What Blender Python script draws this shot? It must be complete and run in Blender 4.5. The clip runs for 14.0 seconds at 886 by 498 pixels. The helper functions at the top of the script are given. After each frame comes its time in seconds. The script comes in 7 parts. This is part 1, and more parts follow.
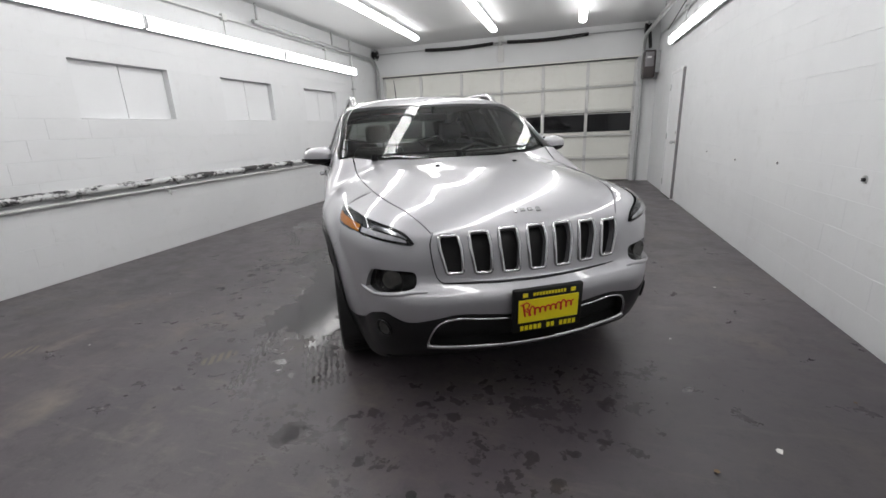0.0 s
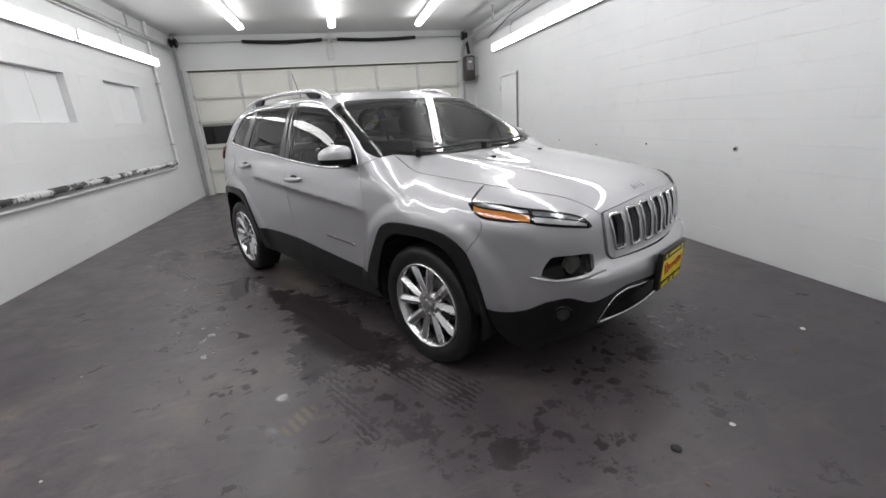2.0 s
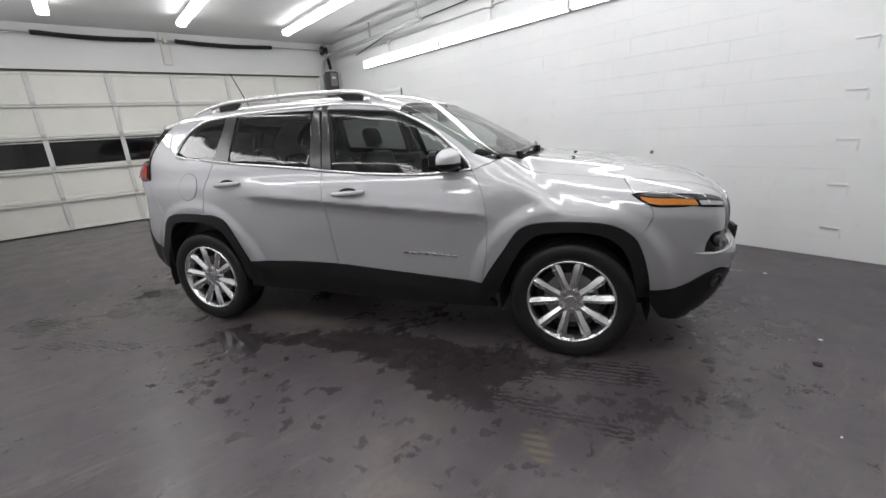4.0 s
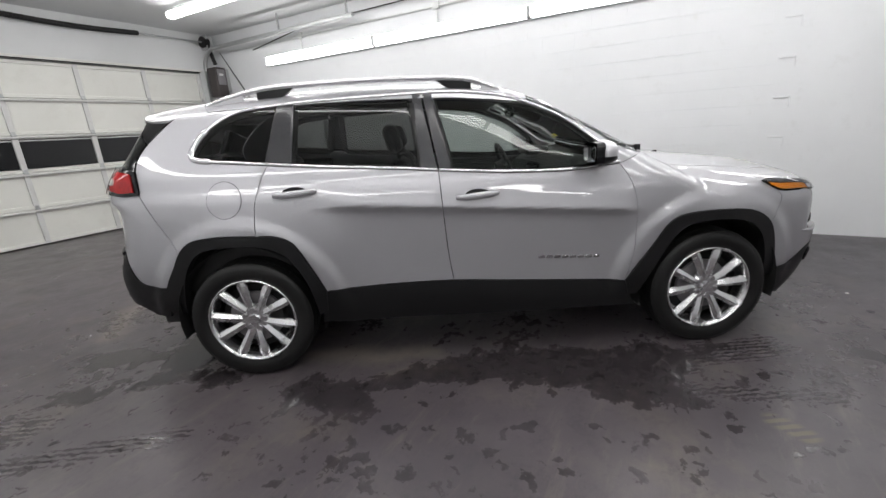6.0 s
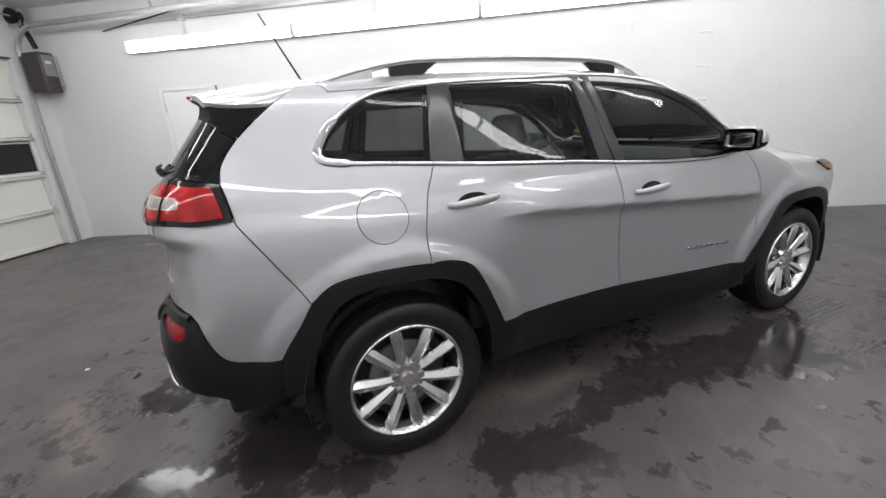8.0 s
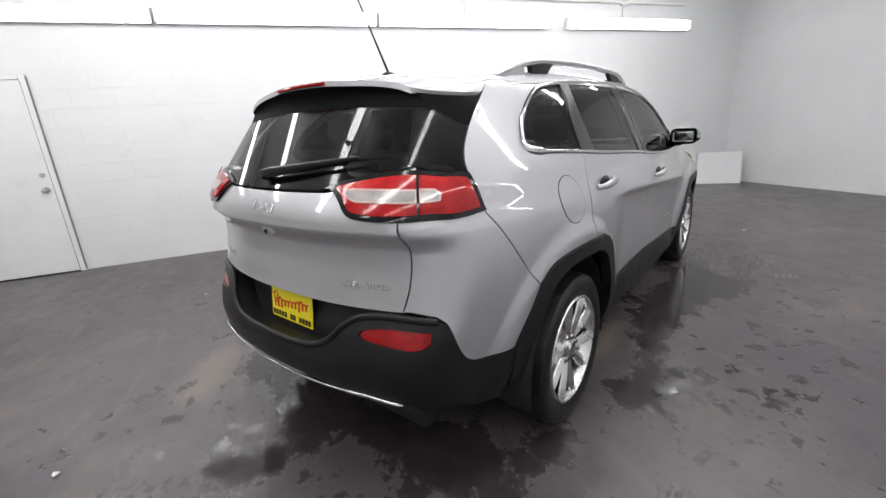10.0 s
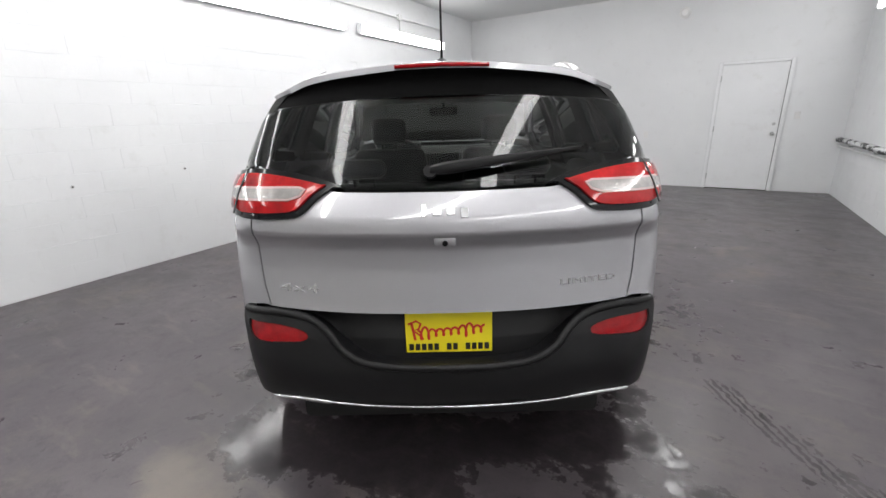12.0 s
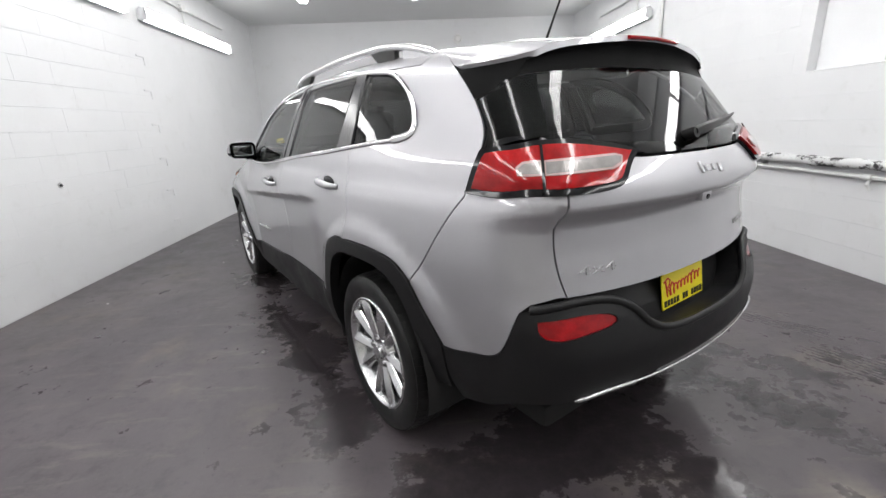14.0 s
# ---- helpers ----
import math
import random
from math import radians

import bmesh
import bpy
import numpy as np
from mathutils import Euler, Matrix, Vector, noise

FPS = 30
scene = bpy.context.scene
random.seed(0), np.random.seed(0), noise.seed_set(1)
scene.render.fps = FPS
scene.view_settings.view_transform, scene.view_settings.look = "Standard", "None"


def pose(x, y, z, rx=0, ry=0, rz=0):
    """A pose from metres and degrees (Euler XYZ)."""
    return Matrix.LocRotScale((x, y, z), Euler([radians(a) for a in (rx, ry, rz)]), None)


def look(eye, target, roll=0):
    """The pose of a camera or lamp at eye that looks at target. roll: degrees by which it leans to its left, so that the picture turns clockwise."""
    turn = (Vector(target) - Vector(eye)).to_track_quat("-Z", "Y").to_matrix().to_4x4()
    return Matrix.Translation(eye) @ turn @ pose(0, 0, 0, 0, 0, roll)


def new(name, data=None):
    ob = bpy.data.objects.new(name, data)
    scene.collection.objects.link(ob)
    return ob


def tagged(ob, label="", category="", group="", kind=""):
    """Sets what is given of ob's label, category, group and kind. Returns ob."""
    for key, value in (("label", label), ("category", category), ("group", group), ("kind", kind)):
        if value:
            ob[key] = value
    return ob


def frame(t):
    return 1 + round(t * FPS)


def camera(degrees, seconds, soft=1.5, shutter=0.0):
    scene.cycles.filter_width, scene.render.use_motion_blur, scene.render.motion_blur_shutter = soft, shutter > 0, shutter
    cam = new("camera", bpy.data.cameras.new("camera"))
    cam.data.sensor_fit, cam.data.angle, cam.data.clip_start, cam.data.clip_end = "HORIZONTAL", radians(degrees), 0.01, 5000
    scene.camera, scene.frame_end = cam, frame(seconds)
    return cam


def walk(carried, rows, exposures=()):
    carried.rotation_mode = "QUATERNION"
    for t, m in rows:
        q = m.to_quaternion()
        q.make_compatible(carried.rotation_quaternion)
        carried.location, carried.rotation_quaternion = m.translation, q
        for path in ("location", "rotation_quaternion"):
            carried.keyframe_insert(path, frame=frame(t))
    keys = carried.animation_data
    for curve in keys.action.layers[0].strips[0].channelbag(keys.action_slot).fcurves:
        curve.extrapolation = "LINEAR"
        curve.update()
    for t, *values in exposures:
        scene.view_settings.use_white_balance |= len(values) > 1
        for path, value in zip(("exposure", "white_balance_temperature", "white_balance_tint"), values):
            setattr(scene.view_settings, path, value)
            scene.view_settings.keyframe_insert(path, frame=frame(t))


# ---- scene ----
cam = camera(93.1, 14.0)
PATH = [
    (0, (1.555, -3.897, 1.34), (0.986, -2.06, 0.791), -2.5),
    (0.5, (1.146, -3.932, 1.357), (0.861, -2.042, 0.768), -2.2),
    (1, (0.71, -4.044, 1.362), (0.66, -2.154, 0.709), -3.3),
    (1.5, (0.268, -3.98, 1.358), (0.531, -2.091, 0.759), -4.3),
    (2, (-0.171, -3.895, 1.373), (0.235, -2.029, 0.778), -3.8),
    (2.5, (-0.619, -3.787, 1.394), (0.023, -1.975, 0.843), -4.5),
    (2.7, (-0.788, -3.704, 1.372), (-0.071, -1.918, 0.829), -4.6),
    (4.8, (-2.275, -2.463, 1.379), (-0.838, -1.195, 0.808), -3.0),
    (5, (-2.371, -2.32, 1.404), (-0.894, -1.096, 0.837), -3.0),
    (5.5, (-2.534, -1.893, 1.38), (-0.938, -0.817, 0.84), -3.4),
    (6, (-2.622, -1.504, 1.368), (-0.954, -0.552, 0.812), -3.5),
    (6.5, (-2.675, -1.09, 1.381), (-0.927, -0.297, 0.817), -3.8),
    (7, (-2.65, -0.648, 1.373), (-0.838, -0.005, 0.822), -5.3),
    (7.5, (-2.685, -0.202, 1.37), (-0.814, 0.223, 0.804), -4.9),
    (8, (-2.729, 0.201, 1.375), (-0.829, 0.463, 0.808), -4.1),
    (8.5, (-2.713, 0.577, 1.388), (-0.806, 0.638, 0.788), -4.5),
    (9, (-2.758, 0.988, 1.394), (-0.863, 0.756, 0.796), -4.2),
    (9.2, (-2.765, 1.139, 1.409), (-0.89, 0.821, 0.792), -3.9),
    (11.3, (-2.04, 2.497, 1.351), (-0.646, 1.172, 0.804), -2.5),
    (11.5, (-1.893, 2.606, 1.417), (-0.641, 1.162, 0.825), -1.3),
    (12, (-1.569, 2.883, 1.406), (-0.559, 1.266, 0.801), -1.7),
    (12.5, (-1.167, 2.996, 1.36), (-0.445, 1.235, 0.747), -1.5),
    (13, (-0.772, 3.104, 1.36), (-0.33, 1.243, 0.776), -1.6),
    (13.5, (-0.33, 3.231, 1.345), (-0.183, 1.328, 0.746), -1.6),
    (14, (0.09, 3.207, 1.309), (-0.014, 1.293, 0.74), -2.7),
]
walk(cam, [(t, look(eye, target, roll)) for t, eye, target, roll in PATH],
     [(0, -0.13), (2.7, -0.09), (4.9, 0.07), (6.5, 0.13), (9.2, 0.36), (11.4, 0.38), (14, 0.34)])

# ---------------------------------------------------------------- light
world = bpy.data.worlds.new("world")
scene.world = world
world.use_nodes = True
world.node_tree.nodes["Background"].inputs[0].default_value = (0.6, 0.65, 0.7, 1)
world.node_tree.nodes["Background"].inputs[1].default_value = 0.02
TUBE_GLOW = 13.0         # strength of the fluorescent diffusers under the ceiling
WALL_GLOW = 10.0         # and on the walls

# ---------------------------------------------------------------- materials


def nodes_of(name):
    m = bpy.data.materials.new(name)
    m.use_nodes = True
    nt = m.node_tree
    return m, nt, nt.nodes["Principled BSDF"]


def noise_node(nt, scale, detail=4.0, rough=0.6, stretch=(1, 1, 1), shift=(0, 0, 0), place=False):
    co = nt.nodes.new("ShaderNodeNewGeometry" if place else "ShaderNodeTexCoord")
    mp = nt.nodes.new("ShaderNodeMapping")
    mp.inputs["Scale"].default_value = stretch
    mp.inputs["Location"].default_value = shift
    no = nt.nodes.new("ShaderNodeTexNoise")
    no.inputs["Scale"].default_value = scale
    no.inputs["Detail"].default_value = detail
    no.inputs["Roughness"].default_value = rough
    nt.links.new(co.outputs["Position" if place else "Object"], mp.inputs[0])
    nt.links.new(mp.outputs[0], no.inputs["Vector"])
    return no.outputs["Fac"]


def ramp(nt, fac, a, b, lo=0.0, hi=1.0):
    r = nt.nodes.new("ShaderNodeMapRange")
    r.inputs["From Min"].default_value, r.inputs["From Max"].default_value = a, b
    r.inputs["To Min"].default_value, r.inputs["To Max"].default_value = lo, hi
    nt.links.new(fac, r.inputs["Value"])
    return r.outputs["Result"]


def blend(nt, fac, a, b, kind="MIX"):
    m = nt.nodes.new("ShaderNodeMix")
    m.data_type, m.blend_type = "RGBA", kind
    for sock, v in ((m.inputs[0], fac), (m.inputs[6], a), (m.inputs[7], b)):
        if isinstance(v, bpy.types.NodeSocket):
            nt.links.new(v, sock)
        elif isinstance(v, (int, float)):
            sock.default_value = v
        else:
            sock.default_value = (*v, 1)
    return m.outputs[2]


def calc(nt, op, a, b):
    m = nt.nodes.new("ShaderNodeMath")
    m.operation = op
    for sock, v in ((m.inputs[0], a), (m.inputs[1], b)):
        if isinstance(v, bpy.types.NodeSocket):
            nt.links.new(v, sock)
        else:
            sock.default_value = v
    return m.outputs[0]


def bump(nt, p, height, strength, distance=0.002):
    b = nt.nodes.new("ShaderNodeBump")
    b.inputs["Strength"].default_value, b.inputs["Distance"].default_value = strength, distance
    nt.links.new(height, b.inputs["Height"])
    nt.links.new(b.outputs[0], p.inputs["Normal"])


def surface(name, colour, rough, metal=0.0, vary=0.12, scale=3.0, grain=60.0, relief=0.15, coat=0.0, rough_vary=0.08, dirt=None, shine=0.5):
    """A plain surface with stains and grain at two scales."""
    m, nt, p = nodes_of(name)
    big, small = noise_node(nt, scale, 5), noise_node(nt, grain, 3)
    dark = tuple(c * (1 - vary) for c in colour)
    light = tuple(min(1, c * (1 + vary * 0.6)) for c in colour)
    c = blend(nt, ramp(nt, big, 0.3, 0.7), dark, light)
    c = blend(nt, ramp(nt, small, 0.35, 0.65, 0, 0.35), c, dark)
    if dirt:
        c = blend(nt, ramp(nt, noise_node(nt, scale * 2.3, 7, 0.7, shift=(5, 3, 1)), 0.55, 0.75, 0, dirt[1]), c, dirt[0])
    nt.links.new(c, p.inputs["Base Color"])
    nt.links.new(ramp(nt, big, 0.3, 0.7, max(0.02, rough - rough_vary), min(1, rough + rough_vary)), p.inputs["Roughness"])
    p.inputs["Metallic"].default_value = metal
    p.inputs["Specular IOR Level"].default_value = shine
    p.inputs["Coat Weight"].default_value = coat
    p.inputs["Coat Roughness"].default_value = 0.03
    if relief:
        bump(nt, p, small, relief)
    return m


def glow(name, colour, strength):
    m, nt, p = nodes_of(name)
    p.inputs["Base Color"].default_value = (*colour, 1)
    p.inputs["Emission Color"].default_value = (*colour, 1)
    p.inputs["Emission Strength"].default_value = strength
    return m


def glass(name, tint, rough=0.0):
    m, nt, p = nodes_of(name)
    nt.nodes.remove(p)
    out = nt.nodes["Material Output"]
    tr, gl, mx, fr = (nt.nodes.new(n) for n in ("ShaderNodeBsdfTransparent", "ShaderNodeBsdfGlossy", "ShaderNodeMixShader", "ShaderNodeFresnel"))
    tr.inputs[0].default_value = (*tint, 1)
    gl.inputs["Roughness"].default_value = rough
    fr.inputs["IOR"].default_value = 1.43
    nt.links.new(fr.outputs[0], mx.inputs[0])
    nt.links.new(tr.outputs[0], mx.inputs[1])
    nt.links.new(gl.outputs[0], mx.inputs[2])
    nt.links.new(mx.outputs[0], out.inputs["Surface"])
    return m


def wall_paint():
    m, nt, p = nodes_of("white_block_paint")
    big, mid, fine = noise_node(nt, 0.7, 5, place=True), noise_node(nt, 6, 6, 0.65, place=True), noise_node(nt, 55, 4, 0.7, place=True)
    c = blend(nt, ramp(nt, big, 0.3, 0.7), (0.67, 0.68, 0.69), (0.73, 0.74, 0.747))
    c = blend(nt, ramp(nt, mid, 0.58, 0.75, 0, 0.35), c, (0.57, 0.57, 0.555))
    nt.links.new(c, p.inputs["Base Color"])
    nt.links.new(ramp(nt, mid, 0.3, 0.7, 0.38, 0.6), p.inputs["Roughness"])
    h = calc(nt, "ADD", fine, calc(nt, "MULTIPLY", mid, 1.6))
    bump(nt, p, h, 0.35, 0.003)
    return m


def floor_paint():
    """Worn grey floor paint with dust, tan rubs and standing water."""
    m, nt, p = nodes_of("worn_floor_paint")
    big, mid, fine = noise_node(nt, 0.55, 6, 0.65), noise_node(nt, 3.2, 8, 0.72), noise_node(nt, 38, 5, 0.7)
    c = blend(nt, ramp(nt, big, 0.3, 0.7), (0.048, 0.040, 0.0475), (0.101, 0.086, 0.092))
    tan = calc(nt, "MULTIPLY", ramp(nt, noise_node(nt, 1.5, 6, 0.68, (1, 0.8, 1), (3, 1, 0)), 0.52, 0.72), ramp(nt, mid, 0.4, 0.62))
    c = blend(nt, calc(nt, "MULTIPLY", tan, 0.8), c, (0.185, 0.158, 0.130))
    c = blend(nt, ramp(nt, fine, 0.55, 0.8, 0, 0.4), c, (0.05, 0.045, 0.05))
    scuff = noise_node(nt, 9.0, 9, 0.78, (1, 1, 1), (2, 6, 0))
    c = blend(nt, ramp(nt, scuff, 0.50, 0.64, 0, 0.62), c, (0.030, 0.026, 0.030))
    c = blend(nt, ramp(nt, noise_node(nt, 6.0, 8, 0.75, (0.35, 1.6, 1), (8, 1, 0)), 0.54, 0.66, 0, 0.45), c, (0.165, 0.143, 0.130))
    c = blend(nt, ramp(nt, noise_node(nt, 140.0, 2, 0.5), 0.70, 0.78, 0, 0.7), c, (0.26, 0.24, 0.22))
    # floor darker round one place by the block wall, uneven at its edge
    cs = nt.nodes.new("ShaderNodeTexCoord")
    ms = nt.nodes.new("ShaderNodeMapping")
    ms.vector_type = "TEXTURE"
    ms.inputs["Location"].default_value = (2.6, -2.5, 0)
    ms.inputs["Scale"].default_value = (1.3, 1.5, 1)
    ls = nt.nodes.new("ShaderNodeVectorMath")
    ls.operation = "LENGTH"
    nt.links.new(cs.outputs["Object"], ms.inputs[0])
    nt.links.new(ms.outputs[0], ls.inputs[0])
    patch = ramp(nt, calc(nt, "ADD", ls.outputs["Value"], calc(nt, "MULTIPLY", mid, 0.5)), 0.75, 1.45, 0.55, 0.0)
    c = blend(nt, patch, c, (0.028, 0.024, 0.030))
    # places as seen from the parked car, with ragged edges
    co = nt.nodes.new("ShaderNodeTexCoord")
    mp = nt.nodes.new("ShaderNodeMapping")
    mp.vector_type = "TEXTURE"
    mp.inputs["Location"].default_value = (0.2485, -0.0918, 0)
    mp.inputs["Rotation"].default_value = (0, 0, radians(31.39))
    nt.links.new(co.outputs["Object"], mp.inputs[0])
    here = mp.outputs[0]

    def vec(op, a, b):
        v = nt.nodes.new("ShaderNodeVectorMath")
        v.operation = op
        for sock, x in ((v.inputs[0], a), (v.inputs[1], b)):
            if isinstance(x, bpy.types.NodeSocket):
                nt.links.new(x, sock)
            else:
                sock.default_value = x
        return v

    def ragged(scale, amount):
        no = nt.nodes.new("ShaderNodeTexNoise")
        no.inputs["Scale"].default_value, no.inputs["Detail"].default_value, no.inputs["Roughness"].default_value = scale, 8, 0.66
        nt.links.new(here, no.inputs["Vector"])
        off = vec("MULTIPLY", vec("SUBTRACT", no.outputs["Color"], (0.5, 0.5, 0.5)).outputs[0], (amount, amount, 0)).outputs[0]
        return vec("ADD", here, off).outputs[0]

    def run(place, x0, y0, x1, y1, r):
        """How far outside a rounded run from one place to another."""
        ba = (x1 - x0, y1 - y0, 0)
        pa = vec("SUBTRACT", place, (x0, y0, 0)).outputs[0]
        k = calc(nt, "DIVIDE", vec("DOT_PRODUCT", pa, ba).outputs["Value"], ba[0] ** 2 + ba[1] ** 2)
        k = ramp(nt, k, 0, 1)
        q = vec("SCALE", ba, (0, 0, 0))
        nt.links.new(k, q.inputs["Scale"])
        return calc(nt, "SUBTRACT", vec("LENGTH", vec("SUBTRACT", pa, q.outputs[0]).outputs[0], (0, 0, 0)).outputs["Value"], r)

    def nearest(place, runs):
        d = run(place, *runs[0])
        for r in runs[1:]:
            d = calc(nt, "MINIMUM", d, run(place, *r))
        return d

    soft, torn = ragged(2.6, 0.42), ragged(5.0, 0.34)
    streak = noise_node(nt, 1.25, 10, 0.70, (1.0, 1.3, 1), (7, 2, 0))
    drops = noise_node(nt, 11.0, 7, 0.70, (1, 1, 1), (1, 9, 0))
    # dry tan scuffs and old marking paint
    rub = nearest(soft, ((-0.74, 1.10, -0.80, 0.35, 0.09), (-1.0, 0.55, -1.02, 0.25, 0.05), (1.16, 2.06, 0.95, 2.35, 0.16), (-2.50, -1.52, -2.55, -1.40, 0.10), (-2.85, -0.70, -2.75, -0.50, 0.05), (-0.2, 2.75, 0.3, 2.9, 0.10)))
    c = blend(nt, ramp(nt, calc(nt, "ADD", rub, calc(nt, "MULTIPLY", scuff, 0.10)), 0.10, -0.06, 0, 0.65), c, (0.200, 0.172, 0.142))
    bars_y = nt.nodes.new("ShaderNodeTexWave")
    bars_y.inputs["Scale"].default_value = 7.0
    nt.links.new(here, bars_y.inputs["Vector"])
    mark = ramp(nt, nearest(here, ((-1.74, -1.27, -1.64, -1.22, 0.045), (-3.10, -0.72, -3.0, -0.68, 0.05))), 0.02, -0.01)
    mark = calc(nt, "MULTIPLY", mark, ramp(nt, calc(nt, "ADD", bars_y.outputs["Fac"], drops), 0.7, 1.1, 0, 0.24))
    c = blend(nt, mark, c, (0.36, 0.30, 0.15))
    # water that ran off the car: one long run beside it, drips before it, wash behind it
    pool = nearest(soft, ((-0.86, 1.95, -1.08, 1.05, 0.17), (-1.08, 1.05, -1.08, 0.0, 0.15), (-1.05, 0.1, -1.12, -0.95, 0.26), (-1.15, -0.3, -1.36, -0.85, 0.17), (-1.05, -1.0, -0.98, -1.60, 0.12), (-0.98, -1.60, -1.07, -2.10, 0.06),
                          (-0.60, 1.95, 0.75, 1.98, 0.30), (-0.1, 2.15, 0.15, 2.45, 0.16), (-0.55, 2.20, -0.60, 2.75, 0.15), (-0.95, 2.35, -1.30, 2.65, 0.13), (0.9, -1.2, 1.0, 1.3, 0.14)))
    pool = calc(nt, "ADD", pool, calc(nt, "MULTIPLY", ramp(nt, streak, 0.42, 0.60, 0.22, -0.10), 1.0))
    # tread prints: ribbons of fine lines
    prints = nearest(ragged(1.5, 0.16), ((-1.06, 0.62, -1.06, 0.25, 0.055), (-1.36, -0.95, -1.52, -1.62, 0.05), (-1.10, -1.10, -1.02, -1.70, 0.12), (-1.25, 2.45, -1.35, 3.0, 0.12), (-1.40, 1.6, -1.55, 2.3, 0.06)))
    lines = nt.nodes.new("ShaderNodeTexWave")
    lines.inputs["Scale"].default_value, lines.inputs["Distortion"].default_value, lines.inputs["Detail Scale"].default_value = 9.0, 4.0, 3.0
    nt.links.new(here, lines.inputs["Vector"])
    tread = calc(nt, "MULTIPLY", ramp(nt, calc(nt, "ADD", prints, calc(nt, "MULTIPLY", drops, 0.30)), 0.17, 0.10), ramp(nt, calc(nt, "ADD", lines.outputs["Fac"], calc(nt, "MULTIPLY", streak, 0.8)), 0.80, 1.0))
    # drips: uneven spots, thick before the bumper and thin elsewhere round the car
    spots = nt.nodes.new("ShaderNodeTexVoronoi")
    spots.inputs["Scale"].default_value = 11.5
    nt.links.new(torn, spots.inputs["Vector"])
    ahead = nearest(soft, ((-0.75, -2.30, 0.35, -2.50, 0.30), (-1.45, 0.9, -1.60, -1.3, 0.32), (-1.2, 2.6, 0.9, 2.6, 0.45), (1.05, -0.3, 1.15, 1.0, 0.12)))
    size = ramp(nt, ahead, 0.45, -0.05, 0.0, 0.50)
    some = nt.nodes.new("ShaderNodeSeparateColor")
    nt.links.new(spots.outputs["Color"], some.inputs[0])
    spot = ramp(nt, calc(nt, "SUBTRACT", spots.outputs["Distance"], calc(nt, "MULTIPLY", size, ramp(nt, some.outputs[0], 0.30, 1.0, 0.0, 1.0))), 0.05, -0.12, 0, 0.88)
    smear = calc(nt, "ADD", calc(nt, "MULTIPLY", streak, 0.50), calc(nt, "MULTIPLY", drops, 0.50))
    blot = ramp(nt, calc(nt, "SUBTRACT", smear, calc(nt, "MULTIPLY", ramp(nt, nearest(soft, ((-0.9, -1.9, -0.9, 2.4, 0.5), (0.2, 2.3, -0.8, 2.4, 0.6), (0.2, -2.2, -0.3, -2.2, 0.4))), 0.0, 0.9), 0.16)), 0.535, 0.610, 0, 0.66)
    wet = calc(nt, "MAXIMUM", calc(nt, "MAXIMUM", calc(nt, "MAXIMUM", ramp(nt, pool, 0.045, -0.035), tread), spot), blot)
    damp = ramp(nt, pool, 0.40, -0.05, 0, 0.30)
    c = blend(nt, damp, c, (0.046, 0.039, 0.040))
    c = blend(nt, calc(nt, "MULTIPLY", wet, ramp(nt, drops, 0.3, 0.6, 0.95, 0.62)), c, (0.022, 0.0190, 0.0205))
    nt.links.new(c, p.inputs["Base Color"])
    dry = ramp(nt, mid, 0.3, 0.75, 0.24, 0.46)
    p.inputs["Specular IOR Level"].default_value = 0.5
    r = nt.nodes.new("ShaderNodeMix")
    nt.links.new(wet, r.inputs[0])
    nt.links.new(dry, r.inputs[2])
    r.inputs[3].default_value = 0.07
    nt.links.new(r.outputs[0], p.inputs["Roughness"])
    h = calc(nt, "ADD", calc(nt, "MULTIPLY", mid, 1.2), calc(nt, "MULTIPLY", fine, 0.5))
    bump(nt, p, calc(nt, "MULTIPLY", h, calc(nt, "SUBTRACT", 1.0, calc(nt, "MULTIPLY", wet, 0.50))), 0.30, 0.004)
    return m


WALL = wall_paint()
FLOOR = floor_paint()
CEIL = surface("white_ceiling_paint", (0.70, 0.71, 0.71), 0.6, vary=0.05, scale=0.8, relief=0.1)
BOARD = surface("white_painted_board", (0.74, 0.75, 0.76), 0.5, vary=0.04, scale=1.5, relief=0.08)
DOOR_W = surface("white_door_paint", (0.76, 0.77, 0.78), 0.4, vary=0.04, scale=2, relief=0.05, dirt=((0.5, 0.48, 0.45), 0.25))
GARAGE = surface("cream_garage_door_steel", (0.74, 0.74, 0.69), 0.38, vary=0.05, scale=1.2, relief=0.06, dirt=((0.55, 0.53, 0.47), 0.3))
STILE = surface("grey_white_door_framing", (0.62, 0.62, 0.605), 0.4, vary=0.08, relief=0.06, dirt=((0.4, 0.38, 0.35), 0.35))
GALV = surface("galvanised_steel", (0.48, 0.49, 0.49), 0.42, 0.7, vary=0.15, scale=8, relief=0.08, dirt=((0.2, 0.18, 0.16), 0.4))
PIPE = surface("white_painted_pipe", (0.70, 0.71, 0.70), 0.4, vary=0.1, scale=6, relief=0.12, dirt=((0.25, 0.23, 0.21), 0.5))
BLACK_STEEL = surface("blackened_spring_steel", (0.022, 0.021, 0.022), 0.45, 0.5, vary=0.3, scale=12)
DARK_PLASTIC = surface("dark_brown_plastic", (0.045, 0.036, 0.036), 0.4, vary=0.15, relief=0.05)
GREY_PLASTIC = surface("grey_plastic", (0.22, 0.21, 0.22), 0.35, vary=0.1, relief=0.05)
WHITE_PLASTIC = surface("white_plastic", (0.72, 0.72, 0.71), 0.35, vary=0.04, relief=0.03)
NIGHT_GLASS = surface("dark_window_pane", (0.006, 0.006, 0.007), 0.06, vary=0.2, relief=0, rough_vary=0.02)
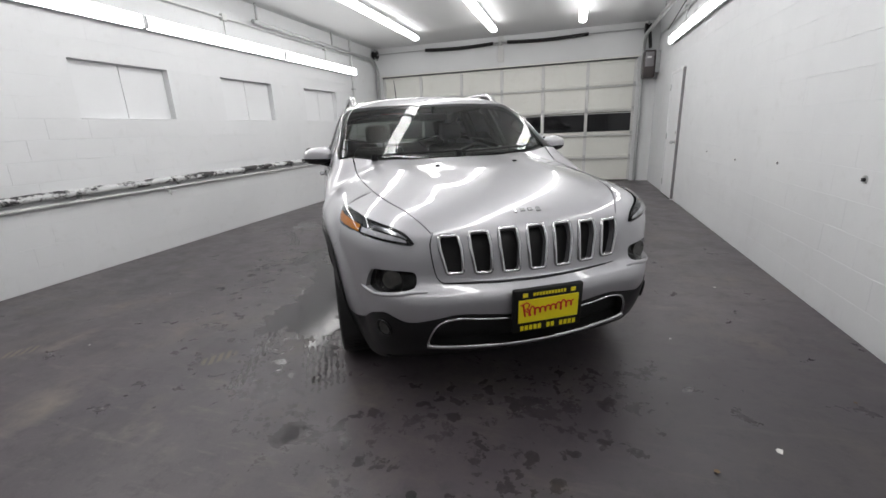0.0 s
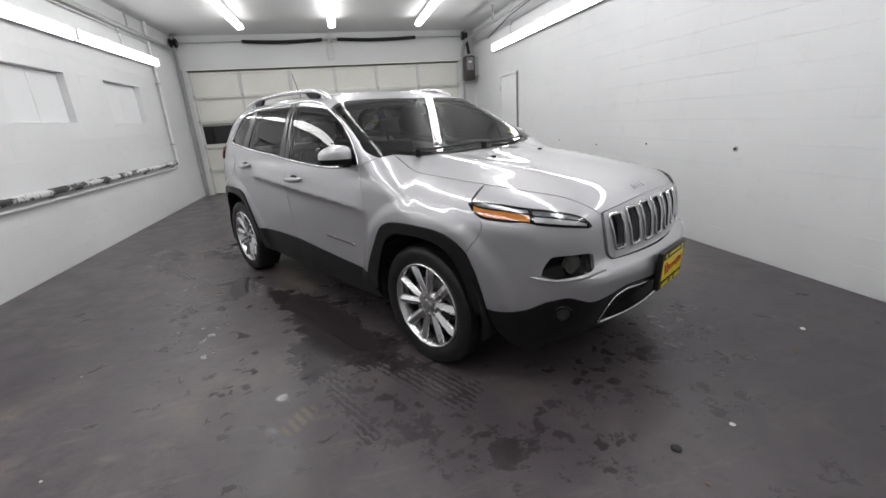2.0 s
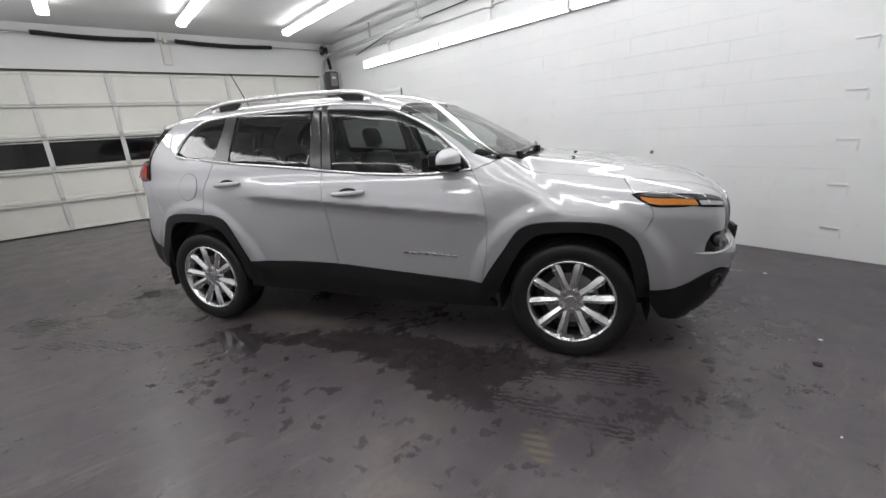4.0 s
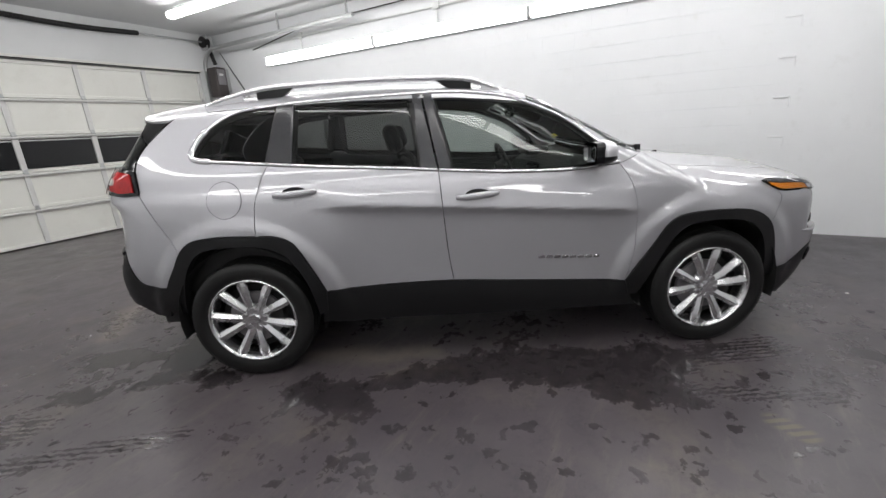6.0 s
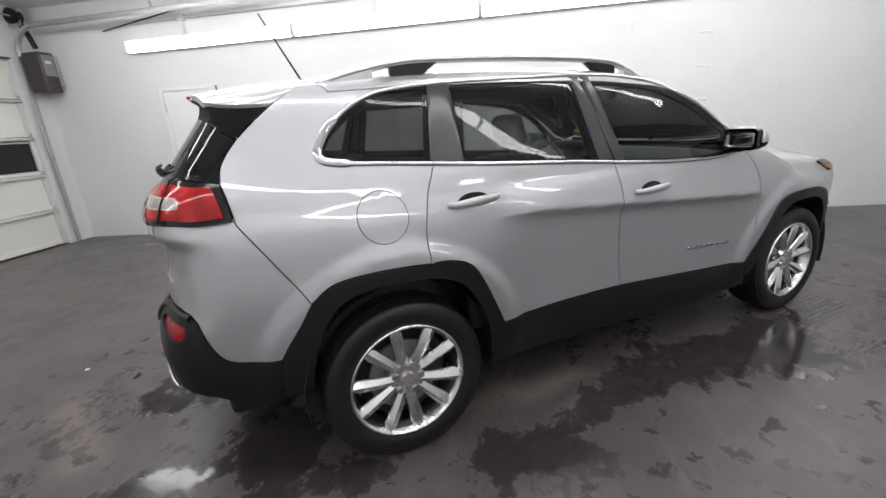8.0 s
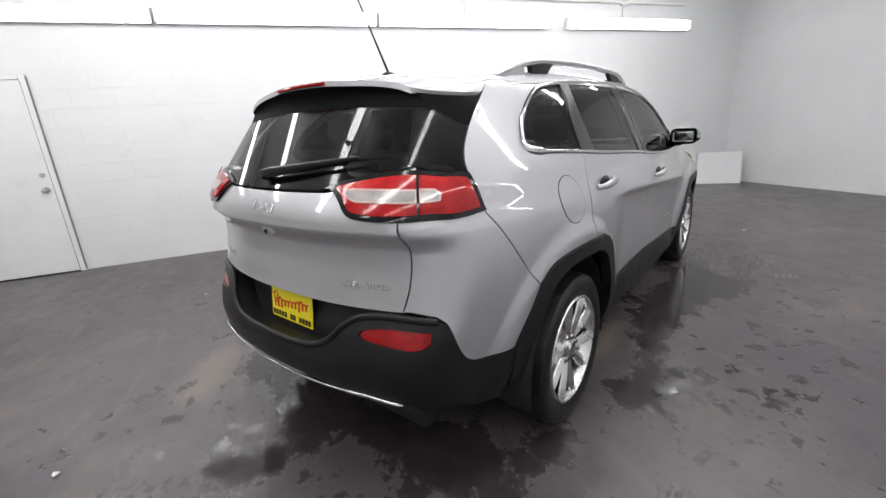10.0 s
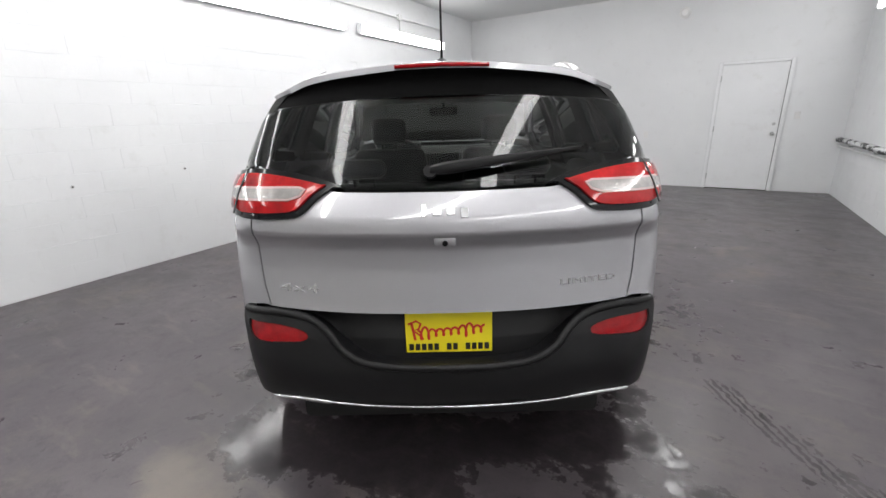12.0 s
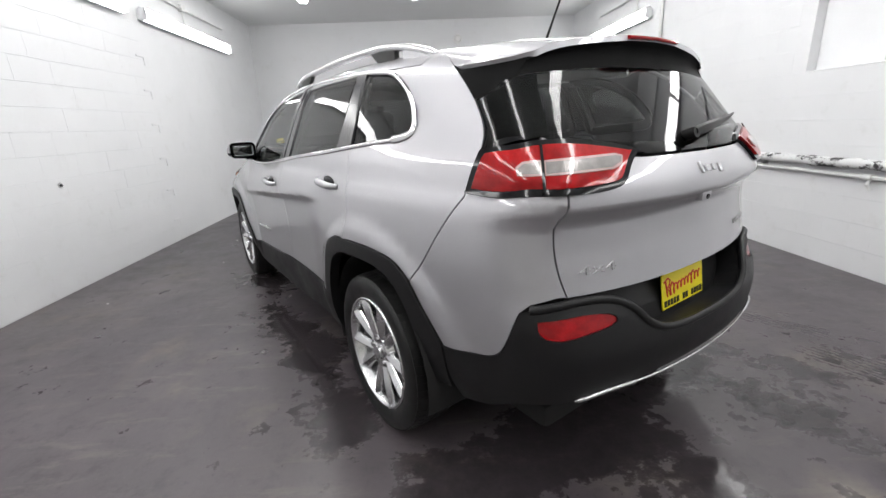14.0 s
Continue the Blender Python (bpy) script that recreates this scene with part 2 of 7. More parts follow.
TUBE = glow("fluorescent_diffuser", (1.0, 0.988, 0.984), TUBE_GLOW)
WALL_TUBE = glow("wall_fluorescent_diffuser", (1.0, 0.988, 0.984), WALL_GLOW)
TIN = surface("white_enamelled_fixture", (0.75, 0.76, 0.77), 0.35, vary=0.04, relief=0.02)
PAPER = surface("white_debris", (0.7, 0.69, 0.66), 0.7, vary=0.15, scale=30)
LEAF = surface("brown_debris", (0.16, 0.10, 0.05), 0.7, vary=0.3, scale=30)


def peeling_wrap():
    m, nt, p = nodes_of("peeling_pipe_wrap")
    flake = noise_node(nt, 7.5, 7, 0.72, (1, 0.55, 1))
    edge = noise_node(nt, 26, 5, 0.7)
    k = ramp(nt, calc(nt, "ADD", calc(nt, "MULTIPLY", flake, 0.8), calc(nt, "MULTIPLY", edge, 0.2)), 0.47, 0.52)
    nt.links.new(blend(nt, k, (0.035, 0.035, 0.036), (0.70, 0.71, 0.71)), p.inputs["Base Color"])
    p.inputs["Roughness"].default_value = 0.55
    bump(nt, p, calc(nt, "ADD", k, edge), 0.8, 0.006)
    return m


WRAP = peeling_wrap()

# ---------------------------------------------------------------- mesh helpers


def box(bm, a, b, bevel=0.0, seg=1):
    """A box between two corners, its edges rounded."""
    a, b = Vector(a), Vector(b)
    geom = bmesh.ops.create_cube(bm, size=1)["verts"]
    for v in geom:
        v.co = Vector(((a[i] + b[i]) / 2 + v.co[i] * abs(b[i] - a[i]) for i in range(3)))
    if bevel:
        edges = list({e for v in geom for e in v.link_edges})
        bmesh.ops.bevel(bm, geom=edges, offset=bevel, segments=seg, profile=0.5, affect="EDGES")


def rod(bm, p, q, r, seg=12, r2=None, caps=True):
    """A round bar from p to q."""
    p, q = Vector(p), Vector(q)
    d = q - p
    m = Matrix.Translation((p + q) / 2) @ d.to_track_quat("Z", "Y").to_matrix().to_4x4()
    bmesh.ops.create_cone(bm, cap_ends=caps, segments=seg, radius1=r, radius2=r if r2 is None else r2, depth=d.length, matrix=m)


def sweep(bm, path, r, seg=8, closed=False, flat=1.0, up=(0, 0, 1)):
    """A bar of round or flattened section along a line of points; r may be a list."""
    pts = [Vector(p) for p in path]
    n = len(pts)
    rings = []
    for i, p in enumerate(pts):
        a = pts[(i - 1) % n] if closed or i else p
        b = pts[(i + 1) % n] if closed or i < n - 1 else p
        d = (b - a).normalized()
        s = d.cross(Vector(up))
        s = s.normalized() if s.length > 1e-4 else d.orthogonal().normalized()
        t = s.cross(d)
        k = float(r[i] if isinstance(r, (list, tuple)) else r)
        rings.append([bm.verts.new(p + k * (math.cos(2 * math.pi * j / seg) * s + flat * math.sin(2 * math.pi * j / seg) * t)) for j in range(seg)])
    for i in range(n if closed else n - 1):
        u, v = rings[i], rings[(i + 1) % n]
        for j in range(seg):
            bm.faces.new((u[j], u[(j + 1) % seg], v[(j + 1) % seg], v[j]))
    if not closed:
        bm.faces.new(rings[0])
        bm.faces.new(list(reversed(rings[-1])))


def mesh_of(name, bm, material, smooth=None):
    bmesh.ops.recalc_face_normals(bm, faces=bm.faces)
    me = bpy.data.meshes.new(name)
    bm.to_mesh(me)
    bm.free()
    me.materials.append(material)
    if smooth is not None:
        me.polygons.foreach_set("use_smooth", [True] * len(me.polygons))
        me.set_sharp_from_angle(angle=radians(smooth))
    return me


def part(name, bm, material, parent=None, label="", smooth=40, at=None):
    """Links a bmesh as one mesh object under a thing or a part."""
    ob = new(name, mesh_of(name, bm, material, smooth))
    if at is not None:
        ob.matrix_basis = at
    if parent is not None:
        ob.parent = parent
    return tagged(ob, label)


def thing(name, label, category, at=None, group="", kind=""):
    ob = new(name)
    ob.empty_display_size = 0.1
    if at is not None:
        ob.matrix_basis = at
    return tagged(ob, label, category, group, kind)


def setting(name, bm, material, label, category, smooth=None):
    return tagged(part(name, bm, material, smooth=smooth), label, category, "", "structure")

# ---------------------------------------------------------------- the bay: floor, walls, ceiling
XL, XR, YB, YF, ZC = -3.38, 3.25, -6.30, 6.85, 3.36
BW, BH, JOINT = 0.40, 0.20, 0.004
NICHES = [(-0.55, 0.60), (1.47, 2.59), (3.53, 4.68)]
NZ0, NZ1 = 1.60, 2.20
GX0, GX1, GZ = -3.20, 2.86, 2.66          # garage door opening

bm = bmesh.new()
box(bm, (XL - 0.3, YB - 0.3, -0.2), (XR + 0.3, YF + 0.3, 0))
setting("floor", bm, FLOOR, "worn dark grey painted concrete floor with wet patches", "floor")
bm = bmesh.new()
box(bm, (XL - 0.3, YB - 0.3, ZC), (XR + 0.3, YF + 0.3, ZC + 0.15))
setting("ceiling", bm, CEIL, "plain white painted ceiling", "ceiling")

D = 0.0016                                 # wall core lies this far behind the block faces
bm = bmesh.new()
box(bm, (XL - 0.3, YB - 0.3, 0), (XL - 0.10, YF + 0.3, ZC))
box(bm, (XL - 0.10, YB - 0.3, 0), (XL - D, YF + 0.3, NZ0))
box(bm, (XL - 0.10, YB - 0.3, NZ1), (XL - D, YF + 0.3, ZC))
edges = [YB - 0.3] + [v for n in NICHES for v in n] + [YF + 0.3]
for i in range(0, len(edges), 2):
    box(bm, (XL - 0.10, edges[i], NZ0), (XL - D, edges[i + 1], NZ1))
wall_left = setting("wall_west", bm, WALL, "white painted concrete block wall with blocked-up windows", "wall")
bm = bmesh.new()
box(bm, (XR + D, YB - 0.3, 0), (XR + 0.3, YF + 0.3, ZC))
wall_right = setting("wall_east", bm, WALL, "white painted concrete block wall", "wall")
bm = bmesh.new()
box(bm, (XL - D, YB - 0.3, 0), (XR + D, YB, ZC))
setting("wall_south", bm, WALL, "plain white painted end wall", "wall")
bm = bmesh.new()
box(bm, (XL - D, YF - 0.02, 0), (GX0, YF + 0.3, ZC))
box(bm, (GX1, YF - 0.02, 0), (XR + D, YF + 0.3, ZC))
box(bm, (GX0, YF - 0.02, GZ), (GX1, YF + 0.3, ZC))
box(bm, (GX0 - 0.1, YF + 0.25, 0), (GX1 + 0.1, YF + 0.3, GZ + 0.1))
setting("wall_north", bm, CEIL, "white painted wall round the garage door", "wall")

# blocked-up windows
for i, (y0, y1) in enumerate(NICHES):
    w = thing(f"window_{i + 1}", "blocked-up window recess boarded and painted white", "window", kind="structure")
    ym = (y0 + y1) / 2
    for a, b in ((y0 + 0.004, ym - 0.004), (ym + 0.004, y1 - 0.004)):
        bm = bmesh.new()
        box(bm, (XL - 0.10, a, NZ0 + 0.004), (XL - 0.082, b, NZ1 - 0.004), 0.003)
        part("board", bm, BOARD, w)
    bm = bmesh.new()
    box(bm, (XL - 0.082, y0 + 0.002, NZ0 + 0.001), (XL + 0.002, y1 - 0.002, NZ0 + 0.012), 0.003)
    part("window_sill", bm, BOARD, w)

# sectional garage door
door = thing("door_1", "closed cream sectional garage door with dark window panes", "garage door", kind="structure")
ROWS_Z = [0.015, 0.55, 1.075, 1.61, 2.13, 2.65]
COLS = [GX0 + 0.02, -2.18, -1.12, -0.12, 0.85, 1.84, GX1 - 0.02]
GY = YF + 0.05
for r in range(5):
    z0, z1 = ROWS_Z[r] + 0.003, ROWS_Z[r + 1] - 0.003
    sec = thing("door_section", "", "", None)
    sec.parent = door
    for c in range(6):
        x0, x1 = COLS[c], COLS[c + 1]
        if r == 2:                           # glazed row
            bm = bmesh.new()
            box(bm, (x0 + 0.03, GY + 0.01, z0 + 0.06), (x1 - 0.03, GY + 0.016, z1 - 0.05))
            part("pane", bm, NIGHT_GLASS, sec, "dark glass pane with night behind")
            bm = bmesh.new()
            box(bm, (x0 + 0.03, GY - 0.012, z1 - 0.082), (x1 - 0.03, GY - 0.002, z1 - 0.062), 0.003)
            part("glazing_bead", bm, STILE, sec)
        else:
            bm = bmesh.new()
            box(bm, (x0 + 0.02, GY, z0 + 0.03), (x1 - 0.02, GY + 0.02, z1 - 0.03), 0.004)
            part("panel", bm, GARAGE, sec)
    for x in COLS:
        bm = bmesh.new()
        box(bm, (x - 0.035, GY - 0.025, z0), (x + 0.035, GY + 0.03, z1), 0.004)
        part("stile", bm, STILE, sec)
    for z0r, z1r in ((z0, z0 + 0.05), (z1 - 0.05, z1)):
        bm = bmesh.new()
        box(bm, (COLS[0] - 0.03, GY - 0.02, z0r), (COLS[-1] + 0.03, GY + 0.028, z1r), 0.004)
        part("rail", bm, GARAGE, sec)
for r in range(1, 5):                        # struts and hinges along the joints
    bm = bmesh.new()
    box(bm, (COLS[0] - 0.02, GY - 0.062, ROWS_Z[r] - 0.040), (COLS[-1] + 0.02, GY - 0.022, ROWS_Z[r] - 0.012), 0.004)
    part("strut", bm, STILE, door)
    for x in COLS:
        bm = bmesh.new()
        box(bm, (x - 0.025, GY - 0.032, ROWS_Z[r] - 0.05), (x + 0.025, GY - 0.026, ROWS_Z[r] + 0.05), 0.002)
        rod(bm, (x - 0.03, GY - 0.038, ROWS_Z[r]), (x + 0.03, GY - 0.038, ROWS_Z[r]), 0.008, 8)
        part("hinge", bm, GALV, door)
bm = bmesh.new()
box(bm, (GX0 - 0.02, YF - 0.05, GZ + 0.012), (GX1 + 0.02, YF - 0.022, GZ + 0.045), 0.004)
part("header_trim", bm, GARAGE, door)
# a solid dark strip draws the shaded gap over the door
bm = bmesh.new()
box(bm, (GX0 + 0.01, YF - 0.046, GZ - 0.006), (GX1 - 0.01, YF - 0.03, GZ + 0.010), 0.003)
part("header_gap", bm, BLACK_STEEL, door, "dark strip drawn for the gap over the door")

# tracks of the garage door, upright and along the ceiling
for x, s in ((GX0 - 0.09, -1), (GX1 + 0.09, 1)):
    t = thing("door_track", "galvanised steel garage door track beside the door", "door track", group="garage door tracks")
    bm = bmesh.new()
    box(bm, (x - 0.03, YF - 0.10, 0.02), (x + 0.03, YF - 0.085, 2.72), 0.002)
    box(bm, (x + s * 0.026 - 0.004, YF - 0.10, 0.02), (x + s * 0.026 + 0.004, YF - 0.024, 2.72), 0.002)
    part("upright", bm, GALV, t)
    y_end = 2.25 if s < 0 else 3.0
    bm = bmesh.new()
    arc = [(x, YF - 0.09 - 0.36 * (1 - math.cos(a)), 2.70 + 0.36 * math.sin(a)) for a in [i * math.pi / 16 for i in range(9)]]
    sweep(bm, arc + [(x, y_end, 3.08)], 0.036, 6, up=(1, 0, 0))
    part("horizontal_rail", bm, GALV, t)
    bm = bmesh.new()
    sweep(bm, [(x, y_end + 0.1, 3.11), (x, y_end + 0.1, ZC)], 0.018, 4)
    part("hanger", bm, GALV, t)
    bm = bmesh.new()
    sweep(bm, [(x, 4.6, 3.11), (x, 4.6, ZC)], 0.018, 4)
    part("hanger", bm, GALV, t)

# torsion springs on their shaft
spring = thing("torsion_spring", "black torsion springs on a steel shaft above the door", "spring")
bm = bmesh.new()
rod(bm, (-3.32, YF - 0.15, 3.2), (3.05, YF - 0.15, 3.2), 0.013, 10)
part("shaft", bm, GALV, spring)
for x0, x1 in ((-1.96, -0.29), (0.03, 1.81)):
    bm = bmesh.new()
    n = int((x1 - x0) / 0.02)
    for i in range(n):
        xa = x0 + (x1 - x0) * i / n
        sag = -0.03 * math.sin(math.pi * i / n)
        rod(bm, (xa + 0.001, YF - 0.15, 3.2 + sag), (xa + 0.019, YF - 0.15, 3.2 + sag), 0.036 + 0.004 * (i % 2), 10)
    part("coil", bm, BLACK_STEEL, spring)
for x in (-3.28, 3.0):
    bm = bmesh.new()
    rod(bm, (x - 0.05, YF - 0.15, 3.2), (x + 0.05, YF - 0.15, 3.2), 0.085, 20)
    rod(bm, (x - 0.065, YF - 0.15, 3.2), (x - 0.05, YF - 0.15, 3.2), 0.1, 20)
    part("cable_drum", bm, BLACK_STEEL, spring)
    bm = bmesh.new()
    box(bm, (x - 0.012, YF - 0.22, 3.08), (x + 0.006, YF - 0.022, 3.33), 0.003)
    part("bearing_plate", bm, GALV, spring)
bm = bmesh.new()
box(bm, (-0.2, YF - 0.05, 2.8), (-0.06, YF - 0.021, 3.36), 0.004)
box(bm, (-0.16, YF - 0.19, 3.15), (-0.10, YF - 0.05, 3.25), 0.004)
part("centre_bracket", bm, STILE, spring)

# door opener beside the shaft
op = thing("door_opener", "dark brown wall-mounted garage door opener motor", "opener")
bm = bmesh.new()
box(bm, (2.93, 6.45, 2.20), (3.16, 6.72, 2.74), 0.03, 3)
part("housing", bm, DARK_PLASTIC, op)
bm = bmesh.new()
box(bm, (2.96, 6.435, 2.42), (3.12, 6.452, 2.70), 0.006, 2)
part("cover", bm, GREY_PLASTIC, op)
bm = bmesh.new()
box(bm, (2.99, 6.43, 2.58), (3.07, 6.436, 2.62), 0.001)
part("badge", bm, WHITE_PLASTIC, op)
bm = bmesh.new()
sweep(bm, [(3.05, 6.58, 2.8), (3.04, 6.62, 2.95), (3.03, 6.68, 3.12)], 0.035, 8)
part("drive_chain", bm, BLACK_STEEL, op)
bm = bmesh.new()
box(bm, (3.16, 6.5, 2.3), (XR - 0.001, 6.68, 2.72), 0.004)
part("bracket", bm, GALV, op)


# personnel doors
def flush_door(name, w, h, label, at):
    """A closed flush door with its frame; local x along the wall, y into the room; the knob at low x."""
    d = thing(name, label, "door", at, kind="structure")
    bm = bmesh.new()
    box(bm, (-w / 2 + 0.004, -0.02, 0.012), (w / 2 - 0.004, 0.012, h - 0.004), 0.003)
    part("leaf", bm, DOOR_W, d)
    for a, b in (((-w / 2 - 0.055, -0.02, 0), (-w / 2 - 0.001, 0.022, h + 0.05)), ((w / 2 + 0.001, -0.02, 0), (w / 2 + 0.055, 0.022, h + 0.05)), ((-w / 2, -0.02, h + 0.001), (w / 2, 0.022, h + 0.05))):
        bm = bmesh.new()
        box(bm, a, b, 0.004)
        part("door_frame", bm, DOOR_W, d)
    bm = bmesh.new()
    rod(bm, (0.07 - w / 2, 0.012, 0.96), (0.07 - w / 2, 0.05, 0.96), 0.012, 12)
    bmesh.ops.create_uvsphere(bm, u_segments=14, v_segments=10, radius=0.028, matrix=Matrix.Translation((0.07 - w / 2, 0.068, 0.96)))
    rod(bm, (0.07 - w / 2, 0.011, 0.96), (0.07 - w / 2, 0.018, 0.96), 0.032, 16)
    part("door_knob", bm, GALV, d, "brushed metal knob")
    bm = bmesh.new()
    rod(bm, (0.07 - w / 2, 0.011, 1.12), (0.07 - w / 2, 0.022, 1.12), 0.026, 16)
    part("deadbolt", bm, GALV, d)
    for z in (0.22, h / 2, h - 0.22):
        bm = bmesh.new()
        rod(bm, (w / 2, 0.02, z - 0.05), (w / 2, 0.02, z + 0.05), 0.008, 8)
        part("hinge", bm, GALV, d)
    bm = bmesh.new()
    box(bm, (-w / 2, -0.02, 0.001), (w / 2, 0.03, 0.010), 0.003)
    part("threshold", bm, BLACK_STEEL, d, "dark worn threshold")
    # thin black strip puts in the shade of the gap beside the leaf
    bm = bmesh.new()
    box(bm, (-w / 2 - 0.001, 0.0, 0.012), (-w / 2 + 0.005, 0.0135, h - 0.002), 0.001)
    part("latch_gap", bm, BLACK_STEEL, d, "dark strip drawn for the gap along the latch side")
    return d


door_2 = flush_door("door_2", 0.78, 2.10, "closed white flush door in the block wall", pose(XR - 0.02, 4.55, 0, 0, 0, 90))
# the gap's shade, laid on the frame as a narrow grey strip
bm = bmesh.new()
box(bm, (-0.4465, -0.018, 0.02), (-0.4435, 0.0245, 2.13), 0.001)
part("frame_gap", bm, GREY_PLASTIC, door_2, "dark grey strip drawn for the gap along the door frame")
flush_door("door_3", 0.92, 2.09, "closed white flush door in the end wall", pose(-2.07, YB + 0.021, 0, 0, 0, 180) @ Matrix.Translation((0, -0.0, 0)) @ Matrix.Rotation(math.pi, 4, "Z"))

# ---------------------------------------------------------------- lamps


def strip_light(label, length, at, group, tube):
    """A fluorescent strip; local y along it, -z down to the room."""
    f = thing("strip_light", label, "strip light", at, group)
    bm = bmesh.new()
    box(bm, (-0.055, -length / 2, 0.066), (0.055, length / 2, 0.105), 0.006)
    # wall lamps: pan and rims added to shield the wall from glare
    if tube is WALL_TUBE:
        box(bm, (-0.078, -length / 2, 0.046), (0.078, length / 2, 0.068), 0.004)
        for e in (-1, 1):
            box(bm, (e * 0.080 - 0.002, -length / 2, 0.034), (e * 0.080 + 0.002, length / 2, 0.066), 0.0008)
    part("fixture_body", bm, TIN, f)
    for s in (-1, 1):
        bm = bmesh.new()
        box(bm, (-0.070, s * length / 2 - 0.010, -0.004), (0.070, s * length / 2 + 0.004, 0.085), 0.016, 3)
        part("end_cap", bm, TIN, f)
        bm = bmesh.new()
        y0, y1 = (0.006, length / 2 - 0.014) if s > 0 else (-length / 2 + 0.014, -0.006)
        deep = 0.020 if tube is WALL_TUBE else 0.052      # wall lamps: lens flattened to throw less light on the wall
        sec = [(0.074 * math.cos(a), 0.045 + deep * math.sin(a)) for a in [math.radians((180 + i * 18) if tube is WALL_TUBE else (140 + i * 26)) for i in range(11)]]
        r0 = [bm.verts.new((x, y0, z)) for x, z in sec]
        r1 = [bm.verts.new((x, y1, z)) for x, z in sec]
        for i in range(10):
            bm.faces.new((r0[i], r0[i + 1], r1[i + 1], r1[i]))
        part("diffuser", bm, tube, f, "glowing white diffuser")
    return f


ZW = 2.695                                  # wall strips, tilted down to the room
for y0, y1 in ((5.28, 2.84), (2.80, 0.36), (0.32, -2.20), (-2.53, -4.95)):
    strip_light("long white fluorescent strip light glowing on the wall", y0 - y1, pose(XR - 0.1045, (y0 + y1) / 2, ZW + 0.02, 0, 90, 0), "wall strip lights", WALL_TUBE)
for y0, y1 in ((5.60, 2.98), (2.93, 0.38), (0.34, -2.16), (-3.20, -5.70)):
    strip_light("long white fluorescent strip light glowing on the wall", y0 - y1, pose(XL + 0.1045, (y0 + y1) / 2, ZW, 0, -90, 0), "wall strip lights", WALL_TUBE)
for x in (-1.74, -0.06, 1.66):
    for k in range(4):
        strip_light("long white fluorescent strip light glowing under the ceiling", 2.38, pose(x, 5.45 - 1.2 - 2.42 * k, 3.19), "ceiling strip lights", TUBE)

# ---------------------------------------------------------------- pipes, conduit and wall fittings
pw = thing("wrapped_pipe", "pipe in peeling black and white wrap along the wall", "pipe")
bm = bmesh.new()
ys = np.linspace(YB + 0.02, 5.35, 90)
sweep(bm, [(XL + 0.05 + 0.006 * math.sin(7 * y), y, 0.868 + 0.008 * noise.noise((y * 3, 0, 0))) for y in ys], [0.040 + 0.012 * noise.noise((y * 6, 3, 0)) for y in ys], 12)
part("pipe_wrap", bm, WRAP, pw)
for y in np.arange(-5.6, 5.2, 1.2):
    bm = bmesh.new()
    box(bm, (XL + 0.001, y - 0.015, 0.80), (XL + 0.05, y + 0.015, 0.83), 0.003)
    part("bracket", bm, GALV, pw)
wp = thing("water_pipe", "thin white painted pipe run along the wall", "pipe")
bm = bmesh.new()
rod(bm, (XL + 0.035, YB + 0.02, 0.775), (XL + 0.035, 5.35, 0.775), 0.017, 10)
part("pipe", bm, PIPE, wp)
for y in (-2.2, 0.2, 2.6):
    bm = bmesh.new()
    rod(bm, (XL + 0.035, y - 0.04, 0.775), (XL + 0.035, y + 0.04, 0.775), 0.024, 12)
    part("coupling", bm, PIPE, wp)
bm = bmesh.new()
sweep(bm, [(XL + 0.035, 0.22, 0.775), (XL + 0.06, 0.23, 0.72), (XL + 0.045, 0.25, 0.68)], 0.012, 8)
part("drain_cock", bm, PIPE, wp)
cp = thing("corner_riser", "white painted pipe rising in the corner by the door", "pipe")
bm = bmesh.new()
sweep(bm, [(XL + 0.05, 5.30, 0.80), (XL + 0.05, 5.42, 0.82), (XL + 0.05, 5.46, 0.92), (XL + 0.05, 5.46, 2.0), (XL + 0.05, 5.46, ZC - 0.002)], 0.026, 10, up=(1, 0, 0))
part("pipe", bm, PIPE, cp)
for z in (1.2, 2.3):
    bm = bmesh.new()
    box(bm, (XL + 0.001, 5.42, z), (XL + 0.08, 5.50, z + 0.025), 0.004)
    part("strap", bm, GALV, cp)
vp = thing("riser_pipe", "white painted vertical pipe on the block wall", "pipe")
bm = bmesh.new()
rod(bm, (XL + 0.03, -2.92, 0.0), (XL + 0.03, -2.92, ZC), 0.024, 10)
part("pipe", bm, PIPE, vp)
for z in (0.5, 1.7, 2.9):
    bm = bmesh.new()
    box(bm, (XL + 0.001, -2.96, z), (XL + 0.058, -2.88, z + 0.025), 0.004)
    part("strap", bm, GALV, vp)

cd = thing("conduit", "painted electrical conduit under the ceiling edge", "conduit")
for x, s in ((XR - 0.03, 1), (XL + 0.03, -1)):
    bm = bmesh.new()
    rod(bm, (x, -4.9, 3.02), (x, 6.3, 3.02), 0.016, 8)
    part("tube", bm, PIPE, cd)
    for y in (4.4, 1.7, -0.9, -3.6):
        bm = bmesh.new()
        rod(bm, (x, y, 3.02), (x, y, 2.79), 0.012, 8)
        part("drop", bm, PIPE, cd)
        bm = bmesh.new()
        box(bm, (x - 0.03, y - 0.05, 2.98), (x + 0.029, y + 0.05, 3.07), 0.006)
        part("junction_box", bm, PIPE, cd)
bm = bmesh.new()
sweep(bm, [(XR - 0.06, 5.6, 2.95), (XR - 0.06, 4.4, 3.12), (XR - 0.06, 3.2, 3.17), (XR - 0.06, 0.4, 3.2)], 0.009, 6)
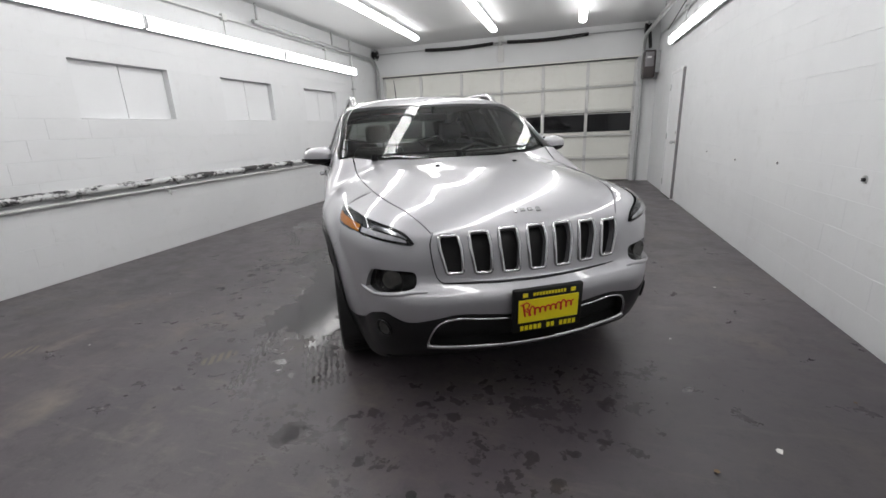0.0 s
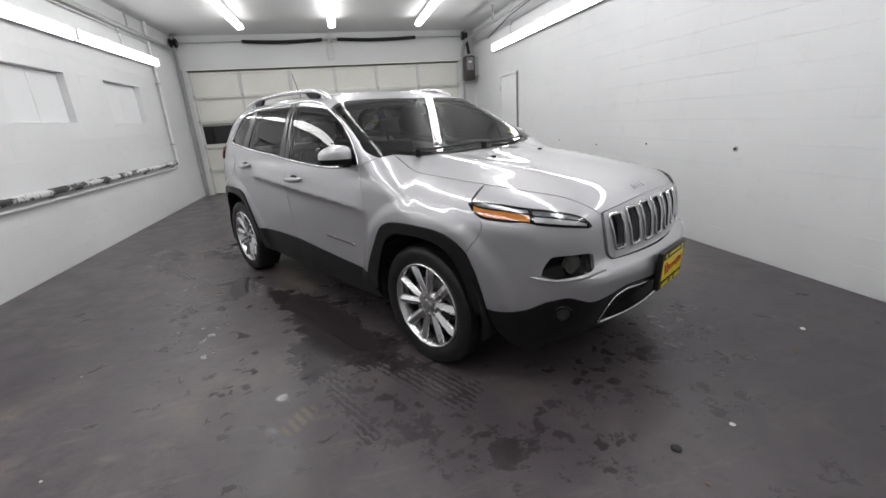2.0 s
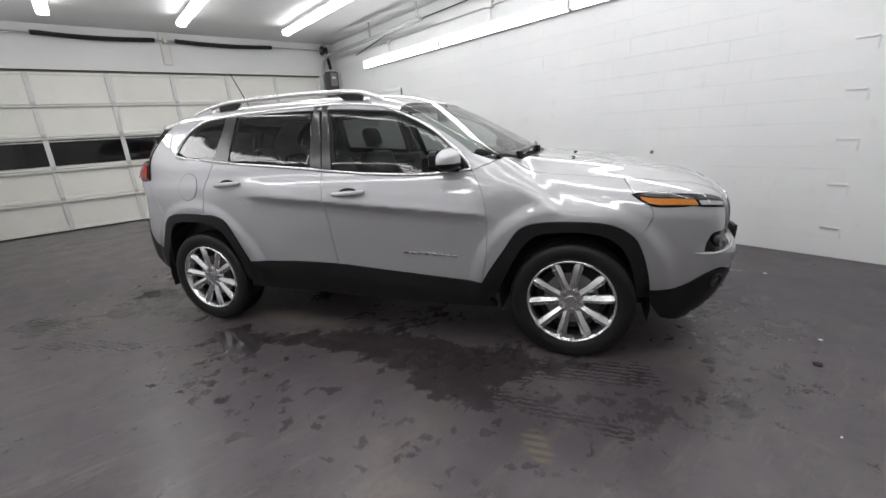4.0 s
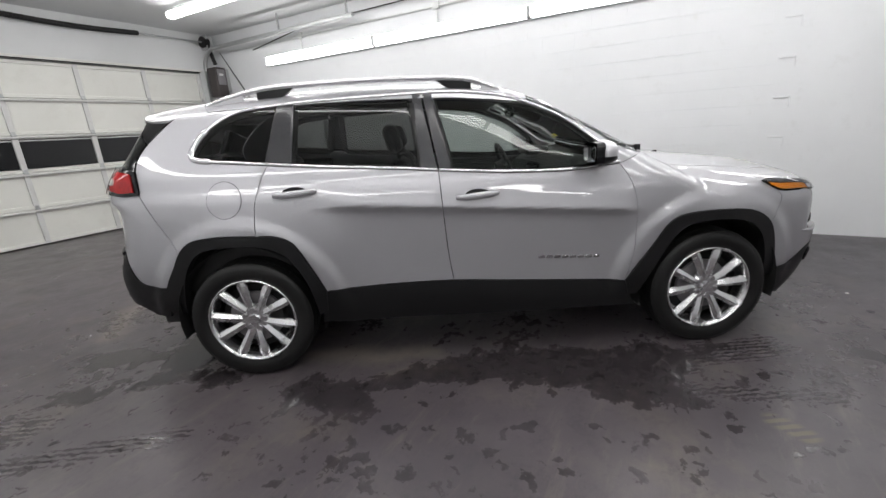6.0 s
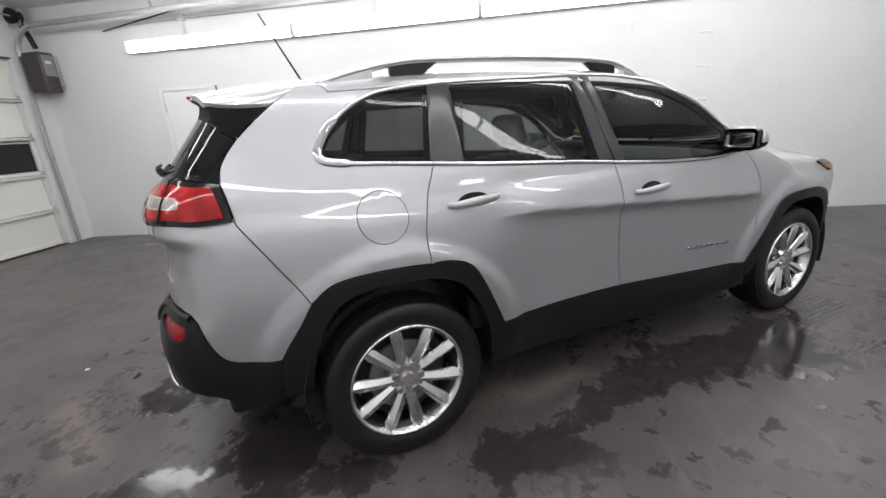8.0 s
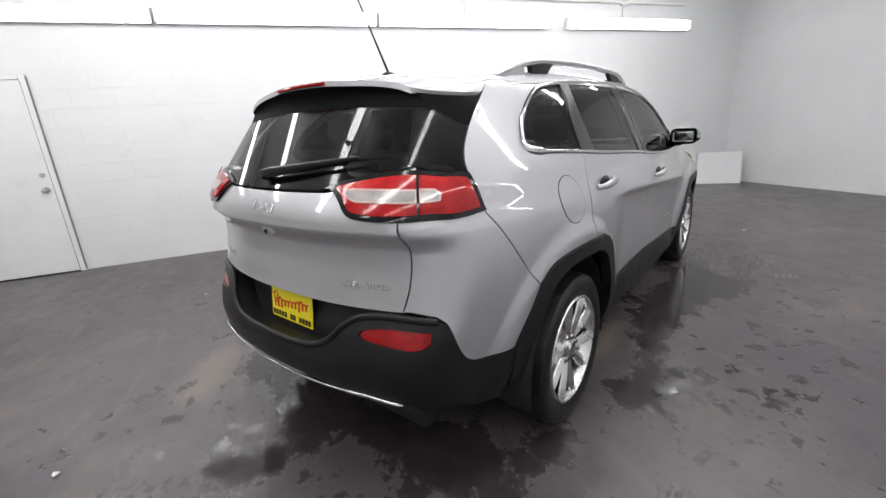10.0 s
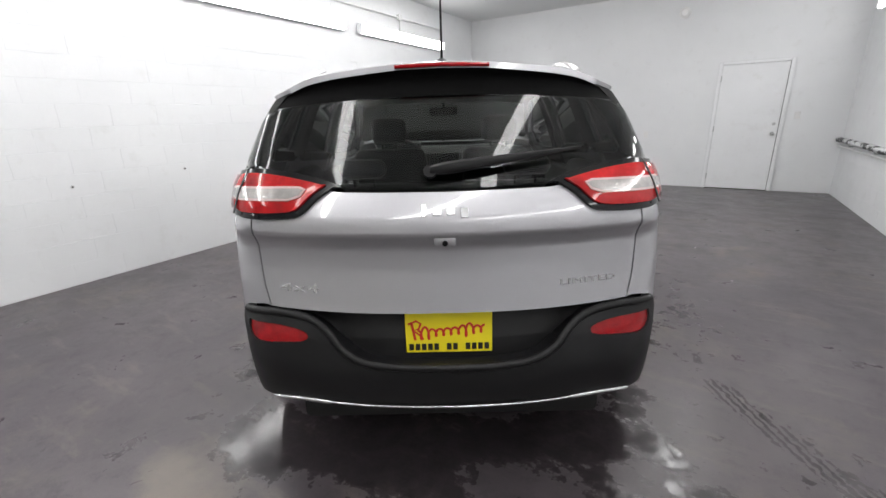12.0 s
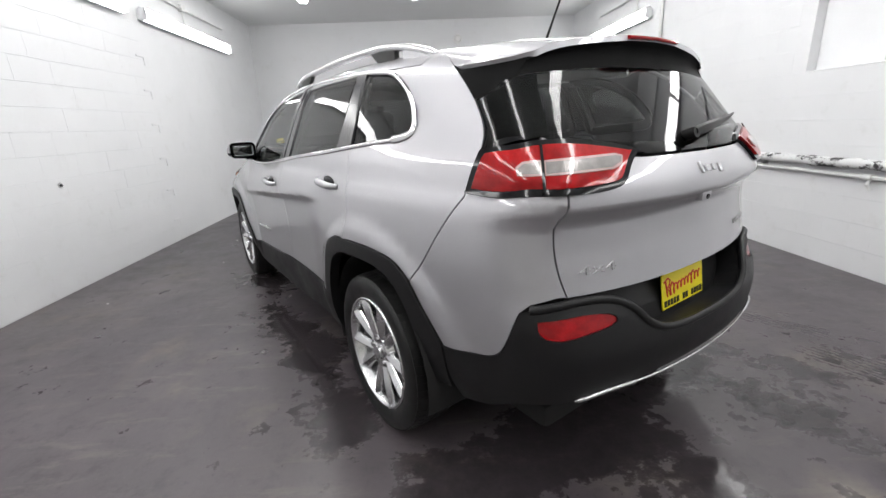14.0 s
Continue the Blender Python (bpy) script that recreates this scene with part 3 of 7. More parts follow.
part("cable", bm, BLACK_STEEL, cd, "dark sagging cable")

bx = thing("sounder", "round white alarm sounder high on the end wall", "alarm")
bm = bmesh.new()
rod(bm, (-0.93, YB + 0.001, 2.98), (-0.93, YB + 0.05, 2.98), 0.09, 24)
part("base", bm, WHITE_PLASTIC, bx)
bm = bmesh.new()
rod(bm, (-0.93, YB + 0.05, 2.98), (-0.93, YB + 0.10, 2.98), 0.075, 24, 0.05)
part("dome", bm, WHITE_PLASTIC, bx)


def plate_box(name, label, cat, at):
    t = thing(name, label, cat, at)
    bm = bmesh.new()
    box(bm, (-0.037, 0.001, -0.058), (0.037, 0.010, 0.058), 0.004, 2)
    part("plate", bm, WHITE_PLASTIC, t)
    bm = bmesh.new()
    box(bm, (-0.008, 0.010, -0.014), (0.008, 0.020, 0.010), 0.002)
    part("toggle", bm, WHITE_PLASTIC, t)


plate_box("light_switch", "white light switch beside the end wall door", "switch", pose(-2.75, YB, 1.25))
plate_box("wall_outlet", "white wall outlet on the end wall", "outlet", pose(-0.52, YB, 0.95))
plate_box("wall_control", "small white wall control beside the garage door", "switch", pose(XR, 5.75, 1.75, 0, 0, 90))

lb = thing("leaning_board", "white panel leaning against the wall in the corner", "board")
bm = bmesh.new()
box(bm, (-0.006, -0.36, 0), (0.006, 0.36, 0.575), 0.002)
part("panel", bm, BOARD, lb)
bm = bmesh.new()
for a, b in (((-0.010, -0.362, 0), (0.010, -0.348, 0.577)), ((-0.010, 0.348, 0), (0.010, 0.362, 0.577)), ((-0.010, -0.36, 0.565), (0.010, 0.36, 0.579))):
    box(bm, a, b, 0.002)
part("edge_strip", bm, BOARD, lb)
lb.matrix_basis = pose(2.95, -5.78, 0.002, 0, 0, -36.9) @ pose(0, 0, 0, 0, 9, 0)

# bolt stubs left in the block wall
for y, z in ((-0.75, 0.942), (0.42, 0.940), (1.42, 0.89), (2.47, 0.915)):
    t = thing("bolt_stub", "rusty bolt stub with a stain in the white wall", "bolt", pose(XR, y, z), "wall bolts")
    bm = bmesh.new()
    k = 1.0 if y < 0 else 0.55
    rod(bm, (-0.018 * k, 0, 0), (0.002, 0, 0), 0.011 * k, 10)
    part("stub", bm, BLACK_STEEL, t)
    bm = bmesh.new()
    rod(bm, (-0.003, 0, 0), (0.001, 0, 0), 0.026 * k, 14)
    part("washer", bm, GALV, t)

# toothed block edge where the wall was extended
for i, z in enumerate((0.28, 0.67, 1.06, 1.465, 1.86, 2.24)):
    t = thing("block_tooth", "broken toothed block end in the painted wall", "masonry", pose(XR, -2.37, z), "toothed block ends")
    bm = bmesh.new()
    box(bm, (-0.012, -0.09, -0.012), (0.0, 0.05, 0.008), 0.004)
    box(bm, (-0.008, -0.10, -0.10), (0.0, -0.085, -0.01), 0.003)
    part("mortar", bm, WALL, t)

# litter on the floor
rnd = random.Random(4)
for x, y, s, mt in ((2.149, -2.319, 0.02, LEAF), (2.427, -2.142, 0.024, PAPER), (1.345, -2.676, 0.022, PAPER), (-0.626, 2.88, 0.03, PAPER), (0.55, -3.1, 0.028, PAPER), (2.72, -0.2, 0.018, PAPER), (2.2, -1.2, 0.014, PAPER), (-1.9, -1.2, 0.012, PAPER), (0.4, -2.9, 0.012, PAPER), (2.55, 3.2, 0.02, LEAF), (1.55, 2.6, 0.018, PAPER), (-2.2, 3.0, 0.014, PAPER), (-1.6, -2.1, 0.012, PAPER), (2.9, -1.7, 0.014, LEAF), (1.0, -2.9, 0.014, LEAF)):
    bm = bmesh.new()
    bmesh.ops.create_icosphere(bm, subdivisions=1, radius=0.6 * s)
    for v in bm.verts:
        v.co *= 0.7 + 0.6 * rnd.random()
        v.co.z = max(0.0, v.co.z * 0.35 + s * 0.2)
    ob = part("debris", bm, mt, at=pose(x, y, 0.001, 0, 0, rnd.random() * 360))
    tagged(ob, "white paint chip on the floor" if mt is PAPER else "brown leaf scrap on the floor", "debris", "floor debris")
hl = thing("floor_drain", "small round dark drain hole in the floor", "drain", pose(1.02, -2.72, 0))
bm = bmesh.new()
rod(bm, (0, 0, 0.0005), (0, 0, 0.004), 0.022, 20)
part("cover", bm, BLACK_STEEL, hl)

# ---------------------------------------------------------------- the car: paint and trims
CAR = pose(0.2485, -0.0918, 0, 0, 0, 31.39)
BODY = Matrix.Translation((0, 0.038, 0)) @ Matrix.Diagonal((1, 0.962, 0.982, 1))     # the body lines to true size


def car_paint():
    m, nt, p = nodes_of("silver_metallic_paint")
    fleck, film = noise_node(nt, 900, 2), noise_node(nt, 2.2, 4)
    c = blend(nt, ramp(nt, fleck, 0.3, 0.7), (0.366, 0.364, 0.380), (0.452, 0.450, 0.470))
    nt.links.new(c, p.inputs["Base Color"])
    p.inputs["Metallic"].default_value = 0.66
    nt.links.new(ramp(nt, film, 0.3, 0.7, 0.42, 0.47), p.inputs["Roughness"])
    p.inputs["Coat Weight"].default_value = 1.0
    p.inputs["Coat IOR"].default_value = 1.7
    nt.links.new(ramp(nt, film, 0.3, 0.7, 0.015, 0.04), p.inputs["Coat Roughness"])
    return m


PAINT = car_paint()
CLAD = surface("black_textured_plastic", (0.0095, 0.0094, 0.010), 0.42, vary=0.15, scale=5, grain=250, relief=0.10, shine=0.26)
GLOSS_BLACK = surface("gloss_black_trim", (0.006, 0.006, 0.007), 0.08, vary=0.1, relief=0, rough_vary=0.02, shine=0.3)
PILLAR = surface("satin_charcoal_trim", (0.035, 0.035, 0.038), 0.22, vary=0.1, relief=0, rough_vary=0.03)
CHROME = surface("chrome", (0.62, 0.62, 0.63), 0.10, 1.0, vary=0.05, relief=0, rough_vary=0.03)
SATIN = surface("satin_silver_trim", (0.58, 0.58, 0.59), 0.22, 0.9, vary=0.05, relief=0, rough_vary=0.03)
ALLOY = surface("polished_alloy", (0.70, 0.70, 0.71), 0.25, 1.0, vary=0.08, scale=14, relief=0.02, rough_vary=0.04)
RUBBER = surface("tyre_rubber", (0.009, 0.009, 0.009), 0.45, vary=0.25, scale=9, relief=0.2, shine=0.35)
MESH_BLACK = surface("black_grille_mesh", (0.004, 0.004, 0.004), 0.6, vary=0.2, grain=180, relief=0.6)
INNER = surface("dark_inner_steel", (0.010, 0.010, 0.010), 0.8, vary=0.2)
TRIM_IN = surface("dark_cabin_trim", (0.022, 0.0215, 0.0215), 0.6, vary=0.15)
SEAT = surface("black_seat_leather", (0.017, 0.016, 0.016), 0.45, vary=0.2, scale=8, grain=120, relief=0.2)
LINER = surface("grey_headliner", (0.22, 0.215, 0.21), 0.85, vary=0.08)
RED = surface("red_lamp_lens", (0.40, 0.008, 0.010), 0.08, vary=0.5, scale=9, relief=0, rough_vary=0.03, shine=0.45)
RED_DARK = surface("dark_red_reflector", (0.30, 0.005, 0.008), 0.09, vary=0.35, scale=30, grain=140, relief=0.08, shine=0.35)
SPOILER_BLACK = surface("matt_black_spoiler", (0.0022, 0.0022, 0.0023), 0.65, vary=0.15, grain=250, relief=0.1, shine=0.08)
CLEAR = surface("clear_lamp_band", (0.36, 0.34, 0.33), 0.16, 0.3, vary=0.25, scale=25, grain=90, relief=0.5, coat=1.0)
BAND_RIM = surface("pale_lamp_rim", (0.50, 0.36, 0.34), 0.14, vary=0.15, scale=25, relief=0, coat=1.0)
AMBER = surface("amber_lamp_lens", (0.92, 0.33, 0.03), 0.12, vary=0.2, scale=25, relief=0.15, coat=1.0)
BADGE = surface("badge_chrome", (0.62, 0.62, 0.63), 0.2, 0.7, vary=0.06, relief=0, rough_vary=0.03)
LAMP_CHROME = surface("lamp_reflector", (0.50, 0.51, 0.53), 0.16, 0.8, vary=0.35, scale=22, grain=60, relief=0.5)
LAMP_CLEAR = surface("clear_lamp_optics", (0.82, 0.83, 0.85), 0.28, 0.0, vary=0.3, scale=18, grain=45, relief=0.3, coat=1.0)
DIM_LAMP = surface("dim_lamp_optics", (0.10, 0.10, 0.095), 0.2, 0.5, vary=0.4, scale=20, relief=0.2)
SMOKED = glass("smoked_lamp_glass", (0.16, 0.16, 0.17))
LENS = glass("clear_lamp_glass", (0.95, 0.95, 0.96))
FRONT_GLASS = glass("windscreen_glass", (0.88, 0.92, 0.89))
DOOR_GLASS = glass("light_tint_glass", (0.47, 0.51, 0.49))
DARK_GLASS = glass("privacy_glass", (0.27, 0.28, 0.275))
REAR_GLASS = glass("rear_privacy_glass", (0.33, 0.35, 0.335))
YELLOW = surface("yellow_plate", (0.80, 0.68, 0.015), 0.4, vary=0.05, relief=0.03)
RED_INK = surface("red_print", (0.55, 0.02, 0.015), 0.4, vary=0.05, relief=0)
BLACK_INK = surface("black_print", (0.012, 0.012, 0.012), 0.4, vary=0.05, relief=0)
MIRROR = surface("mirror_glass", (0.20, 0.21, 0.21), 0.01, 1.0, vary=0.02, relief=0, rough_vary=0.005)

# ---------------------------------------------------------------- the car: one smooth skin, from which all panels are cut


def smooth_max(a, b, k):
    h = np.clip(0.5 + 0.5 * (a - b) / k, 0, 1)
    return b * (1 - h) + a * h + k * h * (1 - h)


def smooth_min(a, b, k):
    return -smooth_max(-a, -b, k)


def spline(knots):
    """A smooth curve without overshoot through (place, value) pairs."""
    xs, ys = (np.array(v, float) for v in zip(*knots))
    d = np.diff(ys) / np.diff(xs)
    m = np.zeros(len(xs))
    same = d[:-1] * d[1:] > 0
    m[1:-1][same] = 2 * d[:-1][same] * d[1:][same] / (d[:-1][same] + d[1:][same])
    m[0], m[-1] = d[0], d[-1]

    def at(x):
        x = np.clip(x, xs[0], xs[-1])
        i = np.clip(np.searchsorted(xs, x) - 1, 0, len(xs) - 2)
        h = xs[i + 1] - xs[i]
        t = (x - xs[i]) / h
        return ys[i] * (1 + 2 * t) * (1 - t) ** 2 + m[i] * h * t * (1 - t) ** 2 + ys[i + 1] * t * t * (3 - 2 * t) + m[i + 1] * h * t * t * (t - 1)

    return at


def ease(x, a, b):
    t = np.clip((x - a) / (b - a), 0, 1)
    return t * t * (3 - 2 * t)


SIDE_SHARP = spline([(0.20, 0.850), (0.34, 0.878), (0.45, 0.892), (0.60, 0.892), (0.75, 0.896), (0.87, 0.902), (0.915, 0.909), (0.940, 0.922), (0.956, 0.931), (0.966, 0.930), (1.00, 0.922), (1.05, 0.910), (1.10, 0.8945), (1.14, 0.8775), (1.20, 0.862), (1.30, 0.825), (1.40, 0.785), (1.50, 0.742), (1.58, 0.700), (1.64, 0.655), (1.75, 0.55)])
SIDE_SOFT = spline([(0.20, 0.850), (0.34, 0.880), (0.50, 0.905), (0.70, 0.918), (0.85, 0.921), (0.95, 0.917), (1.05, 0.905), (1.10, 0.891), (1.14, 0.8765), (1.20, 0.862), (1.30, 0.825), (1.40, 0.785), (1.50, 0.742), (1.58, 0.700), (1.64, 0.655), (1.75, 0.55)])
NOSE = spline([(0.18, -2.20), (0.26, -2.29), (0.34, -2.362), (0.42, -2.405), (0.52, -2.435), (0.60, -2.447), (0.635, -2.440), (0.66, -2.412), (0.685, -2.386), (0.72, -2.378), (0.80, -2.374), (0.90, -2.356), (0.97, -2.310), (1.05, -2.19), (1.2, -1.8)])
TAIL = spline([(0.20, 2.08), (0.30, 2.185), (0.38, 2.285), (0.46, 2.338), (0.58, 2.355), (0.70, 2.330), (0.80, 2.282), (0.87, 2.268), (0.96, 2.254), (1.015, 2.252), (1.05, 2.272), (1.082, 2.303), (1.115, 2.298), (1.18, 2.263), (1.24, 2.216), (1.34, 2.136), (1.45, 2.048), (1.60, 1.928), (1.75, 1.81)])
HOOD = spline([(-2.71, 0.60), (-2.41, 0.90), (-2.315, 0.965), (-2.19, 1.015), (-1.96, 1.068), (-1.62, 1.118), (-1.30, 1.158), (-1.05, 1.188), (-0.5, 1.20)])
ROOF = spline([(-0.9, 1.56), (-0.5, 1.607), (-0.2, 1.642), (0.2, 1.672), (0.6, 1.680), (1.0, 1.674), (1.4, 1.655), (1.75, 1.628), (2.1, 1.596), (2.4, 1.56)])


def roof_z(x, y):
    x = np.abs(x)
    return ROOF(y) - 0.030 * (x / 0.6) ** 2 - 0.040 * (x / 0.7) ** 6


def hood_z(x, y):
    x = np.abs(x)
    dome = 0.016 * np.exp(-(((x - 0.46 - 0.10 * (y + 1.1)) / 0.11) ** 2)) * ease(y, -2.15, -1.75)
    return HOOD(y) - 0.055 * (x / 0.75) ** 2 - 0.045 * (x / 0.82) ** 6 + dome


def skin(x, y, z):
    """Below 0 inside the body, above 0 outside."""
    x = np.abs(x)
    zz = z - 0.077 * np.clip(y, -1.0, 0.7) * (1 - ease(z, 1.02, 1.16))
    w = ease(y, -1.02, -0.80) * (1 - ease(y, 0.62, 0.95))
    side = w * SIDE_SHARP(zz) + (1 - w) * SIDE_SOFT(z) + 0.010
    low = 0.24 * np.maximum(0, -1.34 - y) ** 2 + 0.198 * np.maximum(0, y - 1.20) ** 2
    high = 0.10 * np.maximum(0, -0.10 - y) ** 2 + 0.062 * np.maximum(0, y - 0.60) ** 2
    lamp_deck = ease(y, 1.45, 1.85)
    u = ease(z, 1.00 + 0.08 * lamp_deck, 1.42 + 0.06 * lamp_deck)
    side = side - (1 - u) * low - u * smooth_max(high, low * ease(y, 1.2, 1.8), 0.03)
    r = np.hypot(np.minimum(np.abs(y + 1.43), np.abs(y - 1.37)), z - 0.36)
    flare = 0.020 * (1 - ease(r, 0.555, 0.640)) * ease(z, 0.25, 0.5)
    f = x - side - flare
    front = NOSE(z) + 0.27 * x**2 - y
    rear = y - (TAIL(z) - 0.20 * x**2 - 0.10 * x**4)
    screen = 1.185 + 0.570 * (y + 1.12 - 0.12 * x**2) - 0.05 * np.maximum(0, y + 1.12) ** 2
    top = z - smooth_max(hood_z(x, y), smooth_min(screen, roof_z(x, y), 0.05), 0.02)
    f = smooth_max(f, rear, 0.11)
    f = smooth_max(f, front, 0.13)
    return smooth_max(f, top, 0.10 - 0.03 * ease(y, -1.0, -0.6))


def solve_ray(o, d, lo, hi):
    """The outermost place along each ray where the skin is met."""
    o, d = np.asarray(o, float), np.asarray(d, float)
    lo, hi = np.full(len(o), float(lo)), np.full(len(o), float(hi))
    for _ in range(34):
        mid = (lo + hi) / 2
        p = o + d * mid[:, None]
        inside = skin(p[:, 0], p[:, 1], p[:, 2]) < 0
        lo, hi = np.where(inside, mid, lo), np.where(inside, hi, mid)
    return o + d * lo[:, None]


FAN_F, FAN_R = -1.15, 1.05


def on_side(pts):
    """(y, z) to the right-hand side of the car, which is at negative x."""
    p = np.asarray(pts, float)
    return solve_ray(np.c_[0 * p[:, 0], p[:, 0], p[:, 1]], np.tile((-1.0, 0, 0), (len(p), 1)), 0.1, 1.2)


def on_top(pts):
    p = np.asarray(pts, float)
    return solve_ray(np.c_[p[:, 0], p[:, 1], 0 * p[:, 0]], np.tile((0, 0, 1.0), (len(p), 1)), 0.5, 2.0)


def on_front(pts):
    p = np.asarray(pts, float)
    return solve_ray(np.c_[p[:, 0], 0 * p[:, 0], p[:, 1]], np.tile((0, -1.0, 0), (len(p), 1)), 0.3, 2.6)


def on_rear(pts):
    p = np.asarray(pts, float)
    return solve_ray(np.c_[p[:, 0], 0 * p[:, 0], p[:, 1]], np.tile((0, 1.0, 0), (len(p), 1)), 0.3, 2.6)


def on_nose_fan(pts):
    """(angle, z) round the nose."""
    p = np.asarray(pts, float)
    return solve_ray(np.c_[0 * p[:, 0], 0 * p[:, 0] + FAN_F, p[:, 1]], np.c_[np.sin(p[:, 0]), -np.cos(p[:, 0]), 0 * p[:, 0]], 0.1, 1.6)


def on_tail_fan(pts):
    p = np.asarray(pts, float)
    return solve_ray(np.c_[0 * p[:, 0], 0 * p[:, 0] + FAN_R, p[:, 1]], np.c_[np.sin(p[:, 0]), np.cos(p[:, 0]), 0 * p[:, 0]], 0.1, 1.6)


ONTO = {"side": on_side, "top": on_top, "front": on_front, "rear": on_rear, "nose": on_nose_fan, "tail": on_tail_fan}


def flat(kind, p):
    """Places on the skin as seen in a projection."""
    p = np.asarray(p, float)
    if kind == "side":
        return p[:, 1:3]
    if kind == "top":
        return p[:, 0:2]
    if kind in ("front", "rear"):
        return p[:, [0, 2]]
    if kind == "nose":
        return np.c_[np.arctan2(p[:, 0], FAN_F - p[:, 1]), p[:, 2]]
    return np.c_[np.arctan2(p[:, 0], p[:, 1] - FAN_R), p[:, 2]]


def dense(pts, step=0.025, smooth=True):
    """Points along a line, rounded through its corners when smooth."""
    p = np.asarray(pts, float)
    out = []
    n = len(p)
    for i in range(n - 1):
        a, b, c, d = p[max(i - 1, 0)], p[i], p[i + 1], p[min(i + 2, n - 1)]
        k = max(1, int(np.ceil(np.linalg.norm(c - b) / step)))
        for t in np.arange(k) / k:
            if smooth and n > 2:
                out.append(0.5 * (2 * b + (c - a) * t + (2 * a - 5 * b + 4 * c - d) * t * t + (3 * b - a - 3 * c + d) * t**3))
            else:
                out.append(b + (c - b) * t)
    out.append(p[-1])
    return np.array(out)


def line(kind, pts, to=None, step=0.025, smooth=True):
    """A line drawn in one projection, as seen in another."""
    q = dense(pts, step, smooth)
    return q if to is None or to == kind else flat(to, ONTO[kind](q))


def flip(p):
    """The other half of a line that ends on the middle of the car."""
    p = np.asarray(p, float)
    return np.c_[-p[::-1, 0], p[::-1, 1]]


def ring(*lines):
    out = [lines[0]]
    for l in lines[1:]:
        out.append(l[1:] if np.linalg.norm(l[0] - out[-1][-1]) < 1e-3 else l)
    p = np.concatenate(out)
    return p[:-1] if np.linalg.norm(p[0] - p[-1]) < 1e-3 else p


def inside(q, poly):
    x, y = q[:, 0][:, None], q[:, 1][:, None]
    a, b = poly, np.roll(poly, -1, 0)
    with np.errstate(divide="ignore", invalid="ignore"):
        cross = (b[:, 0] - a[:, 0]) * (y - a[:, 1]) / (b[:, 1] - a[:, 1]) + a[:, 0]
    return (((a[:, 1] > y) != (b[:, 1] > y)) & (x < cross)).sum(1) % 2 == 1


def inset(p, d):
    """An outline drawn in by d."""
    if not d:
        return p
    area = np.sum(p[:, 0] * np.roll(p[:, 1], -1) - np.roll(p[:, 0], -1) * p[:, 1])
    t = np.roll(p, -1, 0) - np.roll(p, 1, 0)
    n = np.c_[-t[:, 1], t[:, 0]] * np.sign(area)
    return p + d * n / np.maximum(np.linalg.norm(n, axis=1), 1e-9)[:, None]


def gradient(p):
    e = 0.0015
    g = np.stack([skin(*(p + e * v).T) - skin(*(p - e * v).T) for v in np.eye(3)], 1)
    return g / np.maximum(np.linalg.norm(g, axis=1), 1e-9)[:, None]


from mathutils.geometry import delaunay_2d_cdt


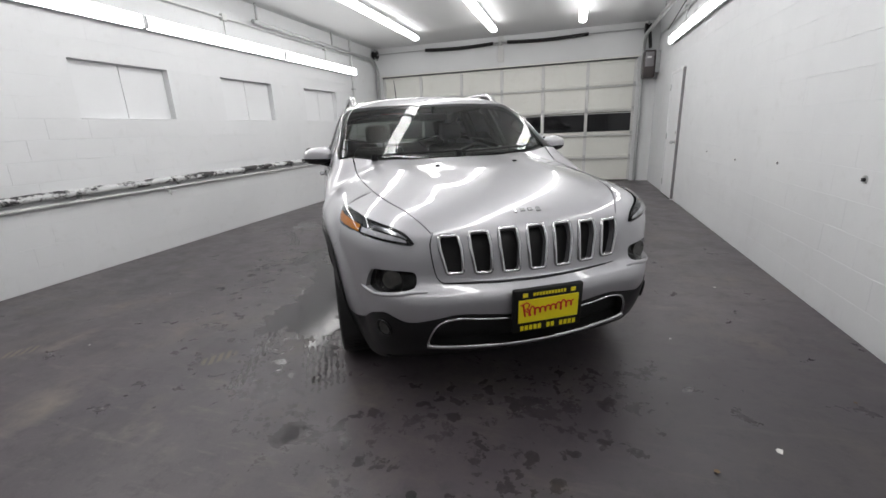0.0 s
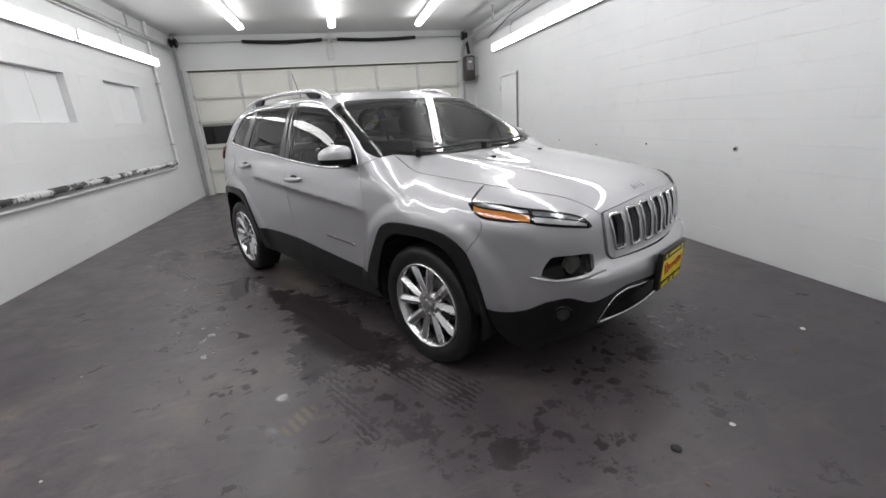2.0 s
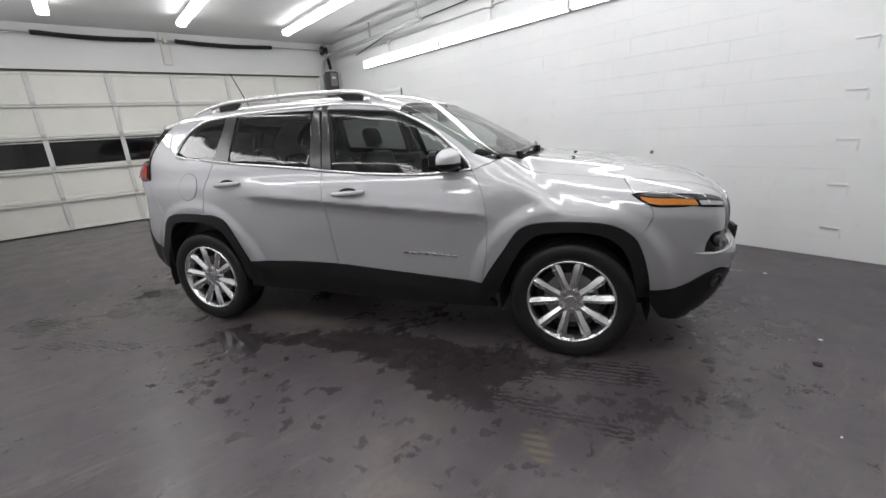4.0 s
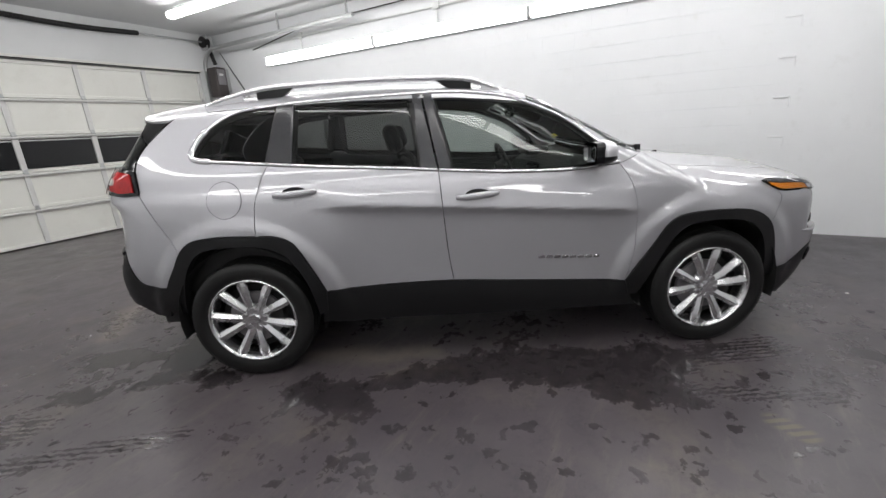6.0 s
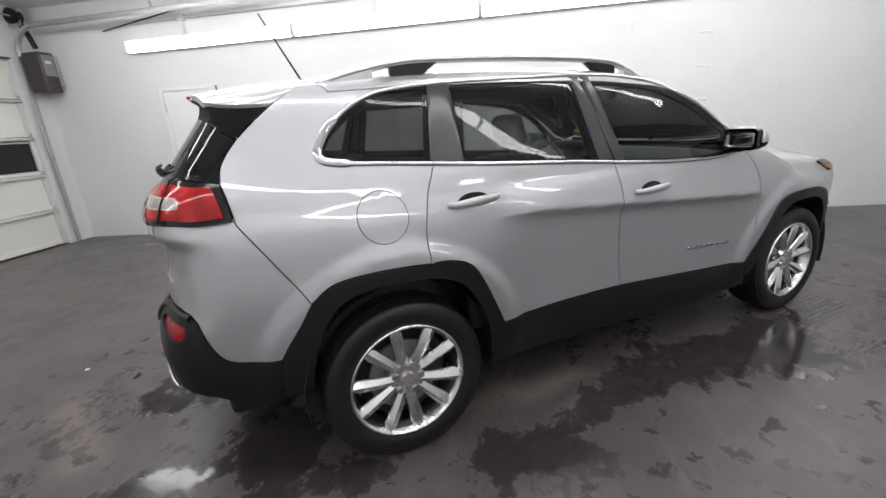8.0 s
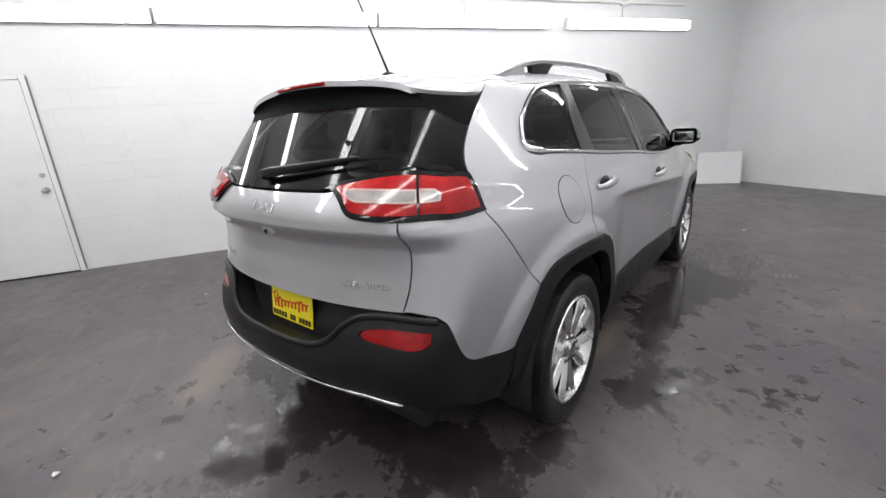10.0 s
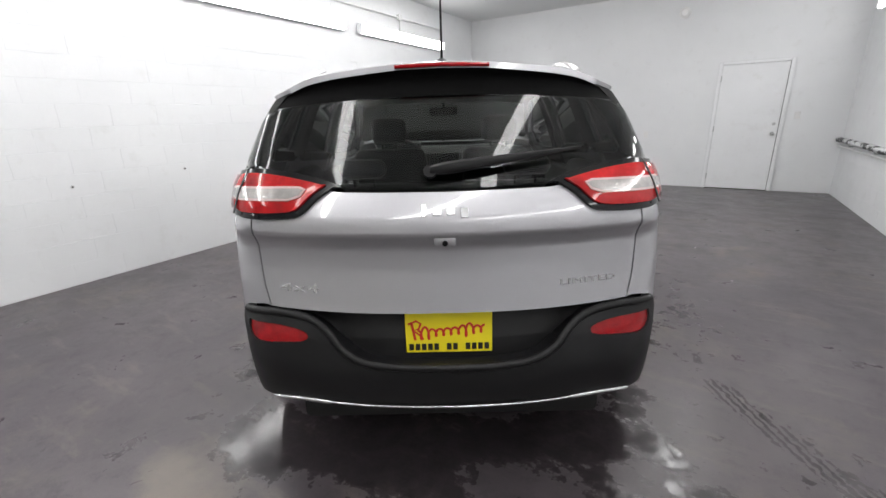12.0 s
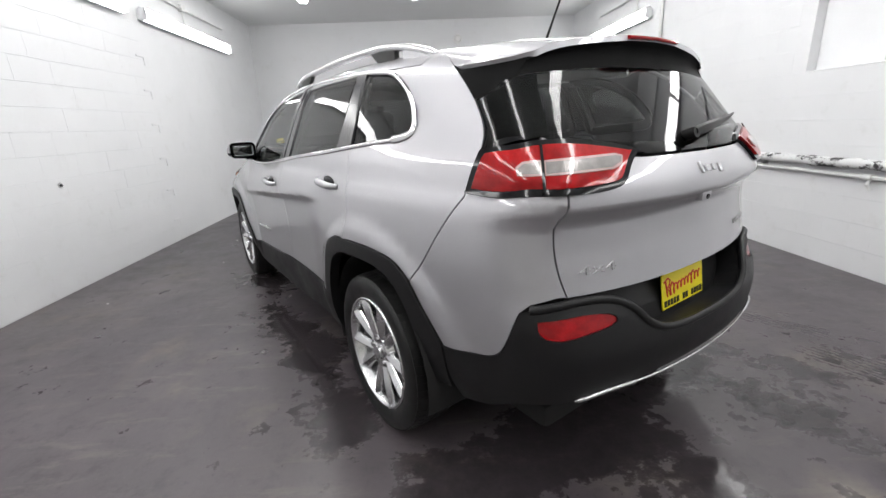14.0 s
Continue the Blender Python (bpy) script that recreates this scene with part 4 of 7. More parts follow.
def cut(kind, outline, holes=(), lift=0.0, deep=0.02, gap=0.0022, grid=0.035, bulge=0.0, mirror=False, onto=None):
    """The mesh of a panel: an outline cut from the skin, raised by lift, with its edges turned in by deep."""
    edge = [inset(np.asarray(outline, float), gap)] + [inset(np.asarray(h, float), -gap) for h in holes]
    lo, hi = edge[0].min(0), edge[0].max(0)
    gx, gy = np.meshgrid(np.arange(lo[0], hi[0], grid), np.arange(lo[1], hi[1], grid * 0.87))
    gx[1::2] += grid / 2
    q = np.c_[gx.ravel(), gy.ravel()]
    rim = np.concatenate(edge)
    ok = inside(q, edge[0])
    for h in edge[1:]:
        ok &= ~inside(q, h)
    q = q[ok]
    if len(q):
        q = q[np.min(np.linalg.norm(q[:, None] - rim[None], axis=2), 1) > 0.45 * grid]
    allp = np.concatenate([rim, q]) if len(q) else rim
    links, s = [], 0
    for e in edge:
        links += [(s + i, s + (i + 1) % len(e)) for i in range(len(e))]
        s += len(e)
    co, _, tri, *_ = delaunay_2d_cdt([Vector(v) for v in allp], links, [], 0, 1e-6)
    co, tri = np.array(co, float), np.array([t for t in tri if len(t) == 3])
    mid = co[tri].mean(1)
    ok = inside(mid, edge[0])
    for h in edge[1:]:
        ok &= ~inside(mid, h)
    tri = tri[ok]
    base = (onto or ONTO[kind])(co)
    nrm = gradient(base)
    if bulge:
        dist = np.min(np.linalg.norm(co[:, None] - rim[None], axis=2), 1)
        rise = bulge * (1 - np.exp(-dist / 0.03))
    else:
        rise = 0 * co[:, 0]
    p = base + nrm * (lift + rise)[:, None]
    # all triangles face outwards
    fn = np.cross(p[tri[:, 1]] - p[tri[:, 0]], p[tri[:, 2]] - p[tri[:, 0]])
    turn = (fn * nrm[tri].mean(1)).sum(1) < 0
    tri[turn] = tri[turn][:, ::-1]
    count = {}
    for t in tri:
        for a, b in ((t[0], t[1]), (t[1], t[2]), (t[2], t[0])):
            count[(a, b)] = count.get((a, b), 0) + 1
    border = [e for e in count if (e[1], e[0]) not in count]
    verts, faces, normals = [p], [list(map(int, t)) for t in tri], [nrm]
    n = len(p)
    if deep and border:
        ids = sorted({a for e in border for a in e})
        at = {v: i for i, v in enumerate(ids)}
        verts += [p[ids], p[ids] - nrm[ids] * deep]
        k = len(ids)
        faces += [[n + at[b], n + at[a], n + k + at[a], n + k + at[b]] for a, b in border]
        normals += [nrm[ids]] * 2
    p = np.concatenate(verts)
    normals = np.concatenate(normals)
    if mirror:
        p, normals = p * (-1, 1, 1), normals * (-1, 1, 1)
        faces = [f[::-1] for f in faces]
    me = bpy.data.meshes.new("panel")
    me.from_pydata(p.tolist(), [], faces)
    smooth = [len(f) == 3 for f in faces]
    me.polygons.foreach_set("use_smooth", smooth)
    if not bulge:
        me.update()
        loops = []
        for poly in me.polygons:
            loops += [tuple(normals[v]) if len(poly.vertices) == 3 else tuple(poly.normal) for v in poly.vertices]
        me.normals_split_custom_set(loops)
    return me


def panel(name, kind, outline, material, parent, label="", both=False, **more):
    """A part cut from the skin; both: on either side of the car. Returns the objects made."""
    made = []
    for k in (False, True) if both else (False,):
        me = cut(kind, outline, mirror=k, **more)
        me.name = name
        me.materials.append(material)
        ob = new(name, me)
        ob.parent = parent[len(made)] if isinstance(parent, list) else parent
        made.append(tagged(ob, label))
    return made


def strip(name, path, r, material, parent, label="", both=False, closed=False, flat_to=1.0, seg=8, up=(0, 0, 1)):
    """A bar along a line of places, on either side of the car where both is set."""
    made = []
    for k in (1, -1) if both else (1,):
        bm = bmesh.new()
        sweep(bm, [(k * x, y, z) for x, y, z in path], r, seg, closed, flat_to, up)
        made.append(part(name, bm, material, parent[len(made)] if isinstance(parent, list) else parent, label, 60))
    return made


def lifted(kind, pts, d, step=0.025, smooth=True):
    p = ONTO[kind](dense(pts, step, smooth))
    return p + gradient(p) * d


car = thing("car", "silver compact sport utility vehicle parked on the wet floor", "car", CAR @ BODY)

# ---- the lines of the body; side view (y, z), front and rear view (x, z), top view (x, y)


def shoulder(y, lean):
    """The height on the side at which the skin leans over by so much."""
    z = np.linspace(1.10, 1.75, 400)
    p = on_side(np.c_[0 * z + y, z])
    n = gradient(p)
    over = np.where((n[:, 2] > lean) | (np.abs(p[:, 0]) < 0.4))[0]
    return float(z[over[0]])


CANT = [(-1.00, 1.190)] + [(y, shoulder(y, 0.66)) for y in (-0.86, -0.78, -0.69, -0.60, -0.51, -0.43, -0.35, -0.27, -0.18, -0.10, 0.10, 0.30, 0.55, 0.80, 1.05, 1.30, 1.50)]
D_POST = [CANT[-1], (1.60, 1.577), (1.70, 1.527), (1.79, 1.460), (1.86, 1.398), (1.91, 1.340), (1.935, 1.290), (1.938, 1.245)]
DLO_TOP = [(1.210, 1.560), (1.02, 1.574), (0.80, 1.582), (0.55, 1.588), (0.267, 1.592), (0.078, 1.588), (-0.08, 1.574), (-0.24, 1.545), (-0.40, 1.486), (-0.56, 1.408), (-0.71, 1.297), (-0.815, 1.205)]
DLO_END = [(1.44, 1.272), (1.54, 1.280), (1.588, 1.296), (1.600, 1.332), (1.549, 1.412), (1.454, 1.487), (1.34, 1.540), (1.210, 1.560)]
DLO_LOW = [(-0.855, 1.140), (-0.69, 1.128), (-0.53, 1.119), (-0.21, 1.129), (0.109, 1.154), (0.42, 1.184), (0.856, 1.218), (1.15, 1.246), (1.34, 1.264), (1.44, 1.272)]
B_SEAM = [(0.190, 1.1615), (0.178, 0.95), (0.160, 0.70), (0.137, 0.527)]
R_SEAM = [(1.150, 1.246), (1.195, 1.15), (1.225, 1.05), (1.237, 0.95), (1.233, 0.868)]
F_SEAM = [(-0.855, 1.140), (-0.905, 1.06), (-0.940, 0.95), (-0.950, 0.80), (-0.938, 0.62), (-0.902, 0.455)]
SILL = [(-0.902, 0.455), (-0.55, 0.478), (-0.19, 0.503), (0.137, 0.527), (0.48, 0.531), (0.68, 0.526), (0.889, 0.525)]
R_ARCH = [(0.889, 0.525), (0.941, 0.642), (1.002, 0.766), (1.055, 0.837), (1.143, 0.872), (1.233, 0.878), (1.36, 0.884), (1.49, 0.882), (1.62, 0.862), (1.700, 0.806), (1.762, 0.715), (1.812, 0.645), (1.850, 0.584)]
F_ARCH = [(-0.902, 0.455), (-0.963, 0.555), (-1.054, 0.688), (-1.126, 0.792), (-1.205, 0.838), (-1.335, 0.853), (-1.50, 0.853), (-1.61, 0.842), (-1.705, 0.810), (-1.785, 0.745), (-1.832, 0.64), (-1.860, 0.53), (-1.872, 0.445)]
HOOD_SEAM = [(-0.715, -1.03), (-0.705, -1.30), (-0.675, -1.62), (-0.615, -1.95), (-0.540, -2.16), (-0.472, -2.282)]
GRILLE_SIDE = [(-0.462, 0.915), (-0.482, 0.87), (-0.478, 0.79), (-0.462, 0.71), (-0.435, 0.684)]
GRILLE_TOP = [(-0.462, 0.915), (-0.30, 0.928), (-0.15, 0.936), (0.0, 0.939)]
GRILLE_LOW = [(-0.435, 0.684), (-0.20, 0.675), (0.0, 0.672)]


def between(pts, a, b, axis=0):
    """The stretch of a line between two values of a coordinate."""
    q = dense(pts, 0.004)
    v = q[:, axis]
    keep = q[(v >= min(a, b)) & (v <= max(a, b))]
    return keep[:: max(1, len(keep) // 24)] if len(keep) > 30 else keep


# ---- hood, roof, screens
lead = flat("top", on_front(dense(GRILLE_TOP)))
hood_side = dense(HOOD_SEAM)
hood_half = np.concatenate([lead[::-1], hood_side[::-1], dense([(-0.715, -1.03), (-0.55, -1.10), (-0.30, -1.165), (0, -1.19)])[1:]])
full = np.concatenate([hood_half, flip(hood_half)[1:-1]])
panel("hood", "top", full, PAINT, car, grid=0.022, gap=0.0016)

a_edge = line("side", [p for p in CANT if p[0] <= -0.34], "top")
scr_half = np.concatenate([dense([(0, -1.145), (-0.30, -1.12), (-0.55, -1.06), (-0.70, -0.99)]), a_edge[1:], dense([(a_edge[-1][0], a_edge[-1][1]), (-0.40, -0.385), (0, -0.41)])[1:]])
panel("windshield", "top", np.concatenate([scr_half, flip(scr_half)[1:-1]]), FRONT_GLASS, car, "lightly tinted windshield with reflections", lift=-0.003, deep=0.006, gap=0.004, grid=0.05)
hdr = dense([(0, -0.41), (-0.40, -0.385), (a_edge[-1][0], a_edge[-1][1])])
roof_side = line("side", [p for p in CANT if p[0] >= -0.36], "top")
roof_end = dense([(roof_side[-1][0], roof_side[-1][1]), (-0.45, 1.60), (0, 1.63)])
roof_half = np.concatenate([hdr, roof_side[1:], roof_end[1:]])
panel("roof", "top", np.concatenate([roof_half, flip(roof_half)[1:-1]]), PAINT, car, grid=0.05)
panel("headliner", "top", inset(np.concatenate([roof_half, flip(roof_half)[1:-1]]), 0.03), LINER, car, lift=-0.045, deep=0.0, grid=0.09)
cowl = np.concatenate([dense([(0, -1.19), (-0.30, -1.165), (-0.55, -1.10), (-0.715, -1.03)]), dense([(-0.715, -1.03), (-0.70, -0.99), (-0.55, -1.06), (-0.30, -1.12), (0, -1.145)], smooth=False)[1:]])
panel("cowl_cover", "top", np.concatenate([cowl, flip(cowl)[1:-1]]), CLAD, car, lift=-0.016, deep=0.02, gap=-0.006)

# ---- side: pillars and quarter, doors, fender
frame_out = ring(line("side", CANT), line("side", D_POST), dense([(1.938, 1.245), (1.926, 1.19), (1.915, 1.113)]), dense([(1.915, 1.113), (1.83, 0.985), (1.712, 0.80)]),
                 between(R_ARCH, 1.233, 1.700)[::-1], dense(R_SEAM)[::-1], between(DLO_LOW, 1.15, 1.44), dense(DLO_END), dense(DLO_TOP), dense([(-0.815, 1.205), (-0.855, 1.140)]), dense([(-0.855, 1.140), (-1.00, 1.190)]))
quarter = panel("side_body", "side", frame_out, PAINT, car, both=True, grid=0.04)
top_f = between(DLO_LOW, -0.855, 0.19)
front_doors = panel("front_door", "side", ring(top_f[::-1], dense(F_SEAM), between(SILL, -0.902, 0.137), dense(B_SEAM)[::-1]), PAINT, car, both=True, grid=0.017)
top_r = between(DLO_LOW, 0.19, 1.15)
rear_doors = panel("rear_door", "side", ring(top_r[::-1], dense(B_SEAM), between(SILL, 0.137, 0.889), between(R_ARCH, 0.889, 1.233), dense(R_SEAM)[::-1]), PAINT, car, both=True, grid=0.017)
hood_in_side = line("top", HOOD_SEAM, "side")
k = np.argmin(np.abs(hood_in_side[:, 0] + 1.71))
fender = ring(dense(F_SEAM)[::-1], dense([(-0.855, 1.140), (-1.00, 1.190), tuple(hood_in_side[0])], smooth=False), hood_in_side[: k + 1], dense([tuple(hood_in_side[k]), (-1.76, 0.985)]), dense([(-1.76, 0.985), (-1.84, 0.925), (-1.86, 0.86), (-1.785, 0.745)]), between(F_ARCH, -0.902, -1.785)[::-1])
panel("front_fender", "side", fender, PAINT, car, both=True, grid=0.022, gap=0.0006)

# ---- glass and its trims
g_low = [(p[0], p[1] + 0.014) for p in DLO_LOW]
g_top = [(p[0], p[1] - 0.014) for p in DLO_TOP]


def pane_outline(y0b, y0t, y1b, y1t, extra_end=None):
    low = between(g_low, min(y0b, y1b), max(y0b, y1b))
    top = between(g_top, min(y0t, y1t), max(y0t, y1t))
    return low, top


low, top = pane_outline(0.106, 0.19, -0.80, -0.79)
fg = np.concatenate([low[low[:, 0] > -0.745], dense([(0.106, 1.168), (0.192, 1.574)])[1:-1], top[top[:, 0] > -0.745]])
panel("window_glass", "side", fg, DOOR_GLASS, front_doors, "lightly tinted window glass", both=True, lift=-0.004, deep=0.005, grid=0.06)
panel("sail_cover", "side", np.array([(-0.735, 1.146), (-0.735, 1.262), (-0.80, 1.205), (-0.835, 1.152)]), GLOSS_BLACK, front_doors, both=True, lift=0.001, deep=0.02)
low, top = pane_outline(0.292, 0.319, 1.005, 0.985)
rg = np.concatenate([low, dense([(1.005, 1.244), (0.985, 1.563)])[1:-1], top])
panel("window_glass", "side", rg, DARK_GLASS, rear_doors, "dark privacy window glass", both=True, lift=-0.004, deep=0.005, grid=0.06)
low, top = pane_outline(1.145, 1.075, 1.47, 1.21)
qe = inset(ring(between(DLO_LOW, 1.15, 1.44), dense(DLO_END), between(DLO_TOP, 1.075, 1.21), dense([(1.075, 1.570), (1.15, 1.246)])), 0.016)
panel("window_glass", "side", qe, DARK_GLASS, quarter, "dark privacy quarter glass", both=True, lift=-0.004, deep=0.005, grid=0.05)
for pane, owner in ((fg, front_doors), (rg, rear_doors), (qe, quarter)):
    panel("window_lining", "side", inset(pane, -0.035), TRIM_IN, owner, "dark inner window lining", both=True, holes=[inset(pane, 0.014)], lift=-0.022, deep=0.012, gap=0, grid=0.06)
panel("pillar_trim", "side", np.array([(0.112, 1.165), (0.186, 1.172), (0.256, 1.582), (0.196, 1.579)]), PILLAR, front_doors, both=True, lift=0.003, deep=0.02, grid=0.05)
panel("pillar_trim", "side", np.array([(0.194, 1.172), (0.288, 1.181), (0.316, 1.580), (0.264, 1.582)]), PILLAR, rear_doors, both=True, lift=0.003, deep=0.02, grid=0.05)
panel("pillar_trim", "side", np.array([(1.009, 1.243), (1.160, 1.258), (1.092, 1.562), (0.989, 1.564)]), PILLAR, rear_doors, both=True, lift=0.003, deep=0.02, grid=0.05)
strip("belt_moulding", lifted("side", [(-0.85, 1.146), (-0.69, 1.134), (-0.53, 1.125), (-0.21, 1.135), (0.109, 1.160), (0.186, 1.167)], 0.003), 0.0095, CHROME, front_doors, "chrome belt moulding", True, flat_to=0.5, up=(1, 0, 0))
strip("belt_moulding", lifted("side", [(0.194, 1.168), (0.42, 1.190), (0.856, 1.224), (1.148, 1.252)], 0.003), 0.0095, CHROME, rear_doors, "chrome belt moulding", True, flat_to=0.5, up=(1, 0, 0))
loop = lifted("side", [(1.152, 1.252), (1.34, 1.270), (1.44, 1.278), (1.530, 1.286), (1.577, 1.301), (1.589, 1.332), (1.540, 1.408), (1.447, 1.481), (1.336, 1.533), (1.208, 1.554), (1.02, 1.568), (0.80, 1.576), (0.55, 1.582), (0.267, 1.586), (0.078, 1.582), (-0.08, 1.568), (-0.24, 1.539), (-0.40, 1.480), (-0.56, 1.402), (-0.71, 1.291), (-0.81, 1.202), (-0.845, 1.150)], 0.003)
strip("window_surround", loop, 0.009, CHROME, quarter, "chrome window surround", True, flat_to=0.5, up=(1, 0, 0))

bend = lifted("side", [(1.47, 1.281), (1.535, 1.287), (1.579, 1.302), (1.590, 1.333), (1.545, 1.404), (1.49, 1.452)], 0.003)
strip("surround_corner", bend, [0.008] + [0.017] * (len(bend) - 2) + [0.008], CHROME, quarter, "broad chrome corner of the window surround", True, flat_to=0.4, up=(1, 0, 0))

# ---- cladding
farch_in = [(-0.985, 0.36), (-1.075, 0.548), (-1.165, 0.706), (-1.255, 0.775), (-1.37, 0.792), (-1.51, 0.790), (-1.63, 0.762), (-1.715, 0.69), (-1.765, 0.58), (-1.80, 0.40)]
rarch_in = [(0.955, 0.37), (0.985, 0.56), (1.05, 0.70), (1.115, 0.772), (1.22, 0.812), (1.36, 0.822), (1.50, 0.816), (1.60, 0.782), (1.672, 0.70), (1.722, 0.58), (1.758, 0.42)]
panel("wheel_arch_trim", "side", ring(dense(F_ARCH), dense([(-1.872, 0.445), (-1.882, 0.40), (-1.80, 0.40)], smooth=False), dense(farch_in)[::-1], dense([(-0.985, 0.36), (-0.93, 0.36), (-0.902, 0.455)], smooth=False)), CLAD, car, "black plastic wheel arch moulding", True, lift=0.010, deep=0.045, grid=0.03)
panel("wheel_arch_trim", "side", ring(dense(R_ARCH), dense([(1.850, 0.584), (1.868, 0.42), (1.758, 0.42)], smooth=False), dense(rarch_in)[::-1], dense([(0.955, 0.37), (0.90, 0.40), (0.889, 0.525)], smooth=False)), CLAD, car, "black plastic wheel arch moulding", True, lift=0.010, deep=0.045, grid=0.03)
panel("sill_trim", "side", ring(dense(SILL), dense([(0.889, 0.525), (0.93, 0.40), (0.95, 0.315)], smooth=False), dense([(0.95, 0.315), (0.0, 0.290), (-0.99, 0.285)]), dense([(-0.99, 0.285), (-0.94, 0.37), (-0.902, 0.455)], smooth=False)), CLAD, car, "black plastic sill cladding", True, lift=0.006, deep=0.05, grid=0.04)

# ---- nose
sd = "nose"
BLACK_LINE = [(-0.752, 0.522), (-0.705, 0.548), (-0.655, 0.528), (-0.60, 0.510), (-0.50, 0.524), (-0.40, 0.545), (-0.30, 0.542), (-0.15, 0.526), (0.0, 0.520)]
nose_top = np.concatenate([line("front", GRILLE_LOW, sd)[::-1], line("front", GRILLE_SIDE, sd)[::-1][1:], flat(sd, on_top(dense(HOOD_SEAM)[::-1]))])
cut_at = np.argmin(np.abs(on_nose_fan(nose_top)[:, 1] + 1.71) + 10 * (np.arange(len(nose_top)) < len(nose_top) // 2))
nose_top = nose_top[: cut_at + 1]
nose_side = np.concatenate([line("side", [(-1.76, 0.985), (-1.84, 0.925), (-1.86, 0.86), (-1.785, 0.745)], sd), line("side", [p for p in F_ARCH if p[0] < -1.79], sd)])
nose_low = np.concatenate([line("side", [(-1.872, 0.445), (-1.92, 0.438), (-2.05, 0.457), (-2.13, 0.50)], sd)[:-1], line("front", BLACK_LINE, sd)])
half = np.concatenate([nose_top, nose_side, nose_low[1:]])
POCKET = [(-0.768, 0.655), (-0.760, 0.692), (-0.744, 0.734), (-0.728, 0.749), (-0.66, 0.748), (-0.580, 0.742), (-0.556, 0.730), (-0.554, 0.700), (-0.566, 0.674), (-0.62, 0.662), (-0.70, 0.652), (-0.755, 0.645), (-0.768, 0.655)]
pocket = line("front", POCKET, sd, 0.02)[:-1]
bumper = panel("front_bumper", sd, np.concatenate([half, flip(half)[1:-1]]), PAINT, car, holes=[pocket, flip(pocket)], grid=0.03, deep=0.05)[0]
for s in (1, -1):
    pk = inset(pocket if s > 0 else flip(pocket), -0.02)
    panel("lamp_pocket", sd, pk, GLOSS_BLACK, bumper, "dark lamp pocket", lift=-0.055, deep=0, gap=0)
    bm = bmesh.new()
    c = on_front([(-0.645 * s, 0.702)])[0]
    rod(bm, (c[0], c[1] + 0.045, c[2]), (c[0] - 0.01 * s, c[1] + 0.015, c[2]), 0.042, 24, 0.045)
    part("projector_lamp", bm, DIM_LAMP, bumper, "round projector lamp")
    ledge = on_front(dense([(-0.788 * s, 0.648), (-0.745 * s, 0.636), (-0.68 * s, 0.641), (-0.58 * s, 0.654), (-0.512 * s, 0.655)]))
    strip("pocket_sill", ledge + gradient(ledge) * 0.001, [0.003] + [0.009] * (len(ledge) - 2) + [0.003], PAINT, bumper, "silver sill under the lamp pocket", flat_to=0.7, seg=12, up=(0, 1, 0))
    panel("lamp_cover", sd, inset(pk, 0.012), SMOKED, bumper, "smoked lamp cover", lift=-0.022, deep=0, gap=0)

# grille panel with seven slots
g_half = np.concatenate([line("front", GRILLE_TOP, sd)[::-1], line("front", GRILLE_SIDE, sd)[1:], line("front", GRILLE_LOW, sd)[1:]])
slots = []
for i in range(-3, 4):
    cx = 0.1335 * i
    zt, zb = 0.911 - 0.0016 * i * i, 0.722 + 0.0010 * i * i
    sk = 0.006 * i
    o = [(cx - 0.043, zt - 0.010), (cx - 0.037, zt), (cx + 0.037, zt), (cx + 0.043, zt - 0.010), (cx + 0.046 - sk * 0.3, (zt + zb) / 2 + 0.03), (cx + 0.037 - sk, zb + 0.010), (cx + 0.030 - sk, zb), (cx - 0.030 - sk, zb), (cx - 0.037 - sk, zb + 0.010), (cx - 0.046 - sk * 0.3, (zt + zb) / 2 + 0.03), (cx - 0.043, zt - 0.010)]
    slots.append(o)
grille = panel("grille_panel", sd, np.concatenate([g_half, flip(g_half)[1:-1]]), PAINT, car, "silver grille panel with seven slots", holes=[line("front", o, sd, 0.012, False)[:-1] for o in slots], grid=0.022, deep=0.05, lift=0.013, gap=0.003)[0]
panel("grille_mesh", sd, inset(np.concatenate([g_half, flip(g_half)[1:-1]]), 0.02), MESH_BLACK, grille, "black grille mesh", lift=-0.028, deep=0)
for o in slots:
    p = on_front(dense(o[:-1] + [o[0]], 0.012, False)[:-1])
    strip("slot_surround", p + gradient(p) * 0.015, 0.0090, CHROME, grille, "chrome slot surround", closed=True, seg=8, up=(0, 1, 0))

# lower valance
LOW_EDGE = [(-0.70, 0.262), (-0.60, 0.285), (-0.40, 0.298), (0.0, 0.302)]
v_half = np.concatenate([line("front", BLACK_LINE, sd)[::-1], line("side", [(-2.13, 0.50), (-2.05, 0.457), (-1.92, 0.438), (-1.872, 0.445)], sd)[1:], line("side", [(-1.872, 0.445), (-1.89, 0.34), (-1.95, 0.25)], sd)[1:], line("side", [(-1.95, 0.25), (-2.05, 0.222), (-2.13, 0.245)], sd)[1:], line("front", LOW_EDGE, sd)])
INTAKE = [(-0.520, 0.382), (-0.508, 0.44), (-0.472, 0.502), (-0.385, 0.526), (-0.25, 0.514), (0.0, 0.502), (0.25, 0.514), (0.385, 0.526), (0.472, 0.502), (0.508, 0.44), (0.520, 0.382), (0.49, 0.372), (0.25, 0.356), (0.0, 0.350), (-0.25, 0.356), (-0.49, 0.372), (-0.520, 0.382)]
intake = line("front", INTAKE, sd, 0.02, False)[:-1]
